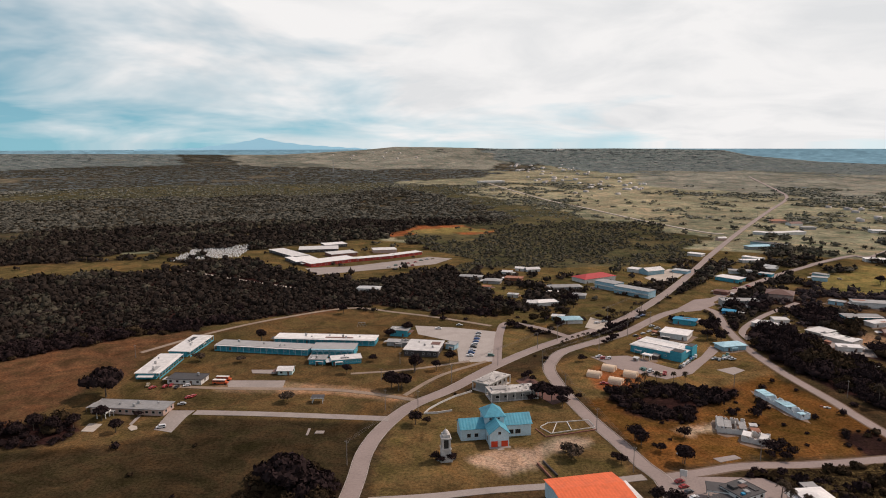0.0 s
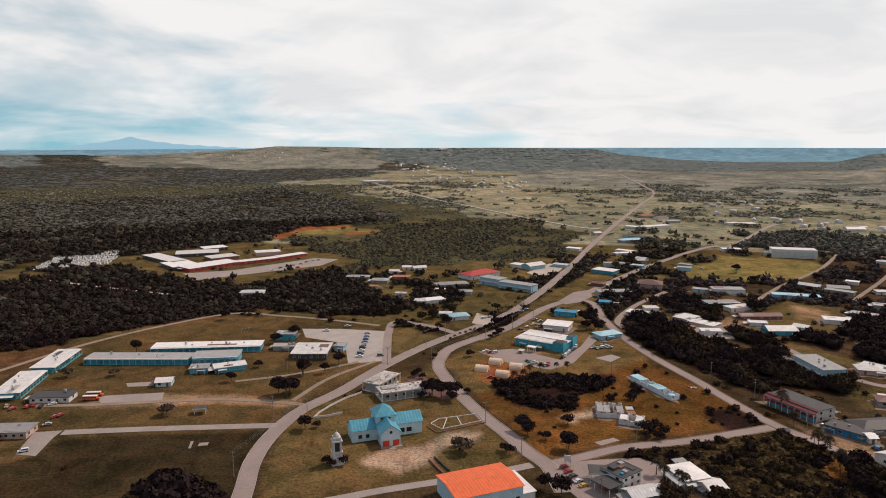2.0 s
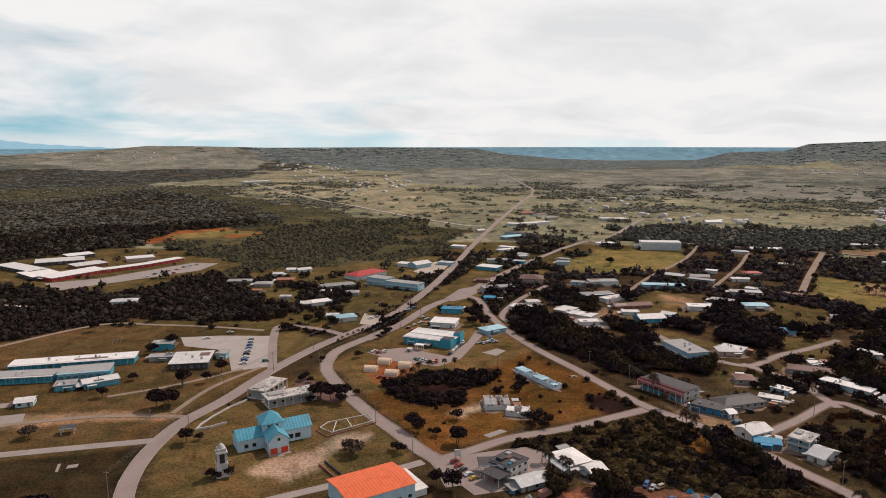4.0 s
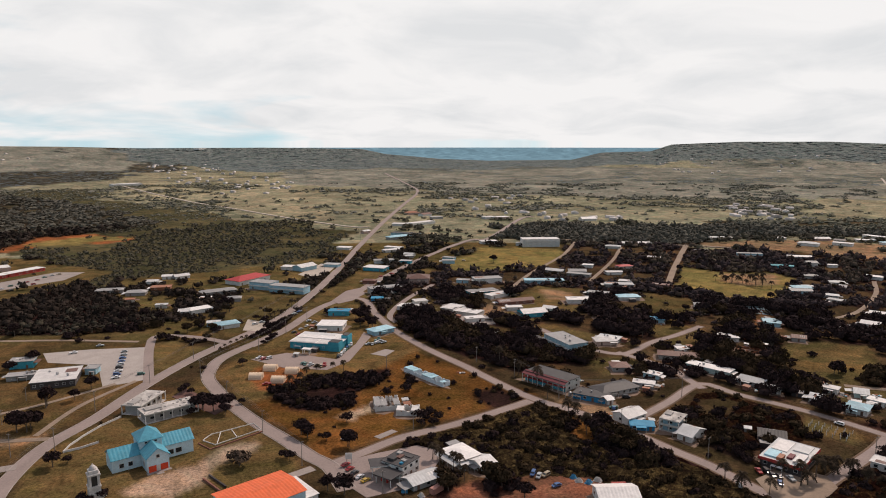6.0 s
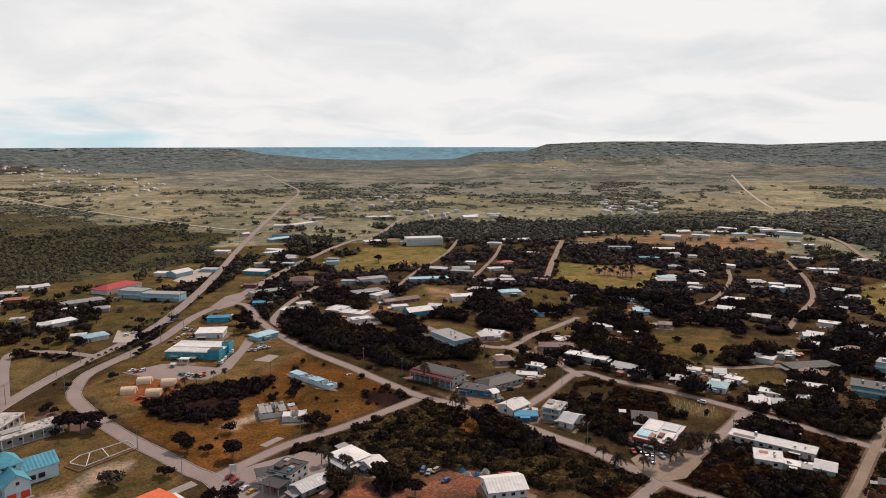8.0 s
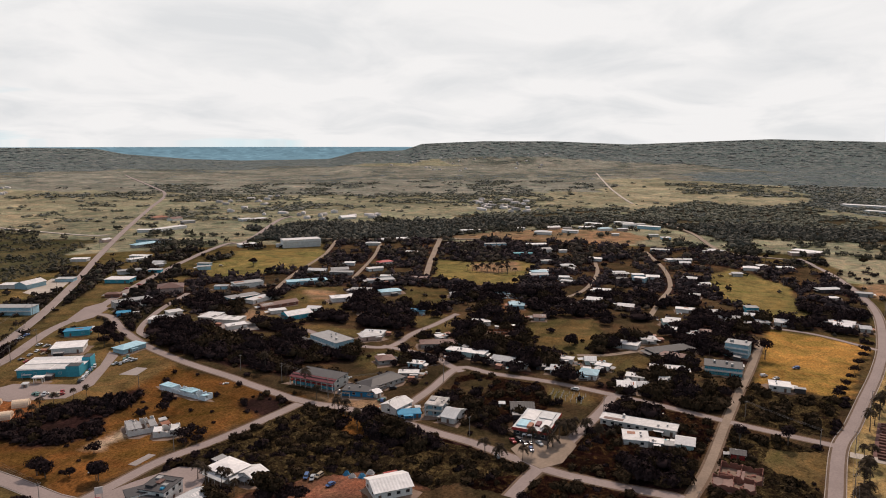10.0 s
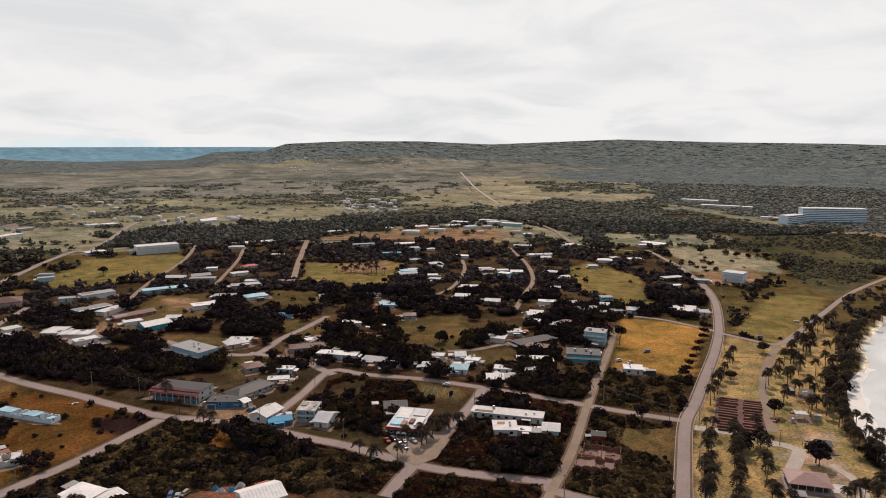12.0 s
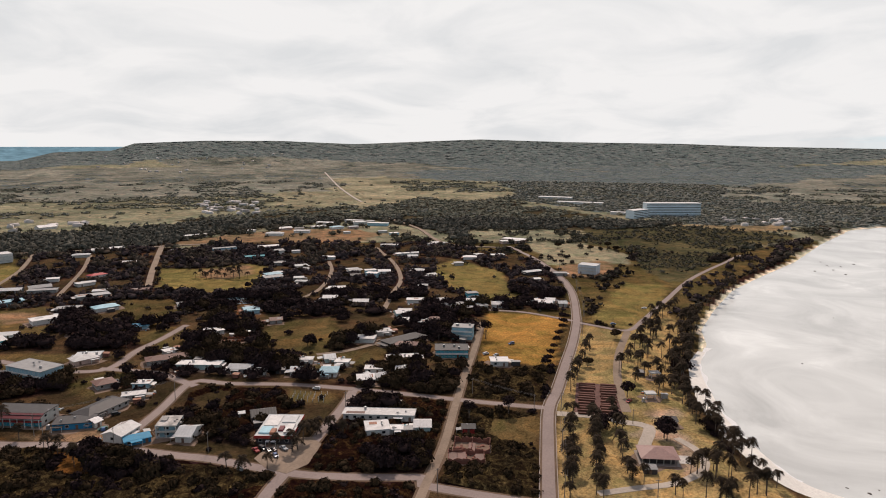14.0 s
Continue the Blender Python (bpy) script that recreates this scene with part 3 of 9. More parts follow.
def open_country(x, y):
    """Which cover the open country has (an index into WILD_KEYS), and how far trees close over it, 0 to 1."""
    r = np.hypot(x, y)
    jx_, jy_ = uneven(x, y)
    which = np.where(r < 960, WILD_KEYS.index("meadow"), WILD_KEYS.index("plain"))
    share = np.full(x.shape, .40)
    for key, trees, poly in WILD:
        hit = inside(jx_, jy_, poly)
        which = np.where(hit, WILD_KEYS.index(key), which)
        share = np.where(hit, trees, share)
    wide_ = np.where(r > 1900, 2.3, 1.0)
    n = .5 * fractal(x / 150 / wide_, y / 150 / wide_, 3) + .5 * fractal(x / 34 / wide_, y / 34 / wide_, 47, 3)
    edge_ = .5 + (.5 - share) * .62
    return which, np.clip((n - edge_) / .07 + .5, 0, 1)


# ---- terrain: one sheet to the horizon ----
WILD_KEYS = sorted(WOODED)
bearings = np.concatenate([np.arange(-180, -48, 4.0), np.arange(-48, 112, .34), np.arange(112, 180, 4.0)])
radii = np.concatenate([[0, 40, 80, 120], 150 * np.exp(np.arange(0, math.log(800 / 150), .0082)), 800 * np.exp(np.arange(0, math.log(FAR / 800), .0135)), [FAR, FAR + 120]])
gb, gr = np.meshgrid(np.radians(bearings), radii)
gx, gy = gr * np.sin(gb), gr * np.cos(gb)
gz = ground_height(gx, gy)
gz[-1] = -30
nr, nb = gx.shape
jx, jy = uneven(gx, gy)
colour = np.zeros((nr, nb, 3))
n1 = fractal(gx / 170, gy / 170, 3)[..., None]
base = np.array(COVER["lawn"])
colour[:] = base
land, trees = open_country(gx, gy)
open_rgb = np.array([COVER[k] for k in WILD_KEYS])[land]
wooded_rgb = np.array([WOODED[k] for k in WILD_KEYS])[land]
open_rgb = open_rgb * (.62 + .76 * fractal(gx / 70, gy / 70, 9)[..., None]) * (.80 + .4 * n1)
country = open_rgb * (1 - trees[..., None]) + wooded_rgb * trees[..., None]
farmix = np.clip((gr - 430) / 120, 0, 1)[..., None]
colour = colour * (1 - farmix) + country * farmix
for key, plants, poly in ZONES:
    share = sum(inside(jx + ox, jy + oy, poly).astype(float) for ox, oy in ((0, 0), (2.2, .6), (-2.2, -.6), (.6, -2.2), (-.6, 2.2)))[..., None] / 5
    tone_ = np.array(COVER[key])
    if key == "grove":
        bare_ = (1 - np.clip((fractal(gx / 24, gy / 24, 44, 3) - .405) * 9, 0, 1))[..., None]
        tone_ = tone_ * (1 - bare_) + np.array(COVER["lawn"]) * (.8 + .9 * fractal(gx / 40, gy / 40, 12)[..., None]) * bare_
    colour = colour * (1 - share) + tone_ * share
edge = shore_side(gx, gy)
colour[edge < 0] = np.array(COVER["sand"])
colour *= (.80 + .4 * fractal(gx / 9, gy / 9, 71, 3))[..., None]

verts = np.stack([gx, gy, gz], -1).reshape(-1, 3)
ii, jj = np.meshgrid(np.arange(nr - 1), np.arange(nb), indexing="ij")
j2 = (jj + 1) % nb
faces = np.stack([ii * nb + jj, ii * nb + j2, (ii + 1) * nb + j2, (ii + 1) * nb + jj], -1).reshape(-1, 4)[:, ::-1]


def quick_mesh(name, v, f, mats, mat_index=None):
    """A mesh from arrays of triangles or quads."""
    me = bpy.data.meshes.new(name)
    k = f.shape[1]
    me.vertices.add(len(v))
    me.vertices.foreach_set("co", np.ascontiguousarray(v, np.float32).ravel())
    me.loops.add(f.size)
    me.loops.foreach_set("vertex_index", np.ascontiguousarray(f, np.int32).ravel())
    me.polygons.add(len(f))
    me.polygons.foreach_set("loop_start", np.arange(0, f.size, k, dtype=np.int32))
    if mat_index is not None:
        me.polygons.foreach_set("material_index", np.ascontiguousarray(mat_index, np.int32))
    me.update(calc_edges=True)
    for m in mats:
        me.materials.append(m)
    return me


soil = bpy.data.materials.new("soil_and_grass")
soil.use_nodes = True
st = soil.node_tree
sp = st.nodes["Principled BSDF"]
spot = node(st, "ShaderNodeNewGeometry").outputs["Position"]
cover_col = node(st, "ShaderNodeVertexColor", layer="cover").outputs[0]
tuft = node(st, "ShaderNodeTexNoise", {"Vector": spot, "Scale": .7, "Detail": 8.0, "Roughness": .8}).outputs[0]
patch = node(st, "ShaderNodeTexNoise", {"Vector": spot, "Scale": .055, "Detail": 6.0, "Roughness": .62, "Distortion": 1.2}).outputs[0]
wide = node(st, "ShaderNodeTexNoise", {"Vector": spot, "Scale": .011, "Detail": 5.0, "Roughness": .6, "Distortion": .8}).outputs[0]
shade = mix(st, 1.0, cover_col, ramp(st, tuft, [(.34, (.32, .32, .34)), (.66, (1.75, 1.68, 1.6))]), "MULTIPLY")
shade = mix(st, 1.0, shade, ramp(st, patch, [(.32, (.58, .60, .60)), (.52, (1, 1, 1)), (.72, (1.45, 1.35, 1.25))]), "MULTIPLY")
hue = node(st, "ShaderNodeTexNoise", {"Vector": spot, "Scale": .028, "Detail": 7.0, "Roughness": .68, "Distortion": 1.6}).outputs[0]
shade = mix(st, 1.0, shade, ramp(st, hue, [(.34, (.74, .84, .70)), (.46, (.93, .97, .90)), (.54, (1.07, 1.0, .95)), (.60, (1.18, 1.06, .95)), (.68, (1.38, 1.16, .98))]), "MULTIPLY")
shade = mix(st, 1.0, shade, ramp(st, wide, [(.35, (.78, .82, .80)), (.65, (1.2, 1.16, 1.1))]), "MULTIPLY")
st.links.new(shade, sp.inputs["Base Color"])
st.links.new(node(st, "ShaderNodeBump", {"Strength": .5, "Distance": .25, "Height": tuft}).outputs[0], sp.inputs["Normal"])
sp.inputs["Roughness"].default_value, sp.inputs["Specular IOR Level"].default_value = .95, 0.0
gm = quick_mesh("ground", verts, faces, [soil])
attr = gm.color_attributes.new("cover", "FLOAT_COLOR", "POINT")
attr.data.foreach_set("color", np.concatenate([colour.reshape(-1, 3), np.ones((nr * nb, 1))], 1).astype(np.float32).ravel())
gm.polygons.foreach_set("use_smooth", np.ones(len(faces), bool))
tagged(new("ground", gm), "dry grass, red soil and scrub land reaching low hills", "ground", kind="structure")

# ---- water ----


def water_mat(name, deep, rough, scale, bump):
    m = bpy.data.materials.new(name)
    m.use_nodes = True
    nt = m.node_tree
    p = nt.nodes["Principled BSDF"]
    place = node(nt, "ShaderNodeNewGeometry").outputs["Position"]
    swell = node(nt, "ShaderNodeTexNoise", {"Vector": place, "Scale": scale, "Detail": 5.0, "Roughness": .6, "Distortion": .8}).outputs[0]
    reef = node(nt, "ShaderNodeTexNoise", {"Vector": place, "Scale": .012, "Detail": 5.0, "Roughness": .6, "Distortion": 1.0}).outputs[0]
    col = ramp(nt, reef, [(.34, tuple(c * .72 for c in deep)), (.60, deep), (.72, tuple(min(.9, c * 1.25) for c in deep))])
    nt.links.new(col, p.inputs["Base Color"])
    nt.links.new(node(nt, "ShaderNodeBump", {"Strength": bump, "Distance": .3, "Height": swell}).outputs[0], p.inputs["Normal"])
    p.inputs["Roughness"].default_value, p.inputs["IOR"].default_value = rough, 1.33
    p.inputs["Specular IOR Level"].default_value = .5 if rough < .9 else 0.0
    return m


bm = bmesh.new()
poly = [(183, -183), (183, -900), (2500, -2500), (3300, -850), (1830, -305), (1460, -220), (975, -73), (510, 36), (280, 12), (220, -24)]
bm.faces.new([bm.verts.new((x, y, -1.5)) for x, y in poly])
# near-white base: pale sandy shallows plus sky glare put into the colour
tagged(new("bay_water", mesh_of("bay_water", bm, water_mat("shallow_lagoon_glare", (.70, .72, .69), .20, .25, .35))), "pale shallow lagoon water with bright glare", "water", kind="structure")
bm = bmesh.new()
loops = []
for rr, zz in ((FAR + 60, 10), (FAR + 200, 30), (FAR + 400, 52), (4950, EYE - 4950 * math.tan(radians(.47)))):
    loops.append([bm.verts.new((rr * math.sin(a), rr * math.cos(a), zz)) for a in np.radians(np.arange(-60, 121, 3.0))])
for lo, hi in zip(loops, loops[1:]):
    for k in range(len(lo) - 1):
        bm.faces.new((lo[k], hi[k], hi[k + 1], lo[k + 1]))
tagged(new("sea", mesh_of("sea", bm, water_mat("open_sea", (.19, .34, .42), 1.0, .02, .1))), "teal open sea under the horizon", "water", kind="structure")
# backdrop ridge: emission gives it the pale brightness of haze
ISLE = bpy.data.materials.new("glowing_haze_island")
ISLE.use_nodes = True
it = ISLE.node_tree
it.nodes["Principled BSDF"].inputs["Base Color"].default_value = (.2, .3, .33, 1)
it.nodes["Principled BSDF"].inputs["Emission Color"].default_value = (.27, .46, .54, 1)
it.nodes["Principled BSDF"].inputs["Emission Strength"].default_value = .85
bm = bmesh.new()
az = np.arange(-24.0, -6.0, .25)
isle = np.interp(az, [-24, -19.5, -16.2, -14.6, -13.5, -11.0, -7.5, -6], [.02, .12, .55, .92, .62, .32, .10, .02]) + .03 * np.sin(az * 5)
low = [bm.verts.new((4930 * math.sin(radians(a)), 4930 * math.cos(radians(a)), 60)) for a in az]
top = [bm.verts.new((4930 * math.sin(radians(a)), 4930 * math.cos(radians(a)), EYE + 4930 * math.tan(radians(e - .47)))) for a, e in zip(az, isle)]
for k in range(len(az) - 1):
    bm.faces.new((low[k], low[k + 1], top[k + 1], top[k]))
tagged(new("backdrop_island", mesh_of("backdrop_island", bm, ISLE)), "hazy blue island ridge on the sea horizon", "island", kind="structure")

# ---- beach: a sloping strip of sand along the water ----
SAND = surface("beach_sand", (.86, .82, .75), .95, 1.2, .06, .3, .82, .1)
bm = bmesh.new()
shore_line = [Vector(p) for p in smooth_line(SHORE, 4.0)]
rows = []
for i, p in enumerate(shore_line):
    if p.x > 490:
        continue
    t_ = (shore_line[min(i + 1, len(shore_line) - 1)] - shore_line[max(i - 1, 0)]).normalized()
    inland = Vector((t_.y, -t_.x))
    wide = (.5 + .4 * math.sin(i * .23) + .3 * math.sin(i * .71)) * .6 + 4.6 * min(1, max(0, (485 - p.x) / 90))
    rows.append([bm.verts.new((q.x, q.y, z)) for q, z in ((p + inland * wide, -1.35 + .045 * wide + .06), (p, -1.26), (p - inland * 8, -1.62))])
for r, s in zip(rows, rows[1:]):
    for k in (0, 1):
        bm.faces.new((r[k], r[k + 1], s[k + 1], s[k]))
bmesh.ops.recalc_face_normals(bm, faces=bm.faces[:])
if sum(q.normal.z for q in bm.faces) < 0:
    bmesh.ops.reverse_faces(bm, faces=bm.faces[:])
tagged(new("beach", mesh_of("beach", bm, SAND)), "narrow strip of pale coral sand along the lagoon", "beach", kind="structure")

FOAM = surface("surf_foam", (.88, .88, .86), .9, 1.5, .2, .2, .9, .1)
bm = bmesh.new()
rows = []
for i, p in enumerate(shore_line):
    if 300 < p.x < 500:
        t_ = (shore_line[min(i + 1, len(shore_line) - 1)] - shore_line[max(i - 1, 0)]).normalized()
        inland = Vector((t_.y, -t_.x))
        reach = 3.2 + 1.3 * math.sin(i * .37) + .9 * math.sin(i * 1.13)
        rows.append([bm.verts.new((q.x, q.y, -1.47)) for q in (p - inland * (2.4 + .4 * math.sin(i * .9)), p - inland * (2.4 + reach))])
for r, q in zip(rows, rows[1:]):
    bm.faces.new((r[0], r[1], q[1], q[0]))
bmesh.ops.recalc_face_normals(bm, faces=bm.faces[:])
tagged(new("surf", mesh_of("surf", bm, FOAM)), "thin white line of surf along the sand", "surf", kind="structure")

# ---- roads and paving ----
ROAD_MAT = dict(asphalt=ASPHALT, concrete=CONCRETE, dirt=DIRT, coral=CORAL)


def ribbon(bm, line, left, right, z, thick=0.0, mat=0):
    """A strip along a line between two offsets to its left."""
    n = len(line)
    rows = []
    for i, p in enumerate(line):
        a, b = Vector(line[max(i - 1, 0)]), Vector(line[min(i + 1, n - 1)])
        d = (b - a).normalized()
        nrm = Vector((-d.y, d.x))
        q0, q1 = Vector(p) + nrm * left, Vector(p) + nrm * right
        h = z + (float(ground_height(np.array([p[0]]), np.array([p[1]]))[0]) + .8 if math.hypot(*p) > 880 else 0)
        rows.append([bm.verts.new((q0.x, q0.y, h)), bm.verts.new((q1.x, q1.y, h))] + ([bm.verts.new((q1.x, q1.y, h - thick)), bm.verts.new((q0.x, q0.y, h - thick))] if thick else []))
    for r, s in zip(rows, rows[1:]):
        k = len(r)
        for j in range(k if thick else 1):
            f = bm.faces.new((r[j], r[(j + 1) % k], s[(j + 1) % k], s[j]))
            f.material_index = mat
    bmesh.ops.recalc_face_normals(bm, faces=bm.faces[:])


ROAD_WORD = dict(asphalt="worn pinkish-grey asphalt road", concrete="pale concrete road", dirt="bare dirt track", coral="crushed coral track")
lift = .05
for name, (width, kind, line) in ROADS.items():
    lift += .004
    bm = bmesh.new()
    ribbon(bm, line, width / 2, -width / 2, lift, .3 + (2.5 if max(math.hypot(*p) for p in line) > 880 else 0))
    ob = tagged(new("road_" + name, mesh_of("road", bm, ROAD_MAT[kind])), ROAD_WORD[kind] + " between dry grass verges", "road", kind="structure")
for name, off in (("main", (3.95, -3.95)), ("link", (3.95, -3.95)), ("coast", (3.8, -3.8)), ("second", (3.65, -3.65))):
    width, kind, line = ROADS[name]
    line = [p for p in line if math.hypot(*p) < 760]
    for o in off:
        bm = bmesh.new()
        ribbon(bm, line, o + .16, o - .16, .16, .3)
        tagged(new("kerb", mesh_of("kerb", bm, KERB)), "pale concrete kerb along the road edge", "kerb", kind="structure")


VERGE = surface("trodden_verge", (.17, .11, .07), .95, .8, .09, .5, .55)
for name in ("village", "market", "grid", "cross", "lane", "bend", "bend_south", "coast", "second", "golden_street"):
    width, kind, line = ROADS[name]
    lift += .002
    bm = bmesh.new()
    ribbon(bm, [p for p in line if math.hypot(*p) < 860], width / 2 + 1.1, -width / 2 - 1.1, .03 + lift * .1, .3)
    tagged(new("verge", mesh_of("verge", bm, VERGE)), "trodden brown dirt shoulder along the road", "verge", kind="structure")
PAVED = []


def paving(label, mat, pts, z=.11):
    bm = bmesh.new()
    prism(bm, pts, z - .3, z)
    PAVED.append(pts)
    return tagged(new("pavement", mesh_of("pavement", bm, mat)), label, "pavement", kind="structure")


paving('pale concrete school car park with bays', LOT, [(-21.8, 517.9), (6.6, 512.7), (41.6, 499.6), (34.8, 429.6), (9.9, 427.4), (9.3, 473.3), (-18.7, 493.9)], 0.12)
paving('pale concrete lot beside the low school block', CONCRETE, [(-143.5, 323), (-144.8, 347.7), (-131.9, 347.6), (-133.3, 339.3), (-133.5, 319.6)], 0.124)
paving('worn asphalt yard between school blocks', CONCRETE, [(-129.9, 394.2), (-94.4, 393.9), (-93, 380.5), (-123.5, 378.9)], 0.128)
paving('cracked concrete court by the school', CONCRETE, [(-120.1, 413.8), (-104.9, 413.7), (-102.4, 406.2), (-117.6, 407.3)], 0.132)
paving('asphalt car park of the clinic', ASPHALT, [(97.2, 438.7), (122, 440.9), (146.1, 412), (169.8, 438.1), (186.3, 463.7), (186.6, 450.5), (152.2, 404.5), (133.4, 394.5), (110.9, 412.2)], 0.136)
paving('pale concrete slab in the grass', CONCRETE, [(169.9, 411.8), (183.4, 417.2), (187, 410.6), (176.5, 402.3)], 0.14)
paving('asphalt forecourt of the filling station', ASPHALT, [(94, 272.6), (115.5, 273.1), (134.8, 271.7), (143.2, 259.7), (120, 237.1), (95.7, 238.5), (92.1, 253.9)], 0.144)
paving('dusty forecourt in front of the market', DIRT, [(244.8, 174.4), (266, 175.8), (273.5, 161.9), (268.1, 153.4), (248.9, 148.7), (237.3, 153.1), (238.7, 164.4)], 0.148)
paving('pale coral lot round the warehouses', CORAL, [(210.3, 707.3), (253.8, 759.2), (265.6, 738.6), (239.7, 698), (214.9, 683.7)], 0.152)
paving('pale concrete lot between ruins', CONCRETE, [(278.4, 512.1), (292.9, 514.5), (292.1, 452.9), (284.8, 435.3), (267, 443.1), (267.8, 487.6)], 0.156)
paving('coral lot of the house', CORAL, [(108.3, 511.8), (119.2, 542.8), (131, 525), (117.3, 503.7)], 0.16)
paving('school yard asphalt', CONCRETE, [(-156.7, 767.8), (-106.8, 778), (-17.2, 844.2), (10.8, 831.1), (-9.6, 791.7), (-90.5, 749.6), (-136.4, 727)], 0.164)
paving('old concrete slab floor', CONCRETE, [(120.7, 290.3), (131.7, 293.6), (133.3, 290.2), (122.4, 286.4)], 0.168)
paving('pale gravel square by the low school block', CORAL, [(-178.6, 321.1), (-179.4, 330.8), (-172.4, 330.1), (-172.2, 320.4)], 0.172)
paving('round pale paved bed', CORAL, [(-157.3, 325.1), (-157.2, 328.6), (-153.5, 327.1), (-151.9, 323.7), (-154.1, 321.7)], 0.176)
paving('concrete path to the school block', CONCRETE, [(-158.7, 329.3), (-159, 341.7), (-157.4, 340.9), (-156.9, 328.6)], 0.18)
paving('red-brown paved yard beside the slab-roofed block', REDYARD, [(42.8, 392.4), (51.9, 401.8), (62, 373.5), (70.3, 362.1), (58.9, 354.6), (51.2, 370.8)], 0.184)
paving('concrete remains in the grass', CONCRETE, [(-66.9, 315.9), (-67.1, 323.9), (-65.9, 323.9), (-65.8, 315.9)], 0.188)
paving('small concrete slab in the grass', CONCRETE, [(-63.1, 317.9), (-62.6, 321.2), (-58.5, 321.2), (-58.7, 317.9)], 0.192)
paving('asphalt junction of the branch road and a side street', ASPHALT, [(200.4, 572.9), (225.4, 604.8), (243.2, 611.5), (237, 585), (216.7, 564.8), (201.4, 559)], 0.196)

# ---- buildings ----
WALL_WORD = dict(white="white-painted", pink="faded pink", teal="turquoise-painted", sky="pale blue", blue="deep blue", mint="pale mint", grey="weathered grey concrete", dark="dark-walled", red="red-fronted",
                 brick="brick-red", store="white and turquoise", school="white and pale blue", glass="blue-glazed", pale="cream", rust="rusty red")
ROOF_WORD = dict(white="white", grey="grey", pale="pale grey", dark="dark", sky="light blue", blue="bright blue", teal="turquoise", red="red", maroon="maroon", brown="brown", rust="rusty", orange="orange", turquoise="turquoise")
STYLE_WORD = dict(flat="flat", gable="gabled", hip="hipped", shed="lean-to", concrete="flat slab", ruin="broken", rubble="collapsed", market="flat", store="pitched", station="flat", verandah="hipped", arcade="flat", clinic="flat")
SHARED = {}


def ring_frame(w, h, t, y0, y1):
    """A closed rectangular frame, one connected mesh."""
    bm = bmesh.new()
    loops = []
    for y in (y0, y1):
        for g in (0, t):
            loops.append([bm.verts.new((x, y, z)) for x, z in ((-w / 2 - g, -g), (w / 2 + g, -g), (w / 2 + g, h + g), (-w / 2 - g, h + g))])
    for a, b in ((0, 1), (1, 3), (3, 2), (2, 0)):
        for k in range(4):
            bm.faces.new((loops[a][k], loops[a][(k + 1) % 4], loops[b][(k + 1) % 4], loops[b][k]))
    bmesh.ops.recalc_face_normals(bm, faces=bm.faces[:])
    return bm


def window_mesh(w, h, deep=.12):
    """A window: frame proud of the wall, sill, and a mullion; the pane is its own part."""
    key = ("frame", w, h)
    if key not in SHARED:
        bm = ring_frame(w, h, .12, -deep, .02)
        SHARED[key] = mesh_of("window", bm, FRAME)
        bm = bmesh.new()
        box(bm, -w / 2, w / 2, -.035, .02, 0, h)
        SHARED[("pane", w, h)] = mesh_of("pane", bm, GLASS)
    return SHARED[key], SHARED[("pane", w, h)]


def door_mesh(w, h, mat):
    key = ("door", w, h, mat.name)
    if key not in SHARED:
        bm = bmesh.new()
        box(bm, -w / 2, w / 2, -.08, .02, .02, h)
        box(bm, -w / 2 - .1, -w / 2, -.13, .02, .02, h + .1)
        box(bm, w / 2, w / 2 + .1, -.13, .02, .02, h + .1)
        box(bm, -w / 2 - .1, w / 2 + .1, -.13, .02, h, h + .12)
        for k in (.18, .58):
            box(bm, -w / 2 + .15, w / 2 - .15, -.1, -.08, h * k, h * (k + .3))
        SHARED[key] = mesh_of("door", bm, mat)
    return SHARED[key]


DOOR = surface("door_paint", (.20, .12, .09), .6)


def add_window(parent, x, y, z, turn, w, h):
    fm, pm = window_mesh(w, h)
    ob = part("window", fm, None, parent, "", pose(x, y, z, 0, 0, turn))
    if math.hypot(parent.location.x, parent.location.y) < 430:
        part("pane", pm, None, ob)


def facade(parent, x0, y0, length, turn, storeys, height, rng, pitch=3.6, w=1.5, h=1.25, door=False):
    """Windows in rows along a wall that starts at (x0, y0) and runs with the turn."""
    n = max(1, int((length - .6) / pitch))
    c, s = math.cos(radians(turn)), math.sin(radians(turn))
    each = height / storeys
    dx = rng.randrange(n) if door else -1
    for st in range(storeys):
        for k in range(n):
            d = (k + .5) * length / n
            x, y = x0 + c * d, y0 + s * d
            if st == 0 and k == dx:
                part("door", door_mesh(1.0, 2.1, DOOR), None, parent, "", pose(x, y, 0, 0, 0, turn))
            else:
                add_window(parent, x, y, st * each + each * .36, turn, w, h)


def roof_flat(w, d, h, over, rng):
    """A slab with a raised rim, one connected mesh."""
    bm = bmesh.new()
    box(bm, -w / 2 - over, w / 2 + over, -d / 2 - over, d / 2 + over, h, h + .3, bevel=.04)
    top = max(bm.faces, key=lambda q: q.calc_center_median().z + q.calc_area() * .001)
    bmesh.ops.inset_region(bm, faces=[top], thickness=.22, depth=-.16)
    return bm


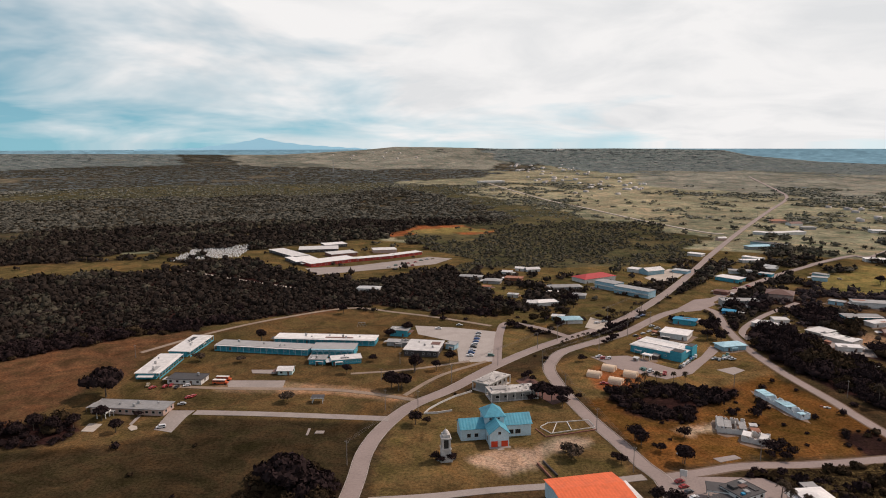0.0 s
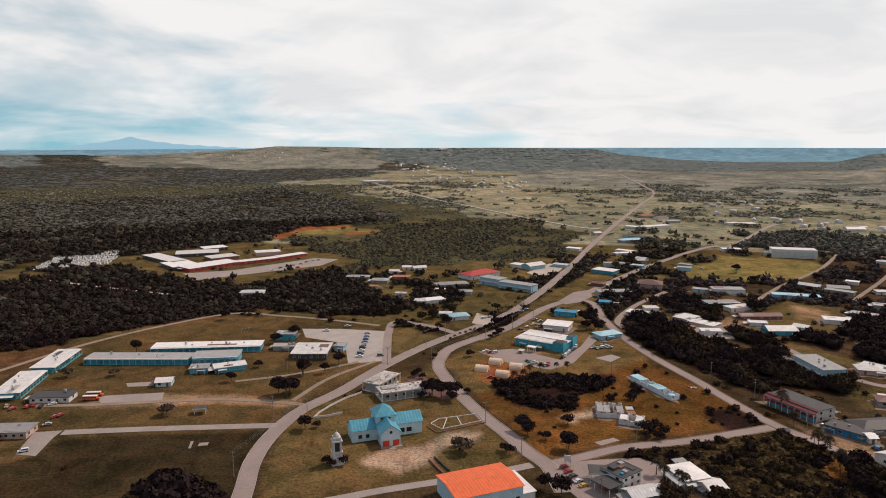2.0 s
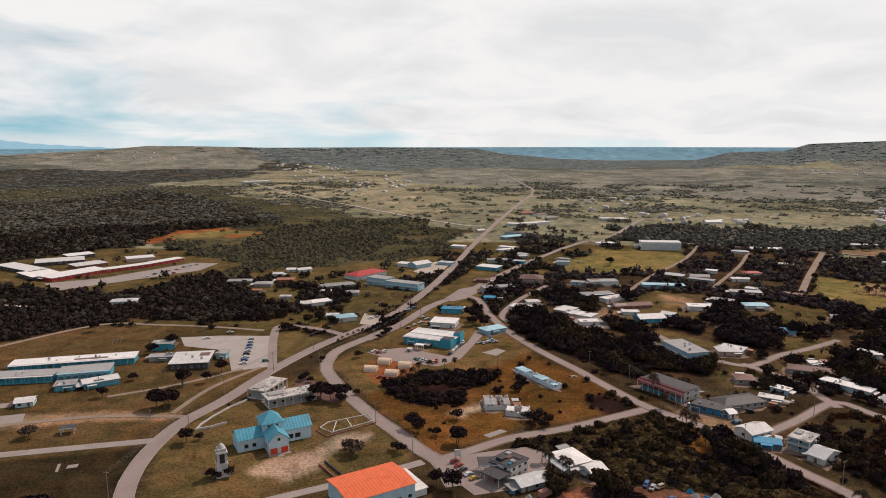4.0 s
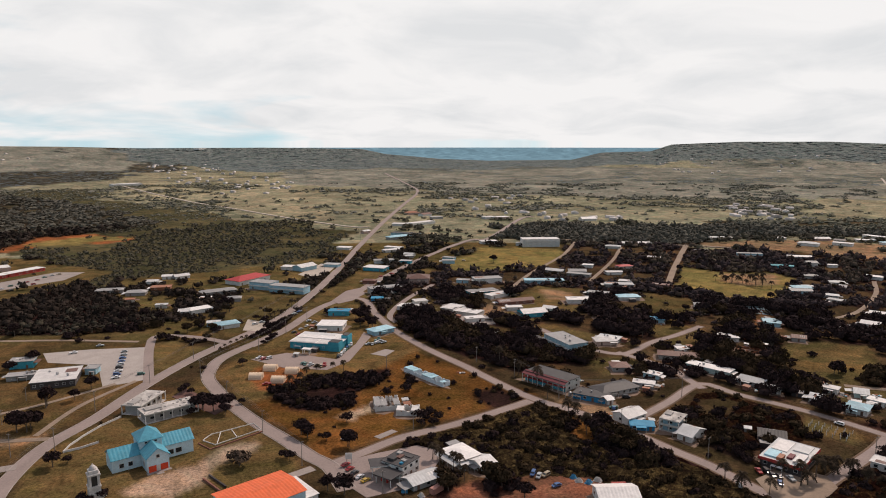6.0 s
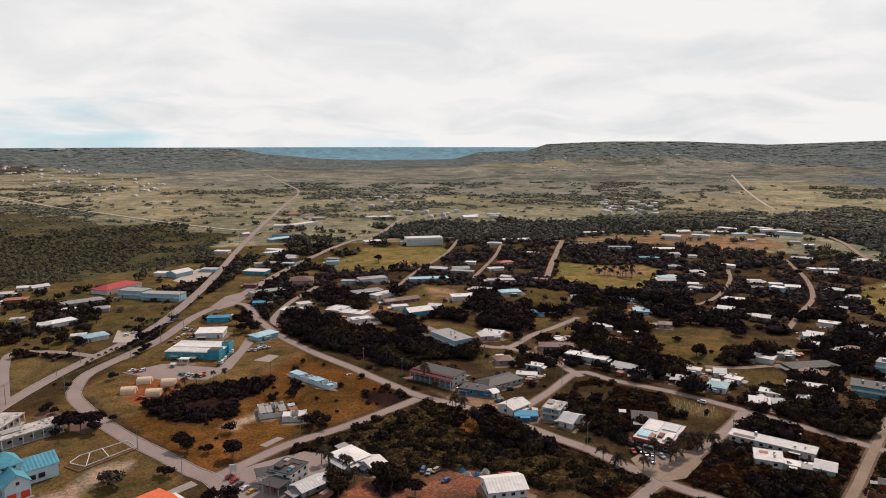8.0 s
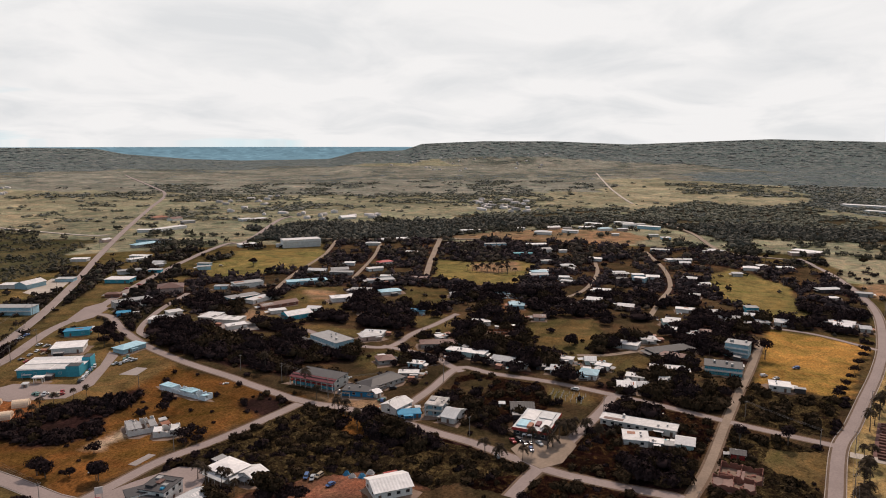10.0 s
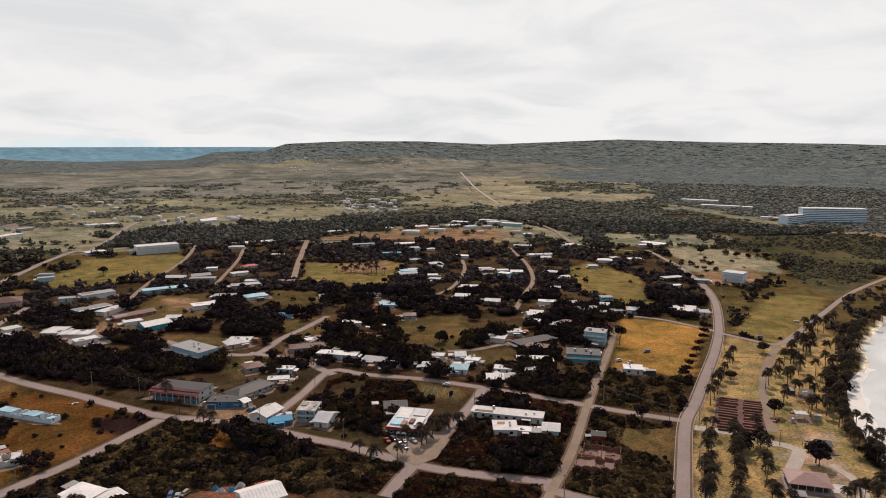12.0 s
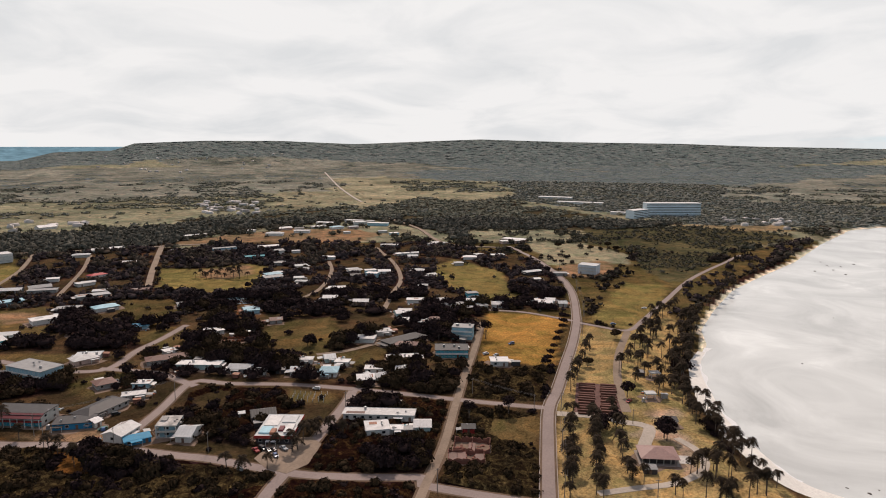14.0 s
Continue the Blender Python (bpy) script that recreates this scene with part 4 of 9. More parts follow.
def roof_gable(w, d, h, over, rise, thick=.14):
    """Ridge along x: one ribbed sheet bent over the ridge, with thickness."""
    bm = bmesh.new()
    W, D = w / 2 + over, d / 2 + over
    drop = rise * over / (d / 2)
    n = max(4, int(2 * W / .7) // 2 * 2)
    rows = []
    for k in range(n + 1):
        x, b = -W + 2 * W * k / n, .07 * (k % 2)
        rows.append([bm.verts.new((x, -D, h - drop + b)), bm.verts.new((x, 0, h + rise + b)), bm.verts.new((x, D, h - drop + b))])
    for r, s in zip(rows, rows[1:]):
        bm.faces.new((r[0], s[0], s[1], r[1]))
        bm.faces.new((r[1], s[1], s[2], r[2]))
    bmesh.ops.recalc_face_normals(bm, faces=bm.faces[:])
    if sum(q.normal.z for q in bm.faces) < 0:
        bmesh.ops.reverse_faces(bm, faces=bm.faces[:])
    bmesh.ops.solidify(bm, geom=bm.faces[:], thickness=-thick)
    return bm


def roof_hip(w, d, h, over, rise, thick=.16):
    bm = bmesh.new()
    W, D = w / 2 + over, d / 2 + over
    r = max(.15, W - D) if W >= D else 0
    q = max(.15, D - W) if D > W else 0
    ridge = [(-r, -q), (r, -q), (r, q), (-r, q)]
    for dz in (0, thick):
        lo = [bm.verts.new((x, y, h + dz)) for x, y in ((-W, -D), (W, -D), (W, D), (-W, D))]
        hi = [bm.verts.new((x, y, h + rise + dz)) for x, y in ridge]
        for i in range(4):
            bm.faces.new((lo[i], lo[(i + 1) % 4], hi[(i + 1) % 4], hi[i]))
        bm.faces.new(hi)
        if dz == 0:
            first = lo
    for i in range(4):
        bm.faces.new((first[i], first[(i + 1) % 4], lo[(i + 1) % 4], lo[i]))
    bmesh.ops.remove_doubles(bm, verts=bm.verts[:], dist=.001)
    bmesh.ops.recalc_face_normals(bm, faces=bm.faces[:])
    return bm


def walls_box(w, d, h, gable=0.0):
    """Walls 0.2 thick round a hollow, one connected ring; the end walls rise to a gable."""
    bm = bmesh.new()
    t = .2
    rings = []
    for g in (0, t):
        a, c = w / 2 - g, d / 2 - g
        for z in (-.3, h):
            up = gable if z > 0 else 0
            rings.append([bm.verts.new(p) for p in ((-a, -c, z), (a, -c, z), (a, 0, z + up), (a, c, z), (-a, c, z), (-a, 0, z + up))])
    for lo, hi in ((0, 1), (3, 2), (1, 3), (2, 0)):
        for k in range(6):
            bm.faces.new((rings[lo][k], rings[lo][(k + 1) % 6], rings[hi][(k + 1) % 6], rings[hi][k]))
    bmesh.ops.recalc_face_normals(bm, faces=bm.faces[:])
    return bm


def unit_mesh(kind):
    """Small roof gear shared by all houses."""
    if kind not in SHARED:
        bm = bmesh.new()
        if kind == "water_tank":
            tube(bm, [(0, 0, 0), (0, 0, 1.3), (0, 0, 1.45), (0, 0, 1.55)], [.75, .75, .5, .15], 12)
        elif kind == "air_conditioner":
            box(bm, -.5, .5, -.35, .35, .1, .8, bevel=.04)
            box(bm, -.45, -.35, -.3, .3, 0, .12)
            box(bm, .35, .45, -.3, .3, 0, .12)
            tube(bm, [(0, 0, .78), (0, 0, .86)], [.28, .28], 10)
        SHARED[kind] = mesh_of(kind, bm, STEEL)
    return SHARED[kind]


def ragged_wall(length, h, rng, t=.25):
    """One roofless wall along x, its top broken to uneven heights; a single connected mesh."""
    bm = bmesh.new()
    n = max(3, int(length / 1.5))
    cols = []
    for k in range(n + 1):
        x = length * k / n
        for top in {0: (h,), n: (h,)}.get(k, (h * rng.choice((1, 1, .95, .85, .6, .35)) * rng.uniform(.9, 1), h * rng.choice((1, .95, .7)))):
            e = .02 * len(cols)
            cols.append([bm.verts.new((x + (.001 * e), y, z)) for y in (-t / 2, t / 2) for z in (-.2, top)])
    for a, b in zip(cols, cols[1:]):
        bm.faces.new((a[0], b[0], b[1], a[1]))
        bm.faces.new((a[2], a[3], b[3], b[2]))
        bm.faces.new((a[1], b[1], b[3], a[3]))
    for a in (cols[0], cols[-1]):
        bm.faces.new((a[0], a[1], a[3], a[2]))
    bmesh.ops.recalc_face_normals(bm, faces=bm.faces[:])
    return bm


def ragged_walls(ob, w, d, h, rng, mat, cross=2):
    """Roofless walls, cross walls and fallen blocks, each wall a part of its own."""
    runs = [(-w / 2, -d / 2, 0, w), (-w / 2, d / 2, 0, w)] + [(-w / 2 + w * k / (cross + 1), -d / 2, 90, d) for k in range(cross + 2)]
    for x, y, turn, length in runs:
        part("wall", ragged_wall(length, h, rng), mat, ob, "", pose(x, y, 0, 0, 0, turn))
    bm = bmesh.new()
    for k in range(int(w * d / 5)):
        x, y, s = rng.uniform(-w / 2, w / 2), rng.uniform(-d / 2, d / 2), rng.uniform(.2, .8)
        box(bm, x - s, x + s * .6, y - s * .5, y + s, -.1, s * rng.uniform(.3, .9))
    tagged(part("rubble", bm, mat, ob, "fallen blocks of masonry"), kind="stuff")


HOUSE_AT = []
STAINED = surface("stained_concrete", (.60, .56, .52), .9, .9, .22, .4, .34)


def house(x, y, w, d, h, yaw, style, wall, roof):
    rng = random.Random(int(x * 31 + y * 17))
    HOUSE_AT.append((x, y, w, d, yaw))
    word = "%s %s building with a %s %s roof" % (WALL_WORD[wall], "two-storey" if h > 5.4 and style != "gable" else "single-storey", STYLE_WORD[style], ROOF_WORD[roof])
    far = math.hypot(x, y)
    base_z = float(ground_height(np.array([x]), np.array([y]))[0]) if far > 880 else 0.0
    ob = thing("building" if w * d > 160 or h > 5.4 else "house", x, y, base_z, yaw, word, "building" if w * d > 160 else "house", "buildings of the settlement")
    storeys = max(1, round(h / 3.3))
    if style == "concrete":
        bm = bmesh.new()
        for k in range(storeys + 1):
            z = k * h / storeys
            box(bm, -w / 2, w / 2, -d / 2, d / 2, z - (.4 if k == 0 else .3), z + .1, bevel=.04)
        part("slab", bm, STAINED, ob, "streaked grey-white concrete slab")
        nx, ny = max(2, int(w / 4)), max(2, int(d / 4))
        key = ("column", h)
        if key not in SHARED:
            bm = bmesh.new()
            box(bm, -.22, .22, -.22, .22, 0, h - .2, bevel=.03)
            SHARED[key] = mesh_of("column", bm, wall_mat("white"))
        for i in range(nx + 1):
            for j in (0, ny):
                part("column", SHARED[key], None, ob, "", pose(-w / 2 + .3 + (w - .6) * i / nx, -d / 2 + .3 + (d - .6) * j / ny, 0))
        bm = walls_box(w - 3, d - 3, h - .2)
        part("wall", bm, wall_mat(wall), ob)
        facade(ob, -w / 2 + 1.5, -d / 2 + 1.5, w - 3, 0, storeys, h, rng, 4.0, 2.0, 1.4)
        bm = bmesh.new()
        for k in range(1, storeys + 1):
            z = k * h / storeys
            box(bm, -w / 2 - .06, w / 2 + .06, -d / 2 - .06, -d / 2 + .1, z - .1, z + (.85 if k < storeys else .45))
            box(bm, -w / 2 - .06, -w / 2 + .1, -d / 2 + .1, d / 2, z - .1, z + (.85 if k < storeys else .45))
        part("parapet", bm, wall_mat("pale"), ob)
        bm = bmesh.new()
        box(bm, -w * .42, -w * .12, -d * .05, d * .3, h + .1, h + .75, bevel=.05)
        part("stair_head", bm, wall_mat("grey"), ob)
        bm = bmesh.new()
        for k in range(int(w * 1.1)):
            a, b, e = rng.uniform(-w / 2 + .6, w / 2 - .6), rng.uniform(-d / 2 + .6, d / 2 - .6), rng.uniform(.15, .6)
            box(bm, a - e, a + e * .7, b - e * .5, b + e, h + .08, h + .12 + e * rng.uniform(.3, .9))
        tagged(part("roof_debris", bm, wall_mat("grey"), ob, "grey debris lying on the flat roof"), kind="stuff")
        return ob
    if style in ("ruin", "rubble"):
        ragged_walls(ob, w, d, h, rng, wall_mat(wall), 1 if style == "rubble" else max(2, int(w / 5)))
        n = max(2, int(w / 3.2))
        for k in range(n):
            if rng.random() < (.75 if style == "ruin" else .45):
                a = -w / 2 + w * k / n
                lift = h * (.96 if style == "ruin" else .55)
                bm = bmesh.new()
                v = box(bm, a + .05, a + w / n - .08, -d / 2 - .2, d / 2 * rng.choice((1, 1, .4)) + .2, lift, lift + .14)
                tip = rng.uniform(-.5, .25)
                for q in v[2:4] + v[6:8]:
                    q.co.z += tip
                part("roof_sheet", bm, roof_mat(roof), ob, "broken roof sheet")
        return ob
    rise = {"gable": d * .17, "hip": min(w, d) * .16, "verandah": min(w, d) * .09}.get(style, 0)
    part("wall", walls_box(w, d, h, rise if style == "gable" else 0), wall_mat(wall), ob)
    if style == "gable":
        bm = roof_gable(w, d, h, .7, rise)
    elif style in ("hip", "verandah"):
        bm = roof_hip(w, d, h, .8, rise)
    elif style == "shed":
        bm = bmesh.new()
        v = box(bm, -w / 2 - .4, w / 2 + .4, -d / 2 - .5, d / 2 + .3, h, h + .14)
        for q in v:
            q.co.z += .25 if q.co.y > 0 else -.25
    else:
        bm = roof_flat(w, d, h, 
                       .65 if h < 5.4 else .4, rng)
    roof_ob = part("roof", bm, roof_mat(roof), ob)
    if style == "flat" and wall == "teal" and w > 25:
        bm = bmesh.new()
        box(bm, -w / 2 - .3, w / 2 + .3, -d / 2 - 2.6, -d / 2 - .64, h - .12, h + .08, bevel=.03)
        part("walkway_roof", bm, roof_mat("white"), ob, "white roof slab over the walkway")
        n = int(w / 4)
        for k in range(n + 1):
            key = ("walkway_post", h)
            if key not in SHARED:
                bm = bmesh.new()
                box(bm, -.16, .16, -.16, .16, -.1, h - .14, bevel=.03)
                SHARED[key] = mesh_of("post", bm, wall_mat("sky"))
            part("post", SHARED[key], None, ob, "", pose(-w / 2 + w * k / n, -d / 2 - 2.4, 0))
        bm = bmesh.new()
        box(bm, -w / 2, w / 2, -d / 2 - 2.45, -d / 2 - 2.3, .1, .9)
        part("walkway_rail", bm, wall_mat("teal"), ob, "low turquoise walkway wall")
    if style == "market":
        for a in ((-w / 2 - .75, w / 2 + .75, -d / 2 - .80, -d / 2 - .64), (w / 2 + .66, w / 2 + .82, -d / 2 - .64, d / 2)):
            bm = bmesh.new()
            box(bm, *a, h - .9, h + .45)
            part("fascia", bm, wall_mat("red"), ob, "red painted fascia board")
        for k, (ax, ay, aw, ad, key) in enumerate(((-.25, .20, .4, .5, "white"), (.22, .28, .40, .36, "pale"), (-.3, -.27, .32, .3, "sky"), (.12, -.2, .14, .2, "maroon"), (.36, -.22, .22, .4, "white"), (-.06, -.36, .14, .2, "rust"))):
            bm = bmesh.new()
            box(bm, (ax - aw / 2) * w, (ax + aw / 2) * w, (ay - ad / 2) * d, (ay + ad / 2) * d, h + .1, h + .5 + .18 * k, bevel=.05)
            part("roof_section", bm, roof_mat(key), roof_ob)
    if style == "store":
        bm = bmesh.new()
        v = box(bm, -w / 2 - .8, w / 2 + .8, -d / 2 - 2.6, -d / 2 + 1.6, h - .5, h - .34)
        for q in v:
            q.co.z += .9 if q.co.y > -d / 2 else -.45
        part("front_roof", bm, roof_mat("maroon"), ob, "maroon pitched front roof")
        bm = bmesh.new()
        v = box(bm, -w / 2 - .6, w / 2 + .4, -d / 2 - 2.4, -d / 2 - .02, h * .5, h * .5 + .16)
        part("balcony", bm, wall_mat("red"), ob, "maroon walkway slab along the front")
        for a0, a1, z0, z1, key in ((-w / 2, w / 2, .1, h * .46, "teal"), (-w / 2, w * .2, h * .55, h * .84, "pink"), (w * .2, w / 2, h * .55, h * .84, "white")):
            bm = bmesh.new()
            box(bm, a0 + .05, a1 - .05, -d / 2 - .05, -d / 2 + .01, z0, z1)
            part("front_panel", bm, wall_mat(key), ob)
        for k in range(9):
            bm = bmesh.new()
            px = -w / 2 - .3 + (w + .5) * k / 8
            box(bm, px - .13, px + .13, -d / 2 - 2.4, -d / 2 - 2.14, -.1, h - .75)
            part("post", bm, wall_mat("white"), ob)
    if style == "verandah":
        for x0, x1, y0, y1, sx, sy in ((-w / 2 - 3.4, -w / 2 - .5, -d / 2 - .8, d / 2 + .8, -1, 0), (-w / 2 - .5, w / 2, -d / 2 - 3.0, -d / 2 - .5, 0, -1)):
            bm = bmesh.new()
            v = box(bm, x0, x1, y0, y1, h - .75, h - .63)
            for q in v:
                out = (-w / 2 - q.co.x) if sx else (-d / 2 - q.co.y)
                q.co.z -= .22 * max(0, out)
            part("verandah_roof", bm, roof_mat("pale"), ob, "lower sheet roof over the verandah")
            for k in range(4):
                bm = bmesh.new()
                px = x0 + .3 if sx else x0 + (x1 - x0) * (k + .5) / 4
                py = y0 + (y1 - y0) * (k + .5) / 4 if sx else y0 + .3
                box(bm, px - .09, px + .09, py - .09, py + .09, -.1, h - 1.3)
                part("post", bm, wall_mat("white"), ob)
    if style == "clinic":
        for k, (x0, x1, y0, y1, up) in enumerate(((-.49, .02, -.48, -.12, .34), (-.49, .30, -.10, .22, .62), (-.49, .20, .24, .48, .46), (.05, .38, -.48, -.14, .24))):
            bm = bmesh.new()
            box(bm, x0 * w, x1 * w, y0 * d, y1 * d, h + .1, h + .1 + up, bevel=.05)
            part("roof_section", bm, roof_mat("white" if k != 2 else "pale"), roof_ob, "raised white roof section")
        for x0, x1, y0, y1, up in ((.30, .52, -.53, -.22, 1.5), (.40, .54, .10, .42, 2.2)):
            bm = bmesh.new()
            box(bm, x0 * w, x1 * w, y0 * d, y1 * d, -.2, h + up, bevel=.06)
            tower_ob = part("entrance_tower", bm, wall_mat("teal"), ob, "turquoise entrance tower")
            bm = bmesh.new()
            box(bm, x0 * w + .3, x1 * w - .3, y0 * d + .3, y1 * d - .3, h + up + .004, h + up + .2)
            part("cap", bm, roof_mat("dark"), tower_ob, "dark roof cap")
    if style == "station":
        for ax, ay, aw, ad, ah, key in ((-.25, .2, .22, .3, 1.1, "dark"), (.1, .1, .3, .2, .5, "brown"), (-.1, -.25, .16, .2, .8, "grey"), (.32, .3, .2, .2, .6, "grey"), (.3, -.2, .18, .3, .35, "dark"), (-.32, -.3, .12, .12, .7, "blue")):
            bm = bmesh.new()
            box(bm, (ax - aw / 2) * w, (ax + aw / 2) * w, (ay - ad / 2) * d, (ay + ad / 2) * d, h + .12, h + .14 + ah, bevel=.05)
            part("roof_box", bm, roof_mat(key), roof_ob, "weathered box on the flat roof")
        bm = bmesh.new()
        box(bm, -w / 2 - 9, -w / 2 - .3, -d / 2 - 1, d / 2 - 2, 4.0, 4.45, bevel=.05)
        part("canopy", bm, roof_mat("dark"), ob, "dark flat canopy over the pumps")
        for px in (-w / 2 - 7.8, -w / 2 - 2):
            for py in (-d / 2 + .2, d / 2 - 3.4):
                bm = bmesh.new()
                tube(bm, [(px, py, -.1), (px, py, 4.02)], [.16, .16], 8)
                part("post", bm, wall_mat("white"), ob)
        for py in (-1.5, 1.5):
            bm = bmesh.new()
            box(bm, -w / 2 - 5.4, -w / 2 - 4.7, py - .35, py + .35, 0, 1.6, bevel=.06)
            part("fuel_pump", bm, wall_mat("red"), ob, "red fuel pump")
    if style == "arcade":
        n = max(4, int(w / 3.6))
        bw = w / n
        key = ("arch", round(bw, 2), h)
        if key not in SHARED:
            bm = bmesh.new()
            arc = [(-bw / 2 + .3, 0), (-bw / 2 + .3, h * .45)]
            arc += [(-(bw / 2 - .3) * math.cos(math.pi * k / 8), h * .45 + (bw / 2 - .3) * math.sin(math.pi * k / 8)) for k in range(1, 8)]
            arc += [(bw / 2 - .3, h * .45), (bw / 2 - .3, 0)]
            rim = [(-bw / 2, 0), (-bw / 2, h * .45)] + [(-bw / 2 + bw * k / 8, h - .05) for k in range(1, 8)] + [(bw / 2, h * .45), (bw / 2, 0)]
            rows = [[bm.verts.new((px, yy, pz)) for px, pz in line] for yy in (-.15, .15) for line in (arc, rim)]
            for a0, a1 in ((0, 1), (3, 2), (2, 0), (1, 3)):
                for k in range(len(arc) - 1):
                    bm.faces.new((rows[a0][k], rows[a0][k + 1], rows[a1][k + 1], rows[a1][k]))
            bmesh.ops.recalc_face_normals(bm, faces=bm.faces[:])
            SHARED[key] = mesh_of("arch", bm, wall_mat("sky"))
        for k in range(n):
            part("arch", SHARED[key], None, ob, "", pose(-w / 2 + bw * (k + .5), -d / 2 - 2.2, 0))
        bm = bmesh.new()
        box(bm, -w / 2 - .2, w / 2 + .2, -d / 2 - 2.5, -d / 2 - .5, h - .1, h + .18, bevel=.04)
        part("arcade_roof", bm, roof_mat("sky"), ob, "pale blue slab over the arcade")
    if wall == "glass":
        for k in range(storeys):
            bm = bmesh.new()
            z = k * h / storeys
            box(bm, -w / 2 - .1, w / 2 + .1, -d / 2 - .1, -d / 2 + .02, z + 1.1, z + 2.1)
            part("window", bm, GLASS, ob, "dark window band")
        return ob
    if far < 760:
        facade(ob, -w / 2, -d / 2, w, 0, storeys, h, rng, (2.5 if wall == "teal" else 3.6) if far < 470 else 6, door=True)
        facade(ob, -w / 2, d / 2, d, -90, storeys, h, rng, 5.0 if far < 400 else 9)
        facade(ob, w / 2, -d / 2, d, 90, storeys, h, rng, 5.0 if far < 400 else 9)
    else:
        facade(ob, -w / 2, -d / 2, w, 0, storeys, h, rng, 7.0, 3.0, 1.3)
    if storeys > 1 and style == "flat":
        for k in range(1, storeys):
            bm = bmesh.new()
            z = k * h / storeys
            box(bm, -w / 2 - .2, w / 2 + .2, -d / 2 - 1.3, -d / 2, z - .12, z + .1)
            box(bm, -w / 2 - .2, w / 2 + .2, -d / 2 - 1.36, -d / 2 - 1.26, z - .12, z + 1.0)
            part("balcony", bm, wall_mat("white"), ob)
    if 200 < far < 900 and h < 5 and style in ("flat", "gable", "hip") and rng.random() < .75:
        # a lean-to of odd sheets against one side
        side = rng.choice((-1, 1))
        lw, ld = rng.uniform(2.2, 4.2), min(d * rng.uniform(.5, .95), 11)
        ly = rng.uniform(-d / 2 + ld / 2, d / 2 - ld / 2)
        x0, x1 = sorted((side * (w / 2 + .02), side * (w / 2 + lw)))
        bm = bmesh.new()
        v = box(bm, x0 - .1, x1 + .1, ly - ld / 2, ly + ld / 2, h * .72, h * .72 + .12)
        for q in v:
            q.co.z += -.35 * (abs(q.co.x) - w / 2) / lw
        lean = part("lean_to", bm, roof_mat(rng.choice(("pale", "grey", "rust", "brown", "dark", "white", roof))), ob, "sloping sheet-metal lean-to roof")
        for sy in (-1, 1) if far < 430 else ():
            bm = bmesh.new()
            box(bm, side * (w / 2 + lw - .25) - .07, side * (w / 2 + lw - .25) + .07, ly + sy * (ld / 2 - .2) - .07, ly + sy * (ld / 2 - .2) + .07, -.1, h * .72 - .28)
            part("post", bm, wall_mat("grey"), ob)
    if far < 700 and style in ("gable", "hip", "flat") and h < 5 and rng.random() < .6 and style != "hip":
        k = rng.choice(("rust", "brown", "grey", "white", "dark"))
        pw, pd = w * rng.uniform(.18, .35), d * rng.uniform(.2, .36)
        px, sg = rng.uniform(-w / 2 + pw / 2, w / 2 - pw / 2), rng.choice((-1, 1))
        bm = bmesh.new()
        y0, y1 = sg * d * .08, sg * (d * .08 + pd)
        v = box(bm, px - pw / 2, px + pw / 2, min(y0, y1), max(y0, y1), 0, .07)
        for q in v:
            q.co.z += h + (rise * (1 - abs(q.co.y) / (d / 2)) + .12 if style == "gable" else .17)
        part("roof_patch", bm, roof_mat(k), roof_ob, "mismatched patch of roofing")
    if far < 500:
        if style == "flat":
            for k in range(rng.randrange(1, 3) + int(w / 14)):
                kind = rng.choice(("air_conditioner", "air_conditioner", "water_tank"))
                part(kind, unit_mesh(kind), None, roof_ob, "", pose(rng.uniform(-w * .38, w * .38), rng.uniform(-d * .3, d * .3), h + .32, 0, 0, rng.uniform(0, 90)))
        if h < 5 and w > 6 and rng.random() < .6:
            bm = bmesh.new()
            pw = min(w * .5, 5)
            px = rng.uniform(-w / 2 + pw / 2, w / 2 - pw / 2)
            box(bm, px - pw / 2, px + pw / 2, -d / 2 - 2.6, -d / 2 - .55, 2.35, 2.5)
            part("porch_roof", bm, roof_mat(roof), ob)
            for sx in (-1, 1):
                bm = bmesh.new()
                box(bm, px + sx * (pw / 2 - .2) - .08, px + sx * (pw / 2 - .2) + .08, -d / 2 - 2.5, -d / 2 - 2.34, 0, 2.36)
                part("post", bm, wall_mat("white"), ob)
    return ob


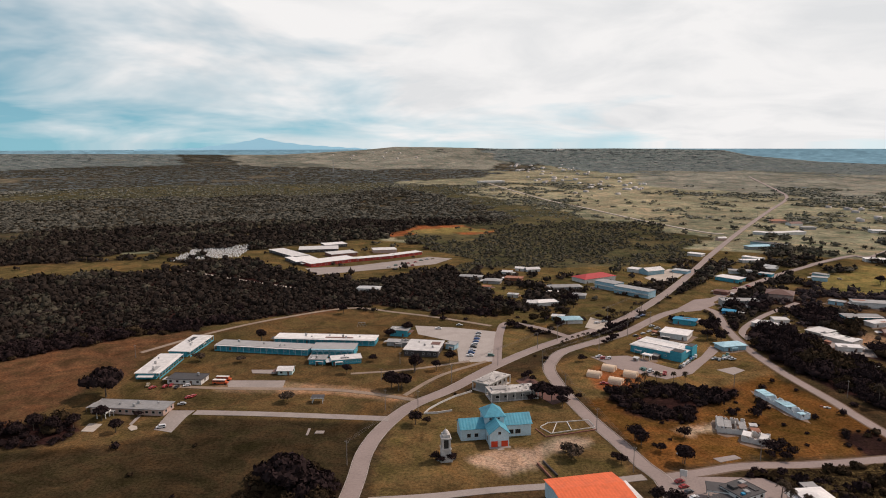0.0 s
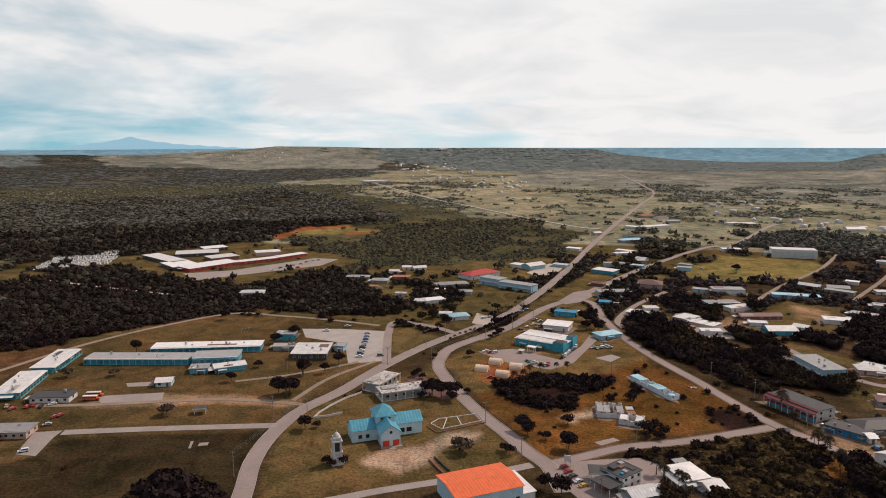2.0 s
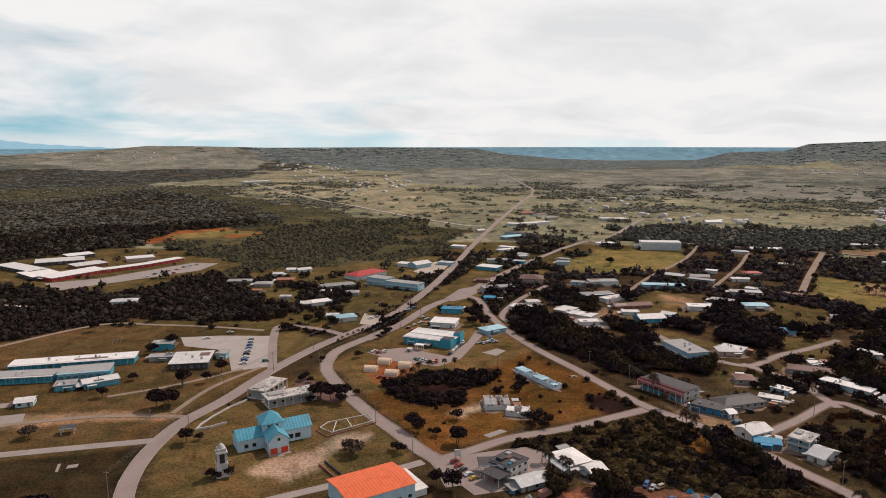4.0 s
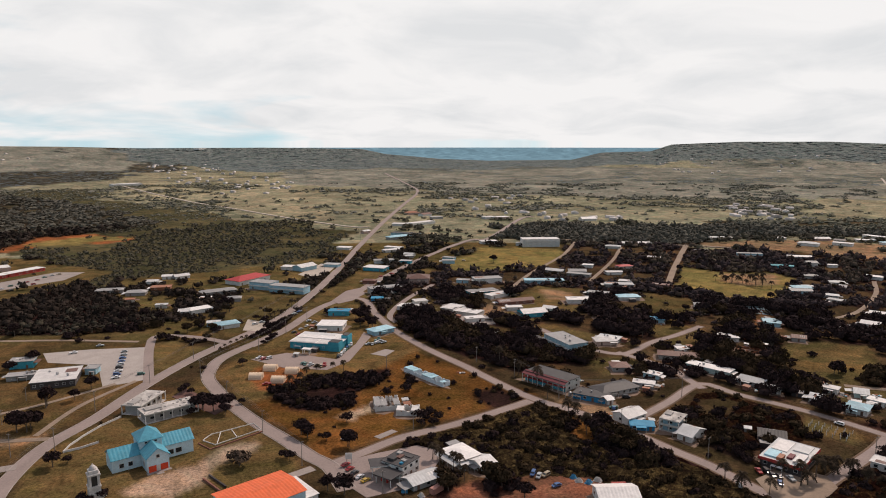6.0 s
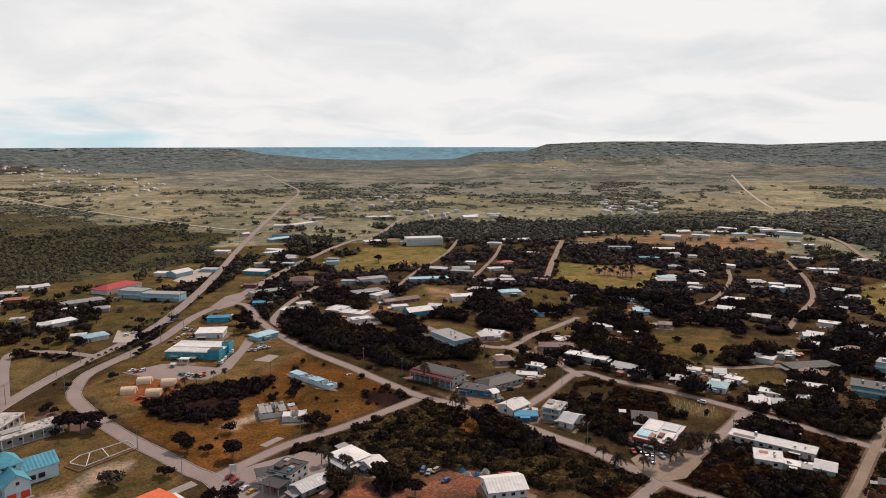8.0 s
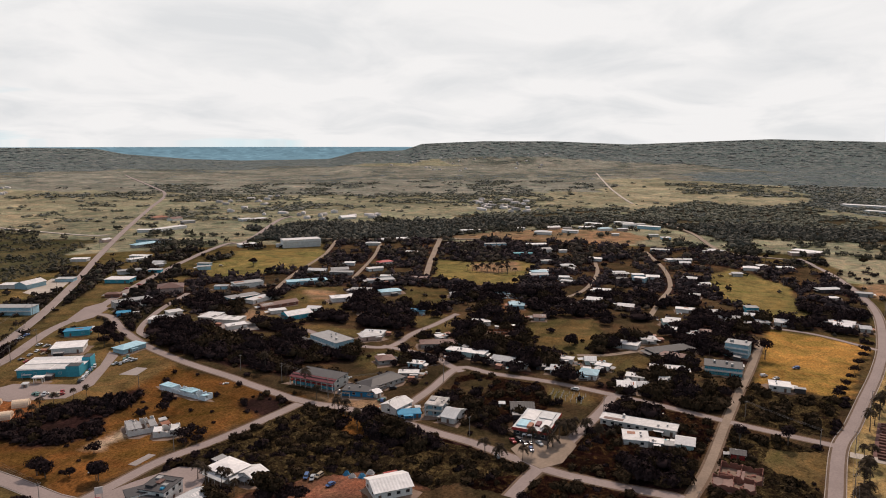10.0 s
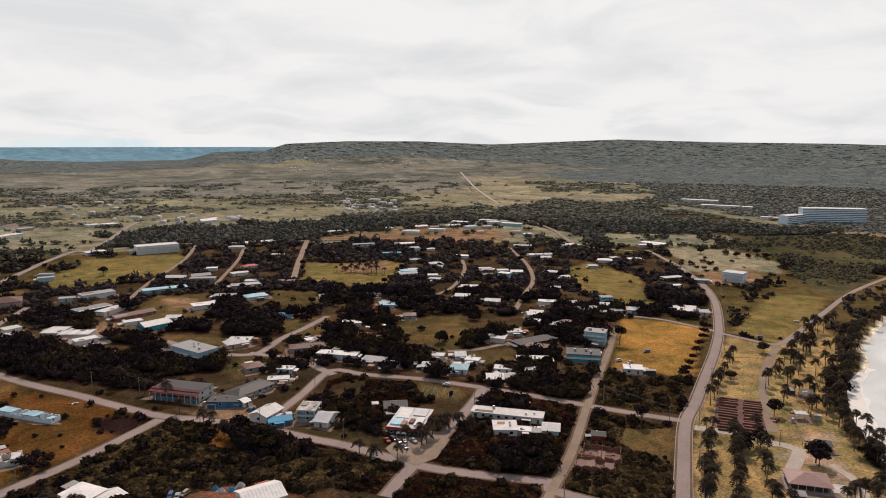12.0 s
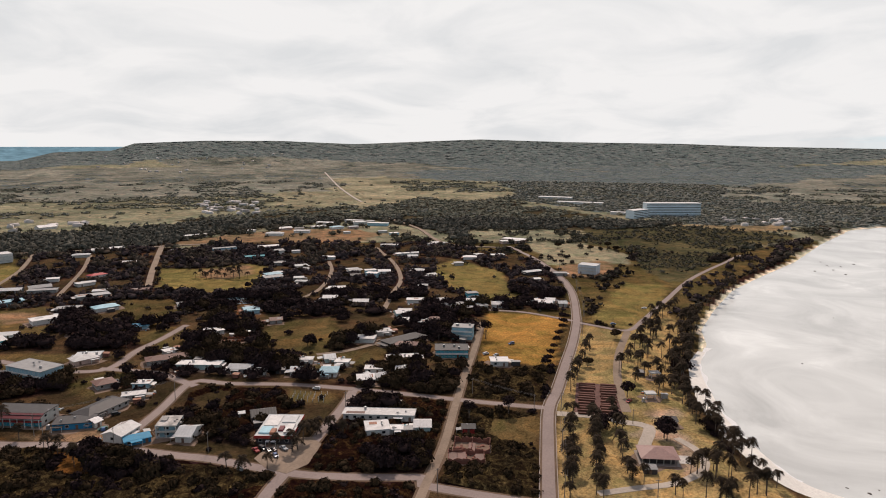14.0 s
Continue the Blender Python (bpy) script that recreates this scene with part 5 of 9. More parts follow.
SCHOOL = [
    (-165, 348, 40.2, 11.2, 3.3, -6, 'flat', 'pink', 'grey'),
    (-179, 416, 38.1, 12.2, 3.7, 90, 'flat', 'teal', 'white'),
    (-175, 460, 38.4, 12.2, 3.7, 86, 'flat', 'teal', 'white'),
    (-122, 456, 66.3, 11.2, 3.9, -10, 'flat', 'teal', 'grey'),
    (-83, 475, 71.9, 11.2, 3.9, -5, 'flat', 'teal', 'white'),
    (-73, 448, 28.1, 13.3, 5, -3, 'arcade', 'teal', 'grey'),
    (-81, 429, 10.5, 9.2, 3.2, 0, 'flat', 'teal', 'grey'),
    (-63, 429, 18.7, 9.2, 3.3, 14, 'flat', 'teal', 'white'),
    (-97, 408, 8.7, 8.2, 2.9, 0, 'gable', 'mint', 'white'),
    (-152, 393, 20.8, 10.2, 3.1, -6, 'flat', 'white', 'dark'),
    (-32, 493, 13.4, 9.2, 4.6, -13, 'flat', 'teal', 'grey'),
    (-31, 467, 16.2, 7.1, 2.9, -10, 'flat', 'grey', 'grey'),
    (-13, 452, 22.9, 24.5, 4.2, -10, 'flat', 'dark', 'white'),
    (6, 459, 6.4, 7.1, 3.7, -25, 'flat', 'sky', 'grey'),
]
CENTRE = [
    (38, 367, 27.2, 12.6, 4.6, 12, 'concrete', 'grey', 'grey'),
    (28, 384, 23, 11.5, 4.9, 52, 'concrete', 'grey', 'grey'),
    (148, 448, 35.1, 24.5, 4.8, -42, 'clinic', 'teal', 'white'),
    (170, 487, 19.1, 16.3, 3.7, -32, 'flat', 'white', 'white'),
    (189, 523, 16.5, 9.2, 3.7, -31, 'flat', 'teal', 'blue'),
    (100, 528, 16.7, 11.2, 3.1, 5, 'hip', 'white', 'sky'),
    (178, 627, 36.3, 12.2, 6.3, -47, 'flat', 'sky', 'grey'),
    (161, 655, 23.6, 14.3, 6.8, -51, 'flat', 'sky', 'grey'),
    (155, 696, 41, 20, 4.2, 30, 'hip', 'white', 'red'),
    (225, 731, 22.5, 14.3, 4.6, 25, 'gable', 'sky', 'white'),
    (213, 740, 19.9, 12.2, 3.7, -42, 'flat', 'white', 'white'),
    (90, 588, 18.2, 11.2, 3.1, 13, 'flat', 'white', 'white'),
]
RIDGE_SCHOOL = [
    (-135, 803, 62, 27, 3.9, 39, 'flat', 'red', 'white'),
    (-168, 812, 40, 30, 3.7, -58, 'flat', 'dark', 'white'),
    (-195, 859, 75.9, 20, 3.7, -52, 'flat', 'dark', 'white'),
    (-164, 897, 50, 30, 3.9, 9, 'flat', 'dark', 'white'),
    (-150, 935, 30, 22, 3.9, 26, 'flat', 'dark', 'white'),
    (-129, 858, 34, 24, 3.9, 30, 'flat', 'brick', 'white'),
    (-86, 827, 52.2, 12.5, 3.5, 29, 'flat', 'red', 'white'),
    (-47, 855, 40.9, 12.5, 3.5, 39, 'flat', 'red', 'white'),
    (-77, 886, 30, 20, 4, 12, 'flat', 'pink', 'white'),
    (160, 2310, 87.3, 30.6, 6.3, 19, 'flat', 'white', 'white'),
    (677, 4083, 110.3, 30.6, 7.2, 58, 'flat', 'white', 'white'),
]
RUINS = [
    (278, 492, 12.6, 17.3, 2.9, -60, 'flat', 'pale', 'white'),
    (283, 474, 22.3, 13.3, 2.9, -58, 'ruin', 'pale', 'white'),
    (265, 527, 11.1, 9.2, 2.8, -8, 'flat', 'white', 'white'),
]
OUTSKIRTS = [
    (491, 1047, 26.9, 14.3, 3.7, -40, 'flat', 'white', 'white'),
    (529, 1046, 53.4, 14.3, 4.1, 16, 'flat', 'white', 'white'),
    (421, 906, 36.2, 12.2, 3.7, 9, 'hip', 'grey', 'sky'),
    (362, 800, 23.1, 9.2, 3.1, 3, 'flat', 'white', 'white'),
    (360, 746, 11, 7.1, 2.9, -8, 'flat', 'grey', 'pale'),
    (402, 986, 13.3, 8.2, 3.7, 20, 'gable', 'pink', 'white'),
    (588, 1202, 25.8, 16.3, 3.7, -8, 'hip', 'pink', 'rust'),
    (680, 1069, 20.5, 18.4, 3.7, -8, 'flat', 'white', 'white'),
    (702, 1058, 22.2, 18.4, 3.7, -8, 'flat', 'pink', 'white'),
    (598, 1166, 23, 14.3, 3.7, 15, 'gable', 'white', 'brown'),
    (593, 1111, 21.1, 14.3, 3.7, -8, 'flat', 'grey', 'grey'),
    (823, 961, 27.8, 16.3, 3.7, -15, 'gable', 'white', 'white'),
]
BACKYARDS = [
    (338, 487, 33.4, 9.2, 2.9, -8, 'gable', 'brick', 'brown'),
    (423, 476, 18.4, 10.2, 3.1, -54, 'flat', 'grey', 'grey'),
    (259, 412, 9.8, 6.1, 2.4, -38, 'flat', 'grey', 'white'),
    (373, 404, 21, 9.2, 2, -54, 'rubble', 'pink', 'pale'),
    (458, 585, 19.7, 9.2, 2.8, -58, 'gable', 'grey', 'pale'),
    (468, 557, 24.2, 9.2, 2.9, -54, 'flat', 'grey', 'grey'),
    (511, 547, 11.8, 7.1, 2.8, -38, 'flat', 'white', 'white'),
    (343, 307, 24.5, 10.2, 2.9, -44, 'hip', 'grey', 'brown'),
    (357, 317, 7.5, 6.1, 2.6, -28, 'flat', 'white', 'white'),
    (646, 388, 14.4, 8.2, 2.8, -63, 'gable', 'grey', 'grey'),
    (587, 353, 12.6, 8.2, 2.8, -75, 'flat', 'white', 'pale'),
    (506, 295, 10, 9.2, 2.9, -38, 'flat', 'grey', 'pale'),
    (664, 336, 13.1, 8.2, 2.8, -50, 'flat', 'grey', 'pale'),
    (634, 318, 9.9, 7.1, 2.8, -53, 'gable', 'dark', 'dark'),
]
BACKYARDS_EAST = [
    (665, 299, 12.6, 8.2, 2.8, -62, 'gable', 'white', 'white'),
    (485, 181, 14.9, 9.2, 2.9, -19, 'flat', 'grey', 'pale'),
    (832, 366, 22.5, 11.2, 4.1, -69, 'flat', 'sky', 'grey'),
    (777, 329, 8.6, 8.2, 2.8, -38, 'flat', 'white', 'white'),
    (766, 307, 11.8, 8.2, 2.9, -53, 'gable', 'white', 'pale'),
    (871, 318, 13.8, 9.2, 2.9, -38, 'flat', 'white', 'white'),
    (882, 309, 11.8, 9.2, 2.9, -38, 'flat', 'grey', 'grey'),
    (435, 181, 31.8, 11.2, 2.9, -29, 'hip', 'dark', 'dark'),
    (360, 149, 4.6, 5.1, 2.3, -48, 'shed', 'grey', 'pale'),
    (359, 165, 6.6, 7.1, 2.6, -38, 'gable', 'white', 'pale'),
    (542, 164, 13, 6.1, 2.4, -59, 'flat', 'white', 'white'),
    (719, 119, 12.9, 8.2, 2.9, -72, 'flat', 'grey', 'grey'),
    (811, 212, 15.4, 9.2, 2.9, -59, 'flat', 'white', 'white'),
    (494, 178, 11.2, 9.2, 2.8, -76, 'hip', 'grey', 'brown'),
]
MEADOW = [
    (181, 352, 36.5, 5.6, 2.9, -78, 'ruin', 'glass', 'sky'),
    (142, 323, 13.2, 13.3, 3.3, -18, 'ruin', 'white', 'grey'),
    (148, 309, 11.5, 8.2, 3.1, -32, 'ruin', 'white', 'white'),
    (117, 252, 11.8, 11.2, 5.9, 27, 'station', 'white', 'dark'),
    (121, 239, 14.8, 8.2, 2.8, 8, 'gable', 'grey', 'pale'),
    (145, 249, 11.3, 13.3, 3.9, 7, 'verandah', 'white', 'white'),
    (150, 239, 7.9, 9.2, 2.9, 10, 'gable', 'white', 'white'),
    (181, 189, 15.5, 13.3, 3.7, -26, 'gable', 'white', 'white'),
]
VILLAGE_SOUTH = [
    (242, 309, 28.8, 14.3, 5.8, -74, 'store', 'pale', 'dark'),
    (246, 279, 17.8, 10.2, 3.1, -59, 'flat', 'blue', 'dark'),
    (249, 270, 3.8, 6.1, 2.8, -5, 'gable', 'white', 'white'),
    (243, 247, 13.2, 10.2, 3.9, 6, 'gable', 'white', 'white'),
    (241, 236, 11.5, 6.1, 2.6, -38, 'shed', 'blue', 'blue'),
    (255, 229, 9.7, 13.3, 5.9, -65, 'concrete', 'sky', 'grey'),
    (254, 217, 7.3, 13.3, 3.2, -75, 'gable', 'white', 'pale'),
    (272, 178, 16.5, 25, 4.2, -72, 'market', 'dark', 'pale'),
    (306, 141, 36, 8.2, 3.2, -74, 'flat', 'white', 'white'),
    (290, 135, 10.9, 11.2, 3.2, -60, 'flat', 'white', 'white'),
    (292, 126, 6.6, 5.1, 2.6, -70, 'flat', 'pale', 'white'),
    (300, 115, 7.7, 9.2, 3.2, -70, 'gable', 'mint', 'white'),
]
VILLAGE_MIDDLE = [
    (371, 223, 10.4, 6.1, 2.8, -70, 'flat', 'white', 'white'),
    (351, 217, 5.4, 9.2, 2.8, -70, 'gable', 'white', 'pale'),
    (356, 197, 9.8, 10.2, 3.1, -70, 'hip', 'white', 'sky'),
    (375, 198, 8.4, 6.1, 2.8, -78, 'flat', 'white', 'white'),
    (352, 171, 9.5, 10.2, 3.1, -59, 'gable', 'mint', 'white'),
    (370, 174, 10, 7.1, 2.8, -70, 'flat', 'white', 'white'),
    (373, 157, 5.8, 8.2, 3.7, -70, 'flat', 'sky', 'pale'),
    (397, 166, 20, 7.1, 2.8, -64, 'flat', 'white', 'white'),
    (460, 145, 14.3, 11.2, 8.6, -82, 'flat', 'sky', 'grey'),
    (419, 140, 21.1, 14.3, 5, -70, 'flat', 'teal', 'dark'),
    (426, 213, 25.4, 9.2, 3.1, -76, 'flat', 'white', 'white'),
    (510, 211, 10.6, 9.2, 3.1, -70, 'flat', 'white', 'white'),
    (483, 201, 7.9, 8.2, 3.1, -70, 'flat', 'white', 'white'),
    (423, 174, 13.8, 9.2, 2.9, -81, 'hip', 'pink', 'brown'),
]
VILLAGE_EAST = [
    (572, 306, 15.8, 9.2, 2.9, -61, 'flat', 'white', 'white'),
    (533, 292, 12.5, 9.2, 2.9, -70, 'gable', 'white', 'white'),
    (529, 260, 12.7, 9.2, 2.9, -70, 'gable', 'pink', 'white'),
    (638, 300, 11.7, 9.2, 5.4, -84, 'flat', 'sky', 'white'),
    (681, 266, 12.7, 9.2, 3.1, -70, 'hip', 'white', 'pale'),
    (610, 234, 10.3, 8.2, 2.8, -70, 'flat', 'grey', 'grey'),
    (551, 218, 14.3, 8.2, 2.9, -70, 'flat', 'white', 'white'),
    (557, 198, 12.6, 8.2, 2.9, -60, 'gable', 'white', 'white'),
    (560, 146, 9.2, 9.2, 3.1, -70, 'gable', 'white', 'white'),
    (563, 168, 12.3, 10.2, 3.7, -70, 'flat', 'blue', 'pale'),
    (586, 117, 9.9, 9.2, 3.1, -70, 'flat', 'white', 'white'),
    (589, 106, 8.8, 9.2, 3.1, -84, 'gable', 'white', 'white'),
]
VILLAGE_NORTH = [
    (560, 750, 50, 20, 10.2, -25, 'flat', 'white', 'white'),
    (539, 767, 9.6, 10.2, 3.7, -43, 'flat', 'white', 'grey'),
    (294, 692, 24.2, 16.3, 3.7, -48, 'flat', 'teal', 'white'),
    (320, 730, 22.8, 10.2, 3.7, -15, 'flat', 'white', 'grey'),
    (511, 803, 23.1, 12.2, 3.7, -15, 'flat', 'white', 'white'),
    (385, 691, 14.1, 8.2, 3.7, -29, 'flat', 'sky', 'grey'),
    (306, 612, 22.2, 20.4, 5, -29, 'hip', 'pink', 'brown'),
    (256, 582, 30.8, 12.2, 5.4, -6, 'flat', 'grey', 'grey'),
    (236, 554, 9.9, 8.2, 2.8, -27, 'flat', 'blue', 'blue'),
    (366, 577, 28, 13.3, 4.6, -15, 'flat', 'white', 'grey'),
    (332, 533, 28.5, 10.2, 3.7, -6, 'flat', 'teal', 'grey'),
    (338, 516, 22.9, 9.2, 3.2, 12, 'flat', 'white', 'white'),
]
VILLAGE_WEST = [
    (413, 545, 38.7, 11.2, 3.7, -29, 'flat', 'sky', 'sky'),
    (476, 570, 18.4, 10.2, 3.1, -32, 'gable', 'grey', 'grey'),
    (541, 567, 17, 9.2, 3.1, -15, 'hip', 'white', 'red'),
    (506, 547, 15.2, 9.2, 2.9, -25, 'flat', 'white', 'white'),
    (467, 496, 26.6, 11.2, 3.1, -34, 'flat', 'grey', 'pale'),
    (436, 451, 18.8, 11.2, 3.1, -26, 'hip', 'white', 'sky'),
    (391, 462, 24.4, 12.2, 3.5, -28, 'flat', 'white', 'white'),
    (250, 510, 24.9, 11.2, 2.9, -47, 'flat', 'white', 'white'),
    (276, 453, 14.5, 8.2, 2.8, -15, 'flat', 'white', 'white'),
    (324, 468, 12.9, 7.1, 2.8, -22, 'flat', 'white', 'white'),
    (326, 445, 20.7, 13.3, 3.7, -10, 'gable', 'teal', 'white'),
    (295, 363, 30, 15.3, 6.1, -94, 'flat', 'sky', 'grey'),
    (331, 359, 14.9, 9.2, 2.9, -59, 'flat', 'white', 'pale'),
]
VILLAGE_LANE = [
    (294, 309, 10.3, 10.2, 2.8, -29, 'hip', 'grey', 'brown'),
    (264, 281, 25.7, 12.2, 2.9, -2, 'hip', 'grey', 'dark'),
    (285, 279, 11.5, 6.1, 2.8, -50, 'flat', 'grey', 'white'),
    (301, 288, 9.1, 6.1, 2.8, -67, 'flat', 'sky', 'white'),
    (340, 279, 26.3, 8.2, 3.2, -72, 'flat', 'mint', 'white'),
    (344, 251, 14.3, 9.2, 2.8, -74, 'gable', 'grey', 'pale'),
    (343, 237, 6, 7.1, 2.8, -49, 'gable', 'white', 'pale'),
    (399, 293, 21.5, 9.2, 1.8, -52, 'rubble', 'rust', 'rust'),
    (407, 320, 12.6, 9.2, 2.9, -38, 'flat', 'white', 'white'),
    (469, 397, 12.1, 9.2, 2.9, -41, 'hip', 'white', 'grey'),
    (473, 335, 11, 8.2, 2.8, -40, 'gable', 'sky', 'sky'),
    (400, 381, 10.4, 8.2, 2.8, -41, 'gable', 'sky', 'blue'),
    (727, 549, 28.7, 9.2, 5.4, -40, 'flat', 'sky', 'grey'),
    (765, 508, 27.2, 12.2, 4.6, -40, 'flat', 'white', 'white'),
]
VILLAGE_FAR = [
    (697, 483, 23, 9.2, 3.2, -49, 'flat', 'teal', 'teal'),
    (737, 476, 11.8, 9.2, 4.6, -31, 'gable', 'white', 'grey'),
    (608, 400, 16.5, 10.2, 3.2, -40, 'hip', 'grey', 'sky'),
    (828, 675, 31.5, 10.2, 3.2, -31, 'flat', 'white', 'white'),
    (896, 634, 24.9, 10.2, 3.2, -31, 'flat', 'white', 'white'),
    (944, 597, 22.2, 10.2, 3.2, -31, 'gable', 'pink', 'white'),
    (985, 559, 24.4, 10.2, 3.2, -31, 'flat', 'white', 'white'),
    (985, 526, 21.4, 10.2, 3.2, -31, 'hip', 'white', 'sky'),
    (1044, 515, 21.4, 14.3, 5.4, -47, 'flat', 'white', 'white'),
    (1030, 570, 30.7, 12.2, 3.7, -84, 'flat', 'white', 'white'),
    (1069, 536, 31.1, 12.2, 4.6, -85, 'flat', 'white', 'white'),
    (1047, 481, 34.4, 12.2, 4.6, -82, 'flat', 'sky', 'white'),
    (882, 575, 25.1, 12.2, 3.7, -69, 'hip', 'white', 'pale'),
    (924, 553, 24.2, 12.2, 3.7, -69, 'flat', 'white', 'white'),
]
EAST = [
    (743, 92, 19.8, 15.3, 9.5, -99, 'flat', 'school', 'pale'),
    (1385, 20, 104, 24, 25, -69, 'flat', 'glass', 'white'),
    (1331, 80, 45.8, 18.4, 15, -30, 'flat', 'glass', 'white'),
    (1378, 110, 45.5, 15.3, 4.6, -96, 'flat', 'white', 'white'),
    (1706, 300, 81.9, 25.5, 4.6, -93, 'flat', 'white', 'white'),
    (1591, 223, 103.3, 18.4, 4.6, -93, 'flat', 'white', 'white'),
]
INFILL_A = [
    (446, 933, 44.7, 14.3, 3.7, -53, 'flat', 'sky', 'dark'),
    (374, 819, 23.9, 9.2, 2.9, -53, 'flat', 'white', 'white'),
    (367, 758, 12.3, 9.2, 2.8, -54, 'gable', 'pale', 'pale'),
    (397, 711, 14.1, 8.2, 3.2, -54, 'flat', 'sky', 'grey'),
    (324, 356, 14.3, 10.2, 2.9, -25, 'hip', 'pink', 'white'),
]
INFILL_B = [
    (614, 594, 14, 8.2, 2.8, -53, 'gable', 'grey', 'white'),
    (502, 476, 16, 8.2, 2.6, -54, 'flat', 'brick', 'brown'),
    (470, 330, 10.6, 8.2, 2.9, -54, 'flat', 'sky', 'sky'),
]
INFILL_C = [
    (596, 393, 19.1, 8.2, 2.8, -35, 'gable', 'sky', 'grey'),
    (654, 310, 11.3, 8.2, 5, -54, 'flat', 'sky', 'white'),
    (658, 331, 12.1, 8.2, 2.8, -54, 'gable', 'grey', 'grey'),
    (380, 210, 6.6, 9.2, 2.8, -54, 'gable', 'mint', 'pale'),
]
INFILL_D = [
    (885, 320, 9.8, 8.2, 2.8, -53, 'flat', 'white', 'white'),
    (505, 211, 11.6, 9.2, 2.9, -54, 'gable', 'mint', 'white'),
    (929, 225, 27.9, 12.2, 3.7, -53, 'flat', 'pink', 'white'),
    (717, 148, 22.6, 9.2, 3.1, -40, 'flat', 'dark', 'pale'),
]
INFILL_E = [
    (680, 137, 10.6, 7.1, 2.6, -54, 'flat', 'pale', 'white'),
    (580, 108, 11.4, 9.2, 3.1, -81, 'gable', 'mint', 'white'),
    (583, 94, 6.9, 8.2, 2.8, -68, 'gable', 'pale', 'pale'),
    (449, 203, 10.2, 9.2, 2.8, -54, 'flat', 'pale', 'white'),
    (450, 295, 9, 8.2, 2.8, -54, 'gable', 'grey', 'brown'),
    (548, 177, 11.5, 9.2, 2.8, -54, 'hip', 'pink', 'grey'),
    (584, 176, 9.7, 8.2, 5.2, -54, 'flat', 'teal', 'grey'),
    (551, 157, 8.1, 8.2, 2.8, -54, 'flat', 'pale', 'pale'),
]
CENTRE_MORE = [
    (78, 587, 8.4, 8.2, 2.8, -15, 'gable', 'white', 'white'),
    (29, 705, 23.5, 9.2, 2.9, -15, 'hip', 'grey', 'grey'),
    (98, 747, 15, 9.2, 2.9, 12, 'gable', 'white', 'white'),
    (117, 651, 31.9, 11.2, 3.2, 4, 'hip', 'grey', 'grey'),
    (-71, 645, 20.9, 10.2, 3.5, -7, 'hip', 'white', 'pale'),
    (197, 457, 17.7, 10.2, 3.1, 13, 'hip', 'sky', 'sky'),
]
VILLAGE_SOUTH_MORE = [
    (288, 86, 16.4, 12.2, 2.8, -76, 'rubble', 'brick', 'brown'),
    (276, 85, 15.9, 9.2, 2.8, -70, 'rubble', 'brick', 'brown'),
    (305, 93, 5.8, 5.1, 2.8, -70, 'gable', 'red', 'dark'),
    (410, 105, 10.7, 9.2, 3.2, -70, 'flat', 'white', 'white'),
    (286, 197, 11.5, 10.2, 2.8, -51, 'gable', 'dark', 'dark'),
]
VILLAGE_EAST_MORE = [
    (724, 398, 15.5, 10.2, 3.1, -70, 'flat', 'white', 'white'),
    (783, 239, 15.6, 10.2, 3.1, -70, 'hip', 'white', 'white'),
    (949, 223, 33.6, 14.3, 3.7, -99, 'flat', 'pink', 'white'),
]

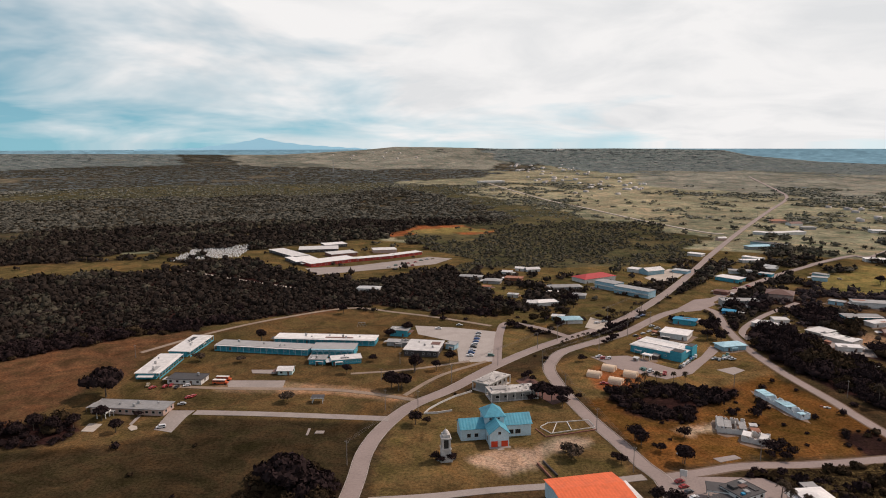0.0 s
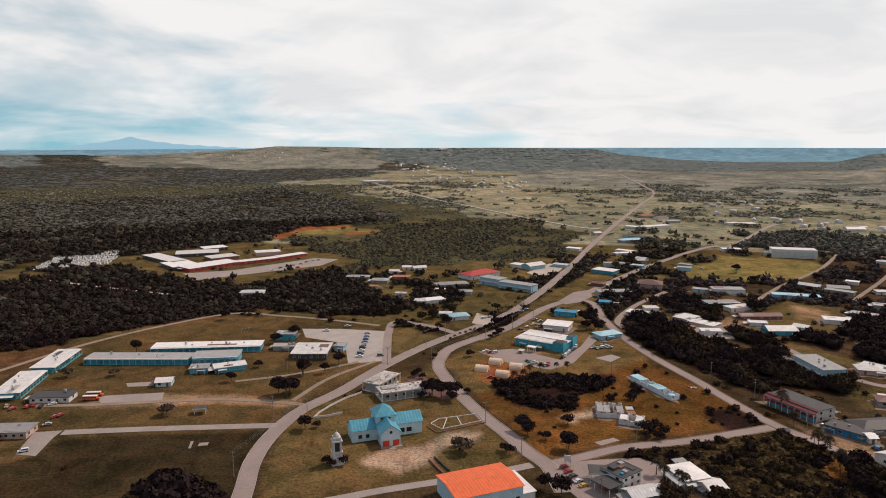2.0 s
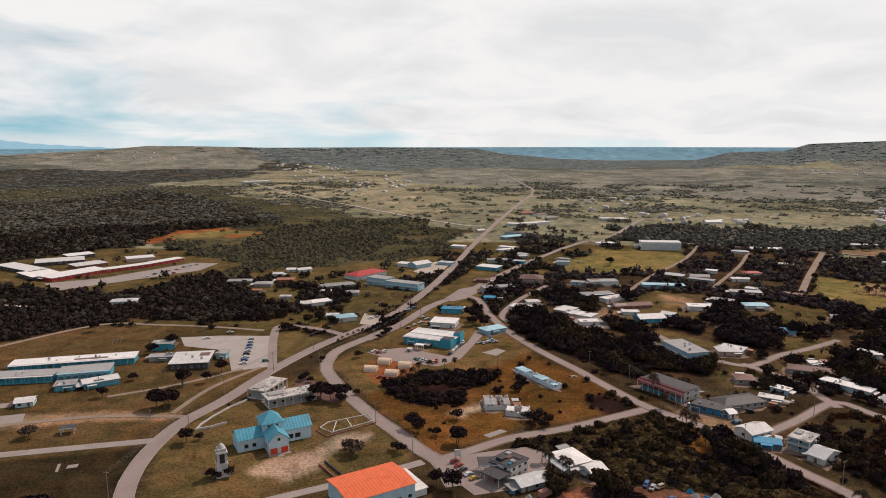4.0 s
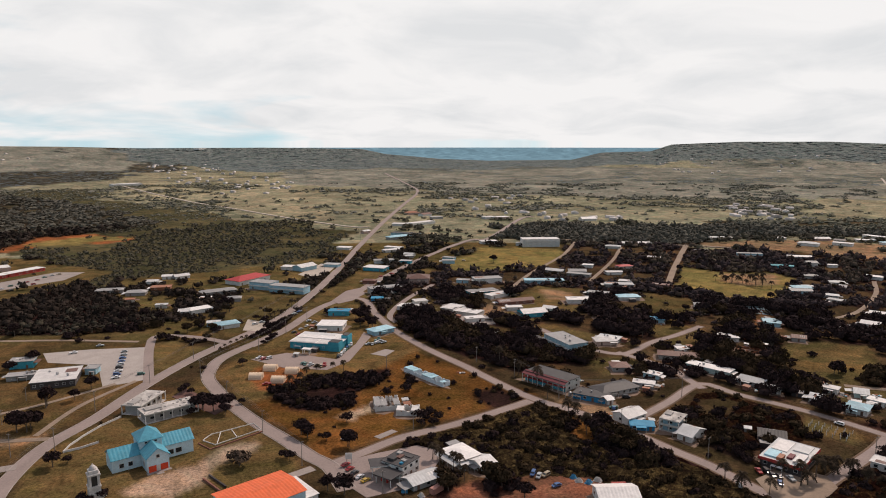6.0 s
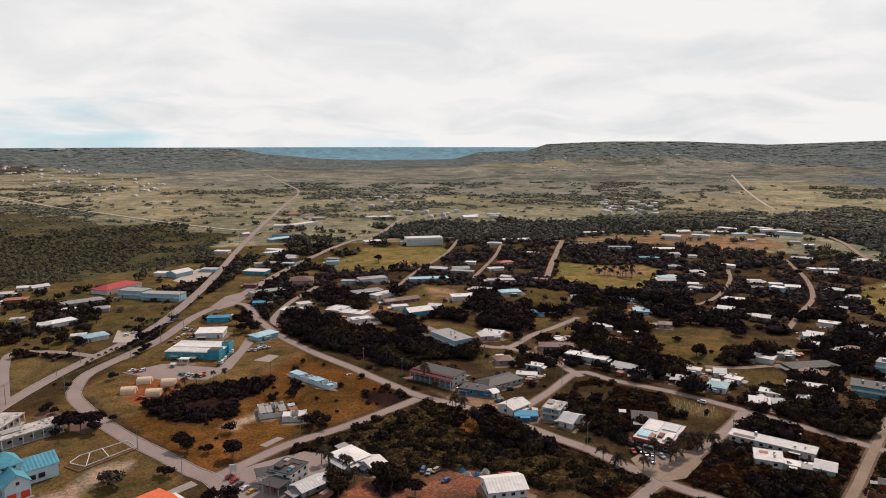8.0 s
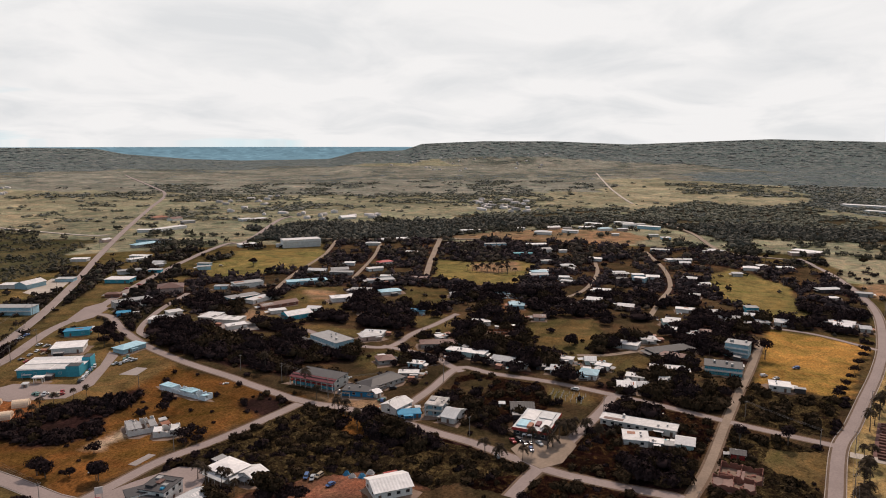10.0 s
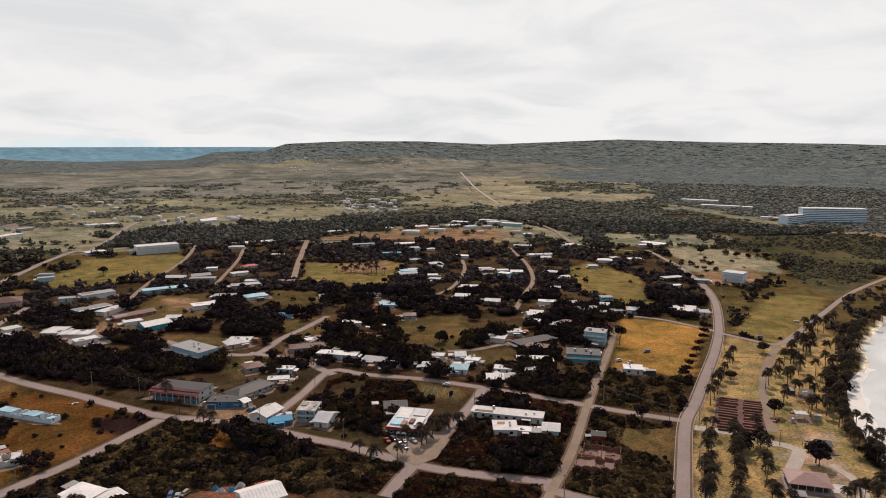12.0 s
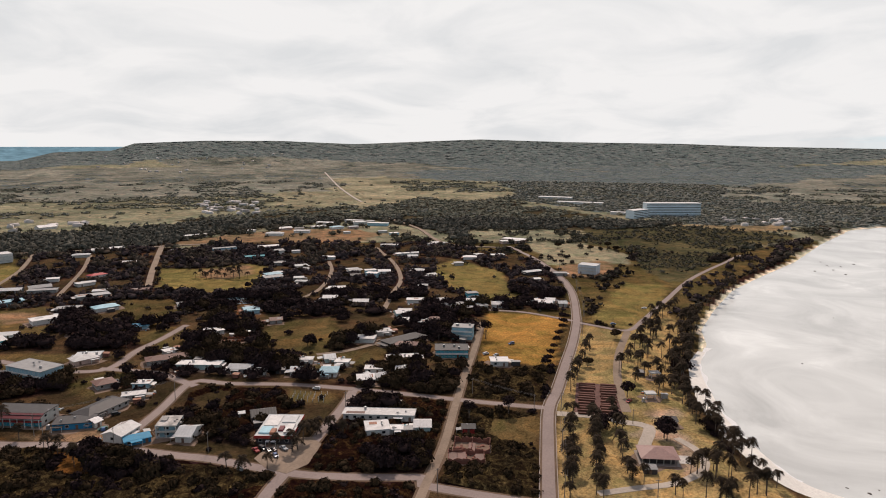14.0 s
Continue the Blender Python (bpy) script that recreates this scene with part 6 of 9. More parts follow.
VILLAGE_SMALL = [
    (50, 683, 16.9, 11.0, 3.0, -18, 'hip', 'grey', 'grey'),
    (69, 730, 10.9, 7.1, 3.0, -18, 'gable', 'white', 'white'),
    (64, 618, 9.2, 6, 3.0, -18, 'flat', 'pale', 'pale'),
    (102, 628, 9.4, 6.1, 3.0, -18, 'flat', 'white', 'white'),
    (42, 653, 7.5, 6, 3.0, -18, 'flat', 'pale', 'rust'),
    (73, 697, 17.3, 11.2, 3.0, -18, 'flat', 'rust', 'rust'),
    (259, 736, 16.7, 10.9, 3.0, -42, 'flat', 'sky', 'pale'),
    (316, 849, 17.9, 11.6, 3.0, -42, 'flat', 'white', 'white'),
    (342, 716, 13.1, 8.5, 3.0, -42, 'flat', 'teal', 'pale'),
    (260, 629, 12.3, 8.0, 3.0, -42, 'hip', 'brick', 'brown'),
    (344, 587, 12.3, 8.0, 3.0, -42, 'flat', 'sky', 'grey'),
    (691, 687, 18.3, 9, 3.1, -34, 'gable', 'white', 'white'),
    (669, 697, 15.1, 9, 3.3, -41, 'gable', 'white', 'white'),
    (632, 685, 18.9, 9, 3.2, -48, 'hip', 'pale', 'pale'),
    (510, 592, 11.0, 8.2, 3.2, -47, 'flat', 'white', 'white'),
    (483, 504, 12.0, 9.0, 3.2, -51, 'flat', 'pale', 'pale'),
    (709, 604, 20, 9, 3.0, -42, 'flat', 'blue', 'dark'),
    (752, 460, 9.6, 7.2, 2.9, -45, 'flat', 'white', 'white'),
    (661, 398, 13.3, 9, 3.2, -47, 'hip', 'pale', 'pale'),
    (602, 367, 12.1, 9, 2.7, -56, 'flat', 'pale', 'pale'),
    (847, 374, 20, 9, 2.7, -48, 'flat', 'blue', 'dark'),
    (783, 322, 10.6, 7.9, 2.8, -46, 'flat', 'white', 'white'),
    (789, 313, 9.3, 7.0, 2.9, -50, 'gable', 'pale', 'pale'),
    (950, 574, 13.9, 9, 3.1, -54, 'gable', 'pale', 'dark'),
    (999, 503, 15.7, 9, 3.3, -44, 'flat', 'pink', 'pale'),
    (1075, 509, 16.7, 9, 3.2, -44, 'hip', 'pale', 'grey'),
    (970, 438, 13.3, 9, 2.9, -53, 'flat', 'pale', 'pale'),
    (954, 412, 13.0, 9, 2.9, -44, 'flat', 'sky', 'white'),
    (939, 484, 9.9, 7.4, 3.1, -47, 'flat', 'pale', 'pale'),
    (670, 431, 12.4, 9, 3.2, -50, 'hip', 'grey', 'grey'),
    (619, 401, 9.2, 6.9, 2.8, -50, 'hip', 'pale', 'pale'),
    (665, 245, 8.9, 6.7, 2.7, -40, 'gable', 'white', 'white'),
    (542, 185, 8.9, 6.7, 2.9, -58, 'gable', 'grey', 'grey'),
    (805, 235, 10.5, 7.9, 3.2, -39, 'flat', 'white', 'white'),
    (739, 239, 9.7, 7.3, 3.2, -57, 'hip', 'pale', 'pale'),
    (349, 451, 10.7, 8.0, 2.8, -55, 'gable', 'white', 'white'),
    (284, 384, 8.2, 6.1, 2.8, -15, 'hip', 'grey', 'dark'),
    (85, 750, 9.4, 7.1, 3.2, -15, 'gable', 'white', 'white'),
    (124, 615, 11.8, 8.9, 3.0, -15, 'hip', 'grey', 'grey'),
    (92, 537, 9.4, 7.1, 3.0, -15, 'flat', 'sky', 'pale'),
]

for row in VILLAGE_SMALL + SCHOOL + CENTRE + RIDGE_SCHOOL + RUINS + OUTSKIRTS + BACKYARDS + BACKYARDS_EAST + MEADOW + VILLAGE_SOUTH + VILLAGE_MIDDLE + VILLAGE_EAST + VILLAGE_NORTH + VILLAGE_WEST + VILLAGE_LANE + VILLAGE_FAR + EAST + INFILL_A + INFILL_B + INFILL_C + INFILL_D + INFILL_E + CENTRE_MORE + VILLAGE_SOUTH_MORE + VILLAGE_EAST_MORE:
    house(*row)


def gable_block(ob, name, w, d, h, rise, x, y, turn, wall, roof, over=.5):
    """A gabled wing of a larger building: its wall and its roof as two parts."""
    m = pose(x, y, 0, 0, 0, turn)
    part("wall", walls_box(w, d, h, rise), wall, ob, "", m)
    return part("roof", roof_gable(w, d, h, over, rise), roof, ob, "", m)


# ---- the turquoise-roofed church hall ----
PALE_BLUE = surface("wall_pale_blue", (.54, .69, .75), .85, 1.5, .35, .2, .8)
TURQ = surface("roof_turquoise", (.08, .34, .45), .5, 1.2, .25, .25, .72)
ORANGE_DOOR = surface("orange_shutter", (.70, .07, .025), .5, 3, .5, .1, .8)
cx, cy = [(24.4, 302.9)][0]
church = thing("church", cx + 1.6, cy, 0, 9, "pale blue church hall with steep turquoise roofs and orange shutters", "church")
church.scale = (1.06, 1.2, 1.12)
HOUSE_AT.append((cx - 2, cy + 12, 34, 27, 13))
gable_block(church, "front", 9.5, 8.6, 6.0, 3.2, 0, 4.75, 90, PALE_BLUE, TURQ)
gable_block(church, "right", 13, 9.0, 5.6, 2.9, 10.6, 13, 0, PALE_BLUE, TURQ)
gable_block(church, "left", 12, 9.0, 5.2, 2.7, -9.6, 12, 0, PALE_BLUE, TURQ)
gable_block(church, "rear", 7, 7.5, 4.8, 2.2, 1.6, 20, 90, PALE_BLUE, TURQ)
part("wall", walls_box(8.8, 8.8, 9.4), PALE_BLUE, church, "", pose(0, 13, 0))
part("roof", roof_hip(8.8, 8.8, 9.4, .7, 4.0), TURQ, church, "", pose(0, 13, 0))
for sx in (-2.3, 2.3):
    bm = bmesh.new()
    for k in range(6):
        box(bm, -1.45, 1.45, -.14 - .03 * (k % 2), .02, .05 + k * .42, .05 + (k + 1) * .42)
    part("shutter", bm, ORANGE_DOOR, church, "bright orange roller shutter", pose(sx, -.02, 0))
part("door", door_mesh(1.1, 2.3, wall_mat("white")), None, church, "white door", pose(0, -.02, 0))
for x, y, t, w, h, z in ((7.6, 8.5, 0, 2.4, 1.9, 1.3), (10.9, 8.5, 0, 2.4, 1.9, 1.3), (-12.0, 7.5, 0, 1.6, 1.6, 1.4), (-8.6, 7.5, 0, 1.6, 1.6, 1.4), (0, 0, 0, 1.2, 1.2, 5.4), (-1.9, 8.6, 0, 1.0, .7, 8.2), (0, 8.6, 0, 1.0, .7, 8.2), (1.9, 8.6, 0, 1.0, .7, 8.2), (-4.32, 4, -90, 1.2, 1.8, 1.5), (4.32, 4, 90, 1.2, 1.8, 1.5)):
    add_window(church, x, y, z, t, w, h)
bm = bmesh.new()
box(bm, -4.8, 4.8, -1.6, -.12, -.2, .16, bevel=.04)
box(bm, -1.4, 1.4, -3.0, -1.6, -.2, .1, bevel=.04)
part("step", bm, CONCRETE, church)

# ---- bell tower ----
OLD_STONE = surface("old_plaster", (.64, .60, .56), .9, 1.6, .5, .4, .6)
tx, ty = [(0.9, 289.7)][0]
tower = thing("bell_tower", tx, ty, 0, 8, "old weathered white masonry bell tower with a small dome", "tower")
tower.scale = (1.2, 1.2, 1.2)
HOUSE_AT.append((tx, ty, 6, 6, 0))
bm = bmesh.new()
for z0, z1, a, b in ((-.3, .9, 2.3, 2.25), (.9, 4.6, 1.9, 1.75), (4.6, 5.0, 2.0, 2.0)):
    v = box(bm, -a, a, -a, a, z0, z1)
    for q in v[4:]:
        q.co.x *= b / a
        q.co.y *= b / a
part("shaft", bm, OLD_STONE, tower)
for sx in (-1, 1):
    for sy in (-1, 1):
        bm = bmesh.new()
        box(bm, sx * 1.3 - .4, sx * 1.3 + .4, sy * 1.3 - .4, sy * 1.3 + .4, 5.0, 8.6, bevel=.05)
        part("pier", bm, OLD_STONE, tower)
# solid dark core stands in for the shade inside the open belfry
bm = bmesh.new()
box(bm, -1.25, 1.25, -1.25, 1.25, 5.0, 8.6)
part("belfry_core", bm, surface("painted_belfry_shade", (.05, .045, .04), .95), tower, "dark block in place of the shaded belfry opening")
bm = bmesh.new()
box(bm, -1.95, 1.95, -1.95, 1.95, 8.6, 9.2, bevel=.08)
box(bm, -1.5, 1.5, -1.5, 1.5, 9.2, 10.4, bevel=.1)
part("cornice", bm, OLD_STONE, tower)
bm = bmesh.new()
tube(bm, [(0, 0, 10.3), (0, 0, 11), (0, 0, 11.5), (0, 0, 11.9), (0, 0, 12.0), (0, 0, 12.6)], [1.25, 1.15, .8, .35, .12, .06], 12)
part("dome", bm, OLD_STONE, tower)
for sx in (-1, 1):
    bm = bmesh.new()
    box(bm, sx * 2.9 - .5, sx * 2.9 + .5, -.6, .6, -.2, 1.3, bevel=.1)
    part("buttress", bm, OLD_STONE, tower)

# ---- orange-roofed hall ----
hx, hy, hw, hd, hyaw = 56.5, 250.4, 28.3, 20.3, 12.4
hall = thing("community_hall", hx, hy, 0, hyaw, "pale blue hall with a bright orange gabled metal roof", "hall")
HOUSE_AT.append((hx, hy, hw + 8, hd, hyaw))
part("wall", walls_box(hw, hd, 7.0, 1.1), PALE_BLUE, hall)
part("roof", roof_gable(hw, hd, 7.0, .6, 1.1), roof_mat("orange"), hall, "bright orange sheet-metal roof")
facade(hall, -hw / 2, -hd / 2, hw, 0, 1, 4.5, random.Random(4), 4.0, 1.6, 1.3, True)
facade(hall, hw / 2, -hd / 2, hd, 90, 1, 4.5, random.Random(4), 4.0, 1.6, 1.3)
bm = bmesh.new()
box(bm, hw / 2 + .02, hw / 2 + 6, -hd / 2 + 1, hd / 2 - 1, -.2, 3.0)
part("annex", bm, wall_mat("white"), hall)
bm = bmesh.new()
v = box(bm, hw / 2 - .0, hw / 2 + 6.5, -hd / 2 + .5, hd / 2 - .5, 3.0, 3.18)
part("annex_roof", bm, roof_mat("white"), hall)

# ---- tents beside the clinic ----
bm = bmesh.new()
W, D, n = 3.4, 3.9, 10
arc = [(-W * math.cos(math.pi * k / n), 3.4 * math.sin(math.pi * k / n) ** .8) for k in range(n + 1)]
rings = [[bm.verts.new((x, y, z)) for x, z in arc] for y in np.linspace(-D, D, 7)]
for i, (r, s) in enumerate(zip(rings, rings[1:])):
    for k in range(n):
        bm.faces.new((r[k], s[k], s[k + 1], r[k + 1]))
for r in (rings[0], rings[-1]):
    bm.faces.new(r)
bmesh.ops.recalc_face_normals(bm, faces=bm.faces[:])
tent_cover = mesh_of("canvas", bm, CANVAS)
rib_meshes = []
for y in np.linspace(-D, D, 5):
    bm = bmesh.new()
    tube(bm, [(x * 1.02, y, z * 1.02 + .02) for x, z in arc], [.07] * (n + 1), 4)
    rib_meshes.append(mesh_of("rib", bm, CANVAS))
bm = bmesh.new()
box(bm, -.9, .9, -D - .05, -D + .02, 0, 2.2)
flap = mesh_of("door_flap", bm, surface("tent_door", (.35, .25, .17), .9))
first_tent = None
for (x, y), yaw in zip([(91.5, 400.8), (101.6, 388.8), (103.2, 412.3), (113.4, 400.6)], (62, 60, 58, 61)):
    if first_tent is None:
        first_tent = thing("tent", x, y, 0, yaw, "cream barrel-vaulted canvas tent on red soil", "tent", "relief tents on the clinic lawn")
        part("canvas", tent_cover, None, first_tent)
        for rm in rib_meshes:
            part("rib", rm, None, first_tent)
        part("door_flap", flap, None, first_tent)
    else:
        copy_thing(first_tent, pose(x, y, 0, 0, 0, yaw))
    HOUSE_AT.append((x, y, 9, 9, 0))

# ---- filling station canopy, sign, clinic portico ----
def canopy(x, y, w, d, h, yaw, label, roof, name="canopy"):
    ob = thing(name, x, y, 0, yaw, label, "canopy")
    HOUSE_AT.append((x, y, w, d, yaw))
    bm = bmesh.new()
    box(bm, -w / 2, w / 2, -d / 2, d / 2, h, h + .7, bevel=.06)
    part("roof", bm, roof_mat(roof), ob)
    bm = bmesh.new()
    box(bm, -w / 2 - .05, w / 2 + .05, -d / 2 - .05, -d / 2 + .1, h + .1, h + .6)
    part("fascia", bm, wall_mat("white"), ob)
    for sx in (-1, 1):
        for sy in (-1, 1):
            bm = bmesh.new()
            box(bm, sx * (w / 2 - .7) - .18, sx * (w / 2 - .7) + .18, sy * (d / 2 - .7) - .18, sy * (d / 2 - .7) + .18, -.1, h)
            part("post", bm, wall_mat("white"), ob)
    return ob


x, y = [(108.8, 255.2)][0]
canopy(x, y, 9, 8, 4.4, -15, "flat dark canopy over the filling station forecourt", "dark")
for dx in (-1.6, 1.6):
    pump = thing("fuel_pump", x + dx, y, .12, -15, "small white fuel pump under the canopy", "pump", "fuel pumps")
    bm = bmesh.new()
    box(bm, -.45, .45, -.3, .3, 0, 1.7, bevel=.05)
    part("cabinet", bm, wall_mat("white"), pump)
    bm = bmesh.new()
    box(bm, -.3, .3, -.33, -.29, 1.0, 1.5)
    part("display", bm, GLASS, pump)
x, y = [(132.7, 432.4)][0]
canopy(x, y, 6, 4, 3.2, -42, "white flat-roofed entrance portico of the clinic", "white", "portico")
x, y = [(-176.1, 338.8)][0]
canopy(x, y, 6, 5, 2.8, -6, "white flat shade canopy on posts by the school block", "white")
x, y = [(-68.7, 359.4)][0]
canopy(x, y, 7, 5, 2.8, 0, "dark-roofed open bus shelter with white posts", "dark", "bus_shelter")
x, y = [(346.8, 0.1)][0]
canopy(x, y, 7, 6, 2.8, -78, "dark and white roofed picnic shelter on the shore", "dark", "picnic_shelter")
x, y = [(381.1, 11.5)][0]
canopy(x, y, 6, 5, 2.8, -70, "grey-roofed picnic shelter among palms", "pale", "picnic_shelter")
x, y = [(417.8, 10.6)][0]
canopy(x, y, 6, 5, 2.8, -70, "grey-roofed picnic shelter among palms", "pale", "picnic_shelter")
x, y = [(99.7, 268.5)][0]
sign = thing("roadside_sign", x, y, 0, -25, "tall white blank filling station sign on two posts", "sign")
for sx in (-1, 1):
    bm = bmesh.new()
    box(bm, sx * 1.1 - .12, sx * 1.1 + .12, -.12, .12, 0, 4)
    part("post", bm, STEEL, sign)
bm = bmesh.new()
box(bm, -1.5, 1.5, -.2, .2, 2.8, 5.6, bevel=.05)
part("panel", bm, wall_mat("white"), sign)

# ---- beach pavilion ----
x, y = [(305.5, 4.7)][0]
pav = thing("beach_pavilion", x, y, 0, -76, "low pavilion with a broad pinkish-brown metal roof", "pavilion")
HOUSE_AT.append((x, y, 20, 16, -76))
part("wall", walls_box(13, 10, 2.9), wall_mat("dark"), pav)
part("roof", roof_hip(16, 13, 2.9, .5, 2.4), surface("roof_pink_brown", (.36, .22, .19), .5, 1.2, .3, .2, .8), pav)
for k in range(6):
    for sy in (-1, 1):
        bm = bmesh.new()
        box(bm, -7.6 + k * 3.04 - .12, -7.6 + k * 3.04 + .12, sy * 6.1 - .12, sy * 6.1 + .12, -.1, 2.95)
        part("post", bm, wall_mat("pale"), pav)
bm = bmesh.new()
box(bm, -9, 9, -7.5, 7.5, -.2, .14)
part("floor_slab", bm, CONCRETE, pav)
bm = bmesh.new()
box(bm, 8.6, 15, -4, 4, -.2, .12)
part("terrace", bm, surface("white_slab", (.66, .62, .57), .9), pav)

# ---- red-brown rows of stacked timber by the shore road ----
RUST = surface("rusty_timber", (.15, .068, .05), .9, 2, .4, .4, .6, pieces=.6)
corner = [(392.4, 52.2), (396.1, 30.5), (343.3, 46.2)]
a, b, c = (Vector(p) for p in corner)
bm = bmesh.new()
box(bm, -.5, .5, -.45, .45, 0, .9, bevel=.08)
stack_mesh = mesh_of("timber_log", bm, RUST)
d_ = (b - a) * .06
PAVED.append([tuple(a - d_), tuple(b + d_), tuple(b + c - a + d_), tuple(c - d_)])
bm = bmesh.new()
prism(bm, PAVED[-1], -.2, .09)
tagged(new('pavement', mesh_of('pavement', bm, REDYARD)), 'dark red-brown foundation slab under the timber rows', 'pavement', kind='structure')
rows = 13
for i in range(rows):
    for j in (.22, .76):
        p = a + (c - a) * ((i + .5) / rows) + (b - a) * j
        ob = new("timber_log", stack_mesh)
        d = b - a
        ob.matrix_world = pose(p.x, p.y, .09, 0, 0, math.degrees(math.atan2(d.y, d.x)) + random.uniform(-3, 3)) @ Matrix.Diagonal((d.length * random.uniform(.36, .44), random.uniform(1.2, 1.9), random.uniform(.7, 1.5), 1))
        tagged(ob, "long rust-red squared log of weathered timber on bare soil", "timber", "timber logs by the shore")
mid = (a + b) / 2 + (c - a) / 2
HOUSE_AT.append((mid.x, mid.y, 30, 40, 0))

# ---- yards: bare soil, sheds, tanks and junk round the houses ----
YARD = surface("bare_yard_soil", (.25, .172, .125), .95, .7, .12, .5, .5)
yard_rng = random.Random(17)


def shed_proto(w, d, h, wall, roof, label):
    ob = thing("garden_shed", 0, 0, 0, 0, label, "shed", "yard sheds")
    part("wall", walls_box(w, d, h), wall_mat(wall), ob)
    bm = bmesh.new()
    v = box(bm, -w / 2 - .3, w / 2 + .3, -d / 2 - .4, d / 2 + .3, h, h + .1)
    for p in v:
        p.co.z += .22 if p.co.y > 0 else -.15
    part("roof", bm, roof_mat(roof), ob)
    part("door", door_mesh(.9, 1.9, DOOR), None, ob, "", pose(0, -d / 2, 0))
    return ob


def tank_proto():
    ob = thing("water_tank", 0, 0, 0, 0, "round grey water tank on a concrete base", "tank", "yard tanks")
    bm = bmesh.new()
    box(bm, -1.1, 1.1, -1.1, 1.1, 0, .3)
    part("base", bm, CONCRETE, ob)
    bm = bmesh.new()
    tube(bm, [(0, 0, .3), (0, 0, 2.0), (0, 0, 2.2), (0, 0, 2.35)], [.95, .95, .7, .2], 12)
    part("tank", bm, STEEL, ob)
    return ob


def junk_proto(seed, key):
    rg = random.Random(seed)
    ob = thing("junk_pile", 0, 0, 0, 0, "heap of sheet metal, boards and old goods in a yard", "junk", "yard junk")
    for k in range(5):
        bm = bmesh.new()
        x, y, s = rg.uniform(-1.6, 1.6), rg.uniform(-1.2, 1.2), rg.uniform(.4, 1.1)
        box(bm, x - s, x + s, y - s * .6, y + s * .6, 0, rg.uniform(.3, 1.2), bevel=.05)
        bmesh.ops.rotate(bm, verts=bm.verts[:], cent=(x, y, 0), matrix=Matrix.Rotation(rg.uniform(0, 3), 3, "Z"))
        part("crate" if k % 2 else "sheet", bm, (wall_mat(key), STEEL, roof_mat("white"), wall_mat("pale"), wall_mat("rust"))[k], ob)
    return ob


YARD_THINGS = [shed_proto(3.2, 2.6, 2.1, "grey", "pale", "small grey yard shed with a tin roof"), shed_proto(4.5, 3.0, 2.3, "white", "white", "white yard shed with a pale tin roof"),
               shed_proto(3.6, 3.2, 2.2, "brick", "rust", "rusty red yard shed with a tin roof"), shed_proto(5.5, 4.0, 2.4, "dark", "grey", "dark open carport with a grey roof"),
               tank_proto(), junk_proto(1, "sky"), junk_proto(2, "red"), junk_proto(3, "teal")]
for k, proto in enumerate(YARD_THINGS):
    proto.location.z = 0
first_use = {p.name: True for p in YARD_THINGS}


def plan_clear(x, y, size, skip=-1):
    for name, (width, kind, line) in ROADS.items():
        if float(line_distance(np.array([x]), np.array([y]), line)[0]) < width / 2 + size:
            return False
    for hx_, hy_, w, d, yaw in HOUSE_AT:
        c_, s_ = math.cos(radians(yaw)), math.sin(radians(yaw))
        lx, ly = (x - hx_) * c_ + (y - hy_) * s_, -(x - hx_) * s_ + (y - hy_) * c_
        if abs(lx) < w / 2 + size and abs(ly) < d / 2 + size:
            return False
    return True


for n, (hx_, hy_, w, d, yaw) in enumerate(list(HOUSE_AT)):
    far = math.hypot(hx_, hy_)
    if far > 700 or hx_ < 130 or w * d > 420:
        continue
    bm = bmesh.new()
    pts = []
    for k in range(14):
        a = math.tau * k / 14
        e = 1.0 / max(abs(math.cos(a)) / (w / 2 + 2.6), abs(math.sin(a)) / (d / 2 + 2.6)) * yard_rng.uniform(.72, 1.28)
        pts.append((math.cos(a) * e, math.sin(a) * e - 1.0))
    prism(bm, pts, -.2, .022 + (n % 9) * .003)
    ob = tagged(new("yard", mesh_of("yard", bm, YARD)), "patch of bare trodden soil round a house", "yard", kind="structure")
    ob.matrix_world = pose(hx_, hy_, 0, 0, 0, yaw)
    for k in range(yard_rng.choice((1, 1, 2, 2, 3)) if far < 560 else 1):
        side = yard_rng.uniform(0, math.tau)
        x = hx_ + math.cos(side) * (w / 2 + yard_rng.uniform(3.0, 6.5))
        y = hy_ + math.sin(side) * (d / 2 + yard_rng.uniform(3.0, 6.5))
        if not plan_clear(x, y, 2.4):
            continue
        proto = yard_rng.choice(YARD_THINGS)
        m = pose(x, y, .04, 0, 0, yaw + yard_rng.choice((0, 90, 180, 8)))
        if first_use.get(proto.name):
            first_use[proto.name] = False
            proto.matrix_basis = m
        else:
            copy_thing(proto, m)
        HOUSE_AT.append((x, y, 4.5, 3.5, yaw))
for proto in YARD_THINGS:
    if first_use[proto.name]:
        for o in list(proto.children_recursive) + [proto]:
            bpy.data.objects.remove(o)

# ---- cars ----
CAR_PAINT = {k: surface("car_" + k, c, .3, 3, .6, .02, .9, .6) for k, c in dict(yellow=(.55, .35, .04), white=(.7, .7, .7), silver=(.4, .42, .43), black=(.02, .02, .025), red=(.35, .03, .03), blue=(.05, .12, .3), green=(.06, .16, .13), tan=(.38, .30, .2)).items()}
LAMP = surface("lamp_glass", (.7, .68, .62), .2)
TAIL = surface("tail_lamp", (.4, .02, .02), .3)


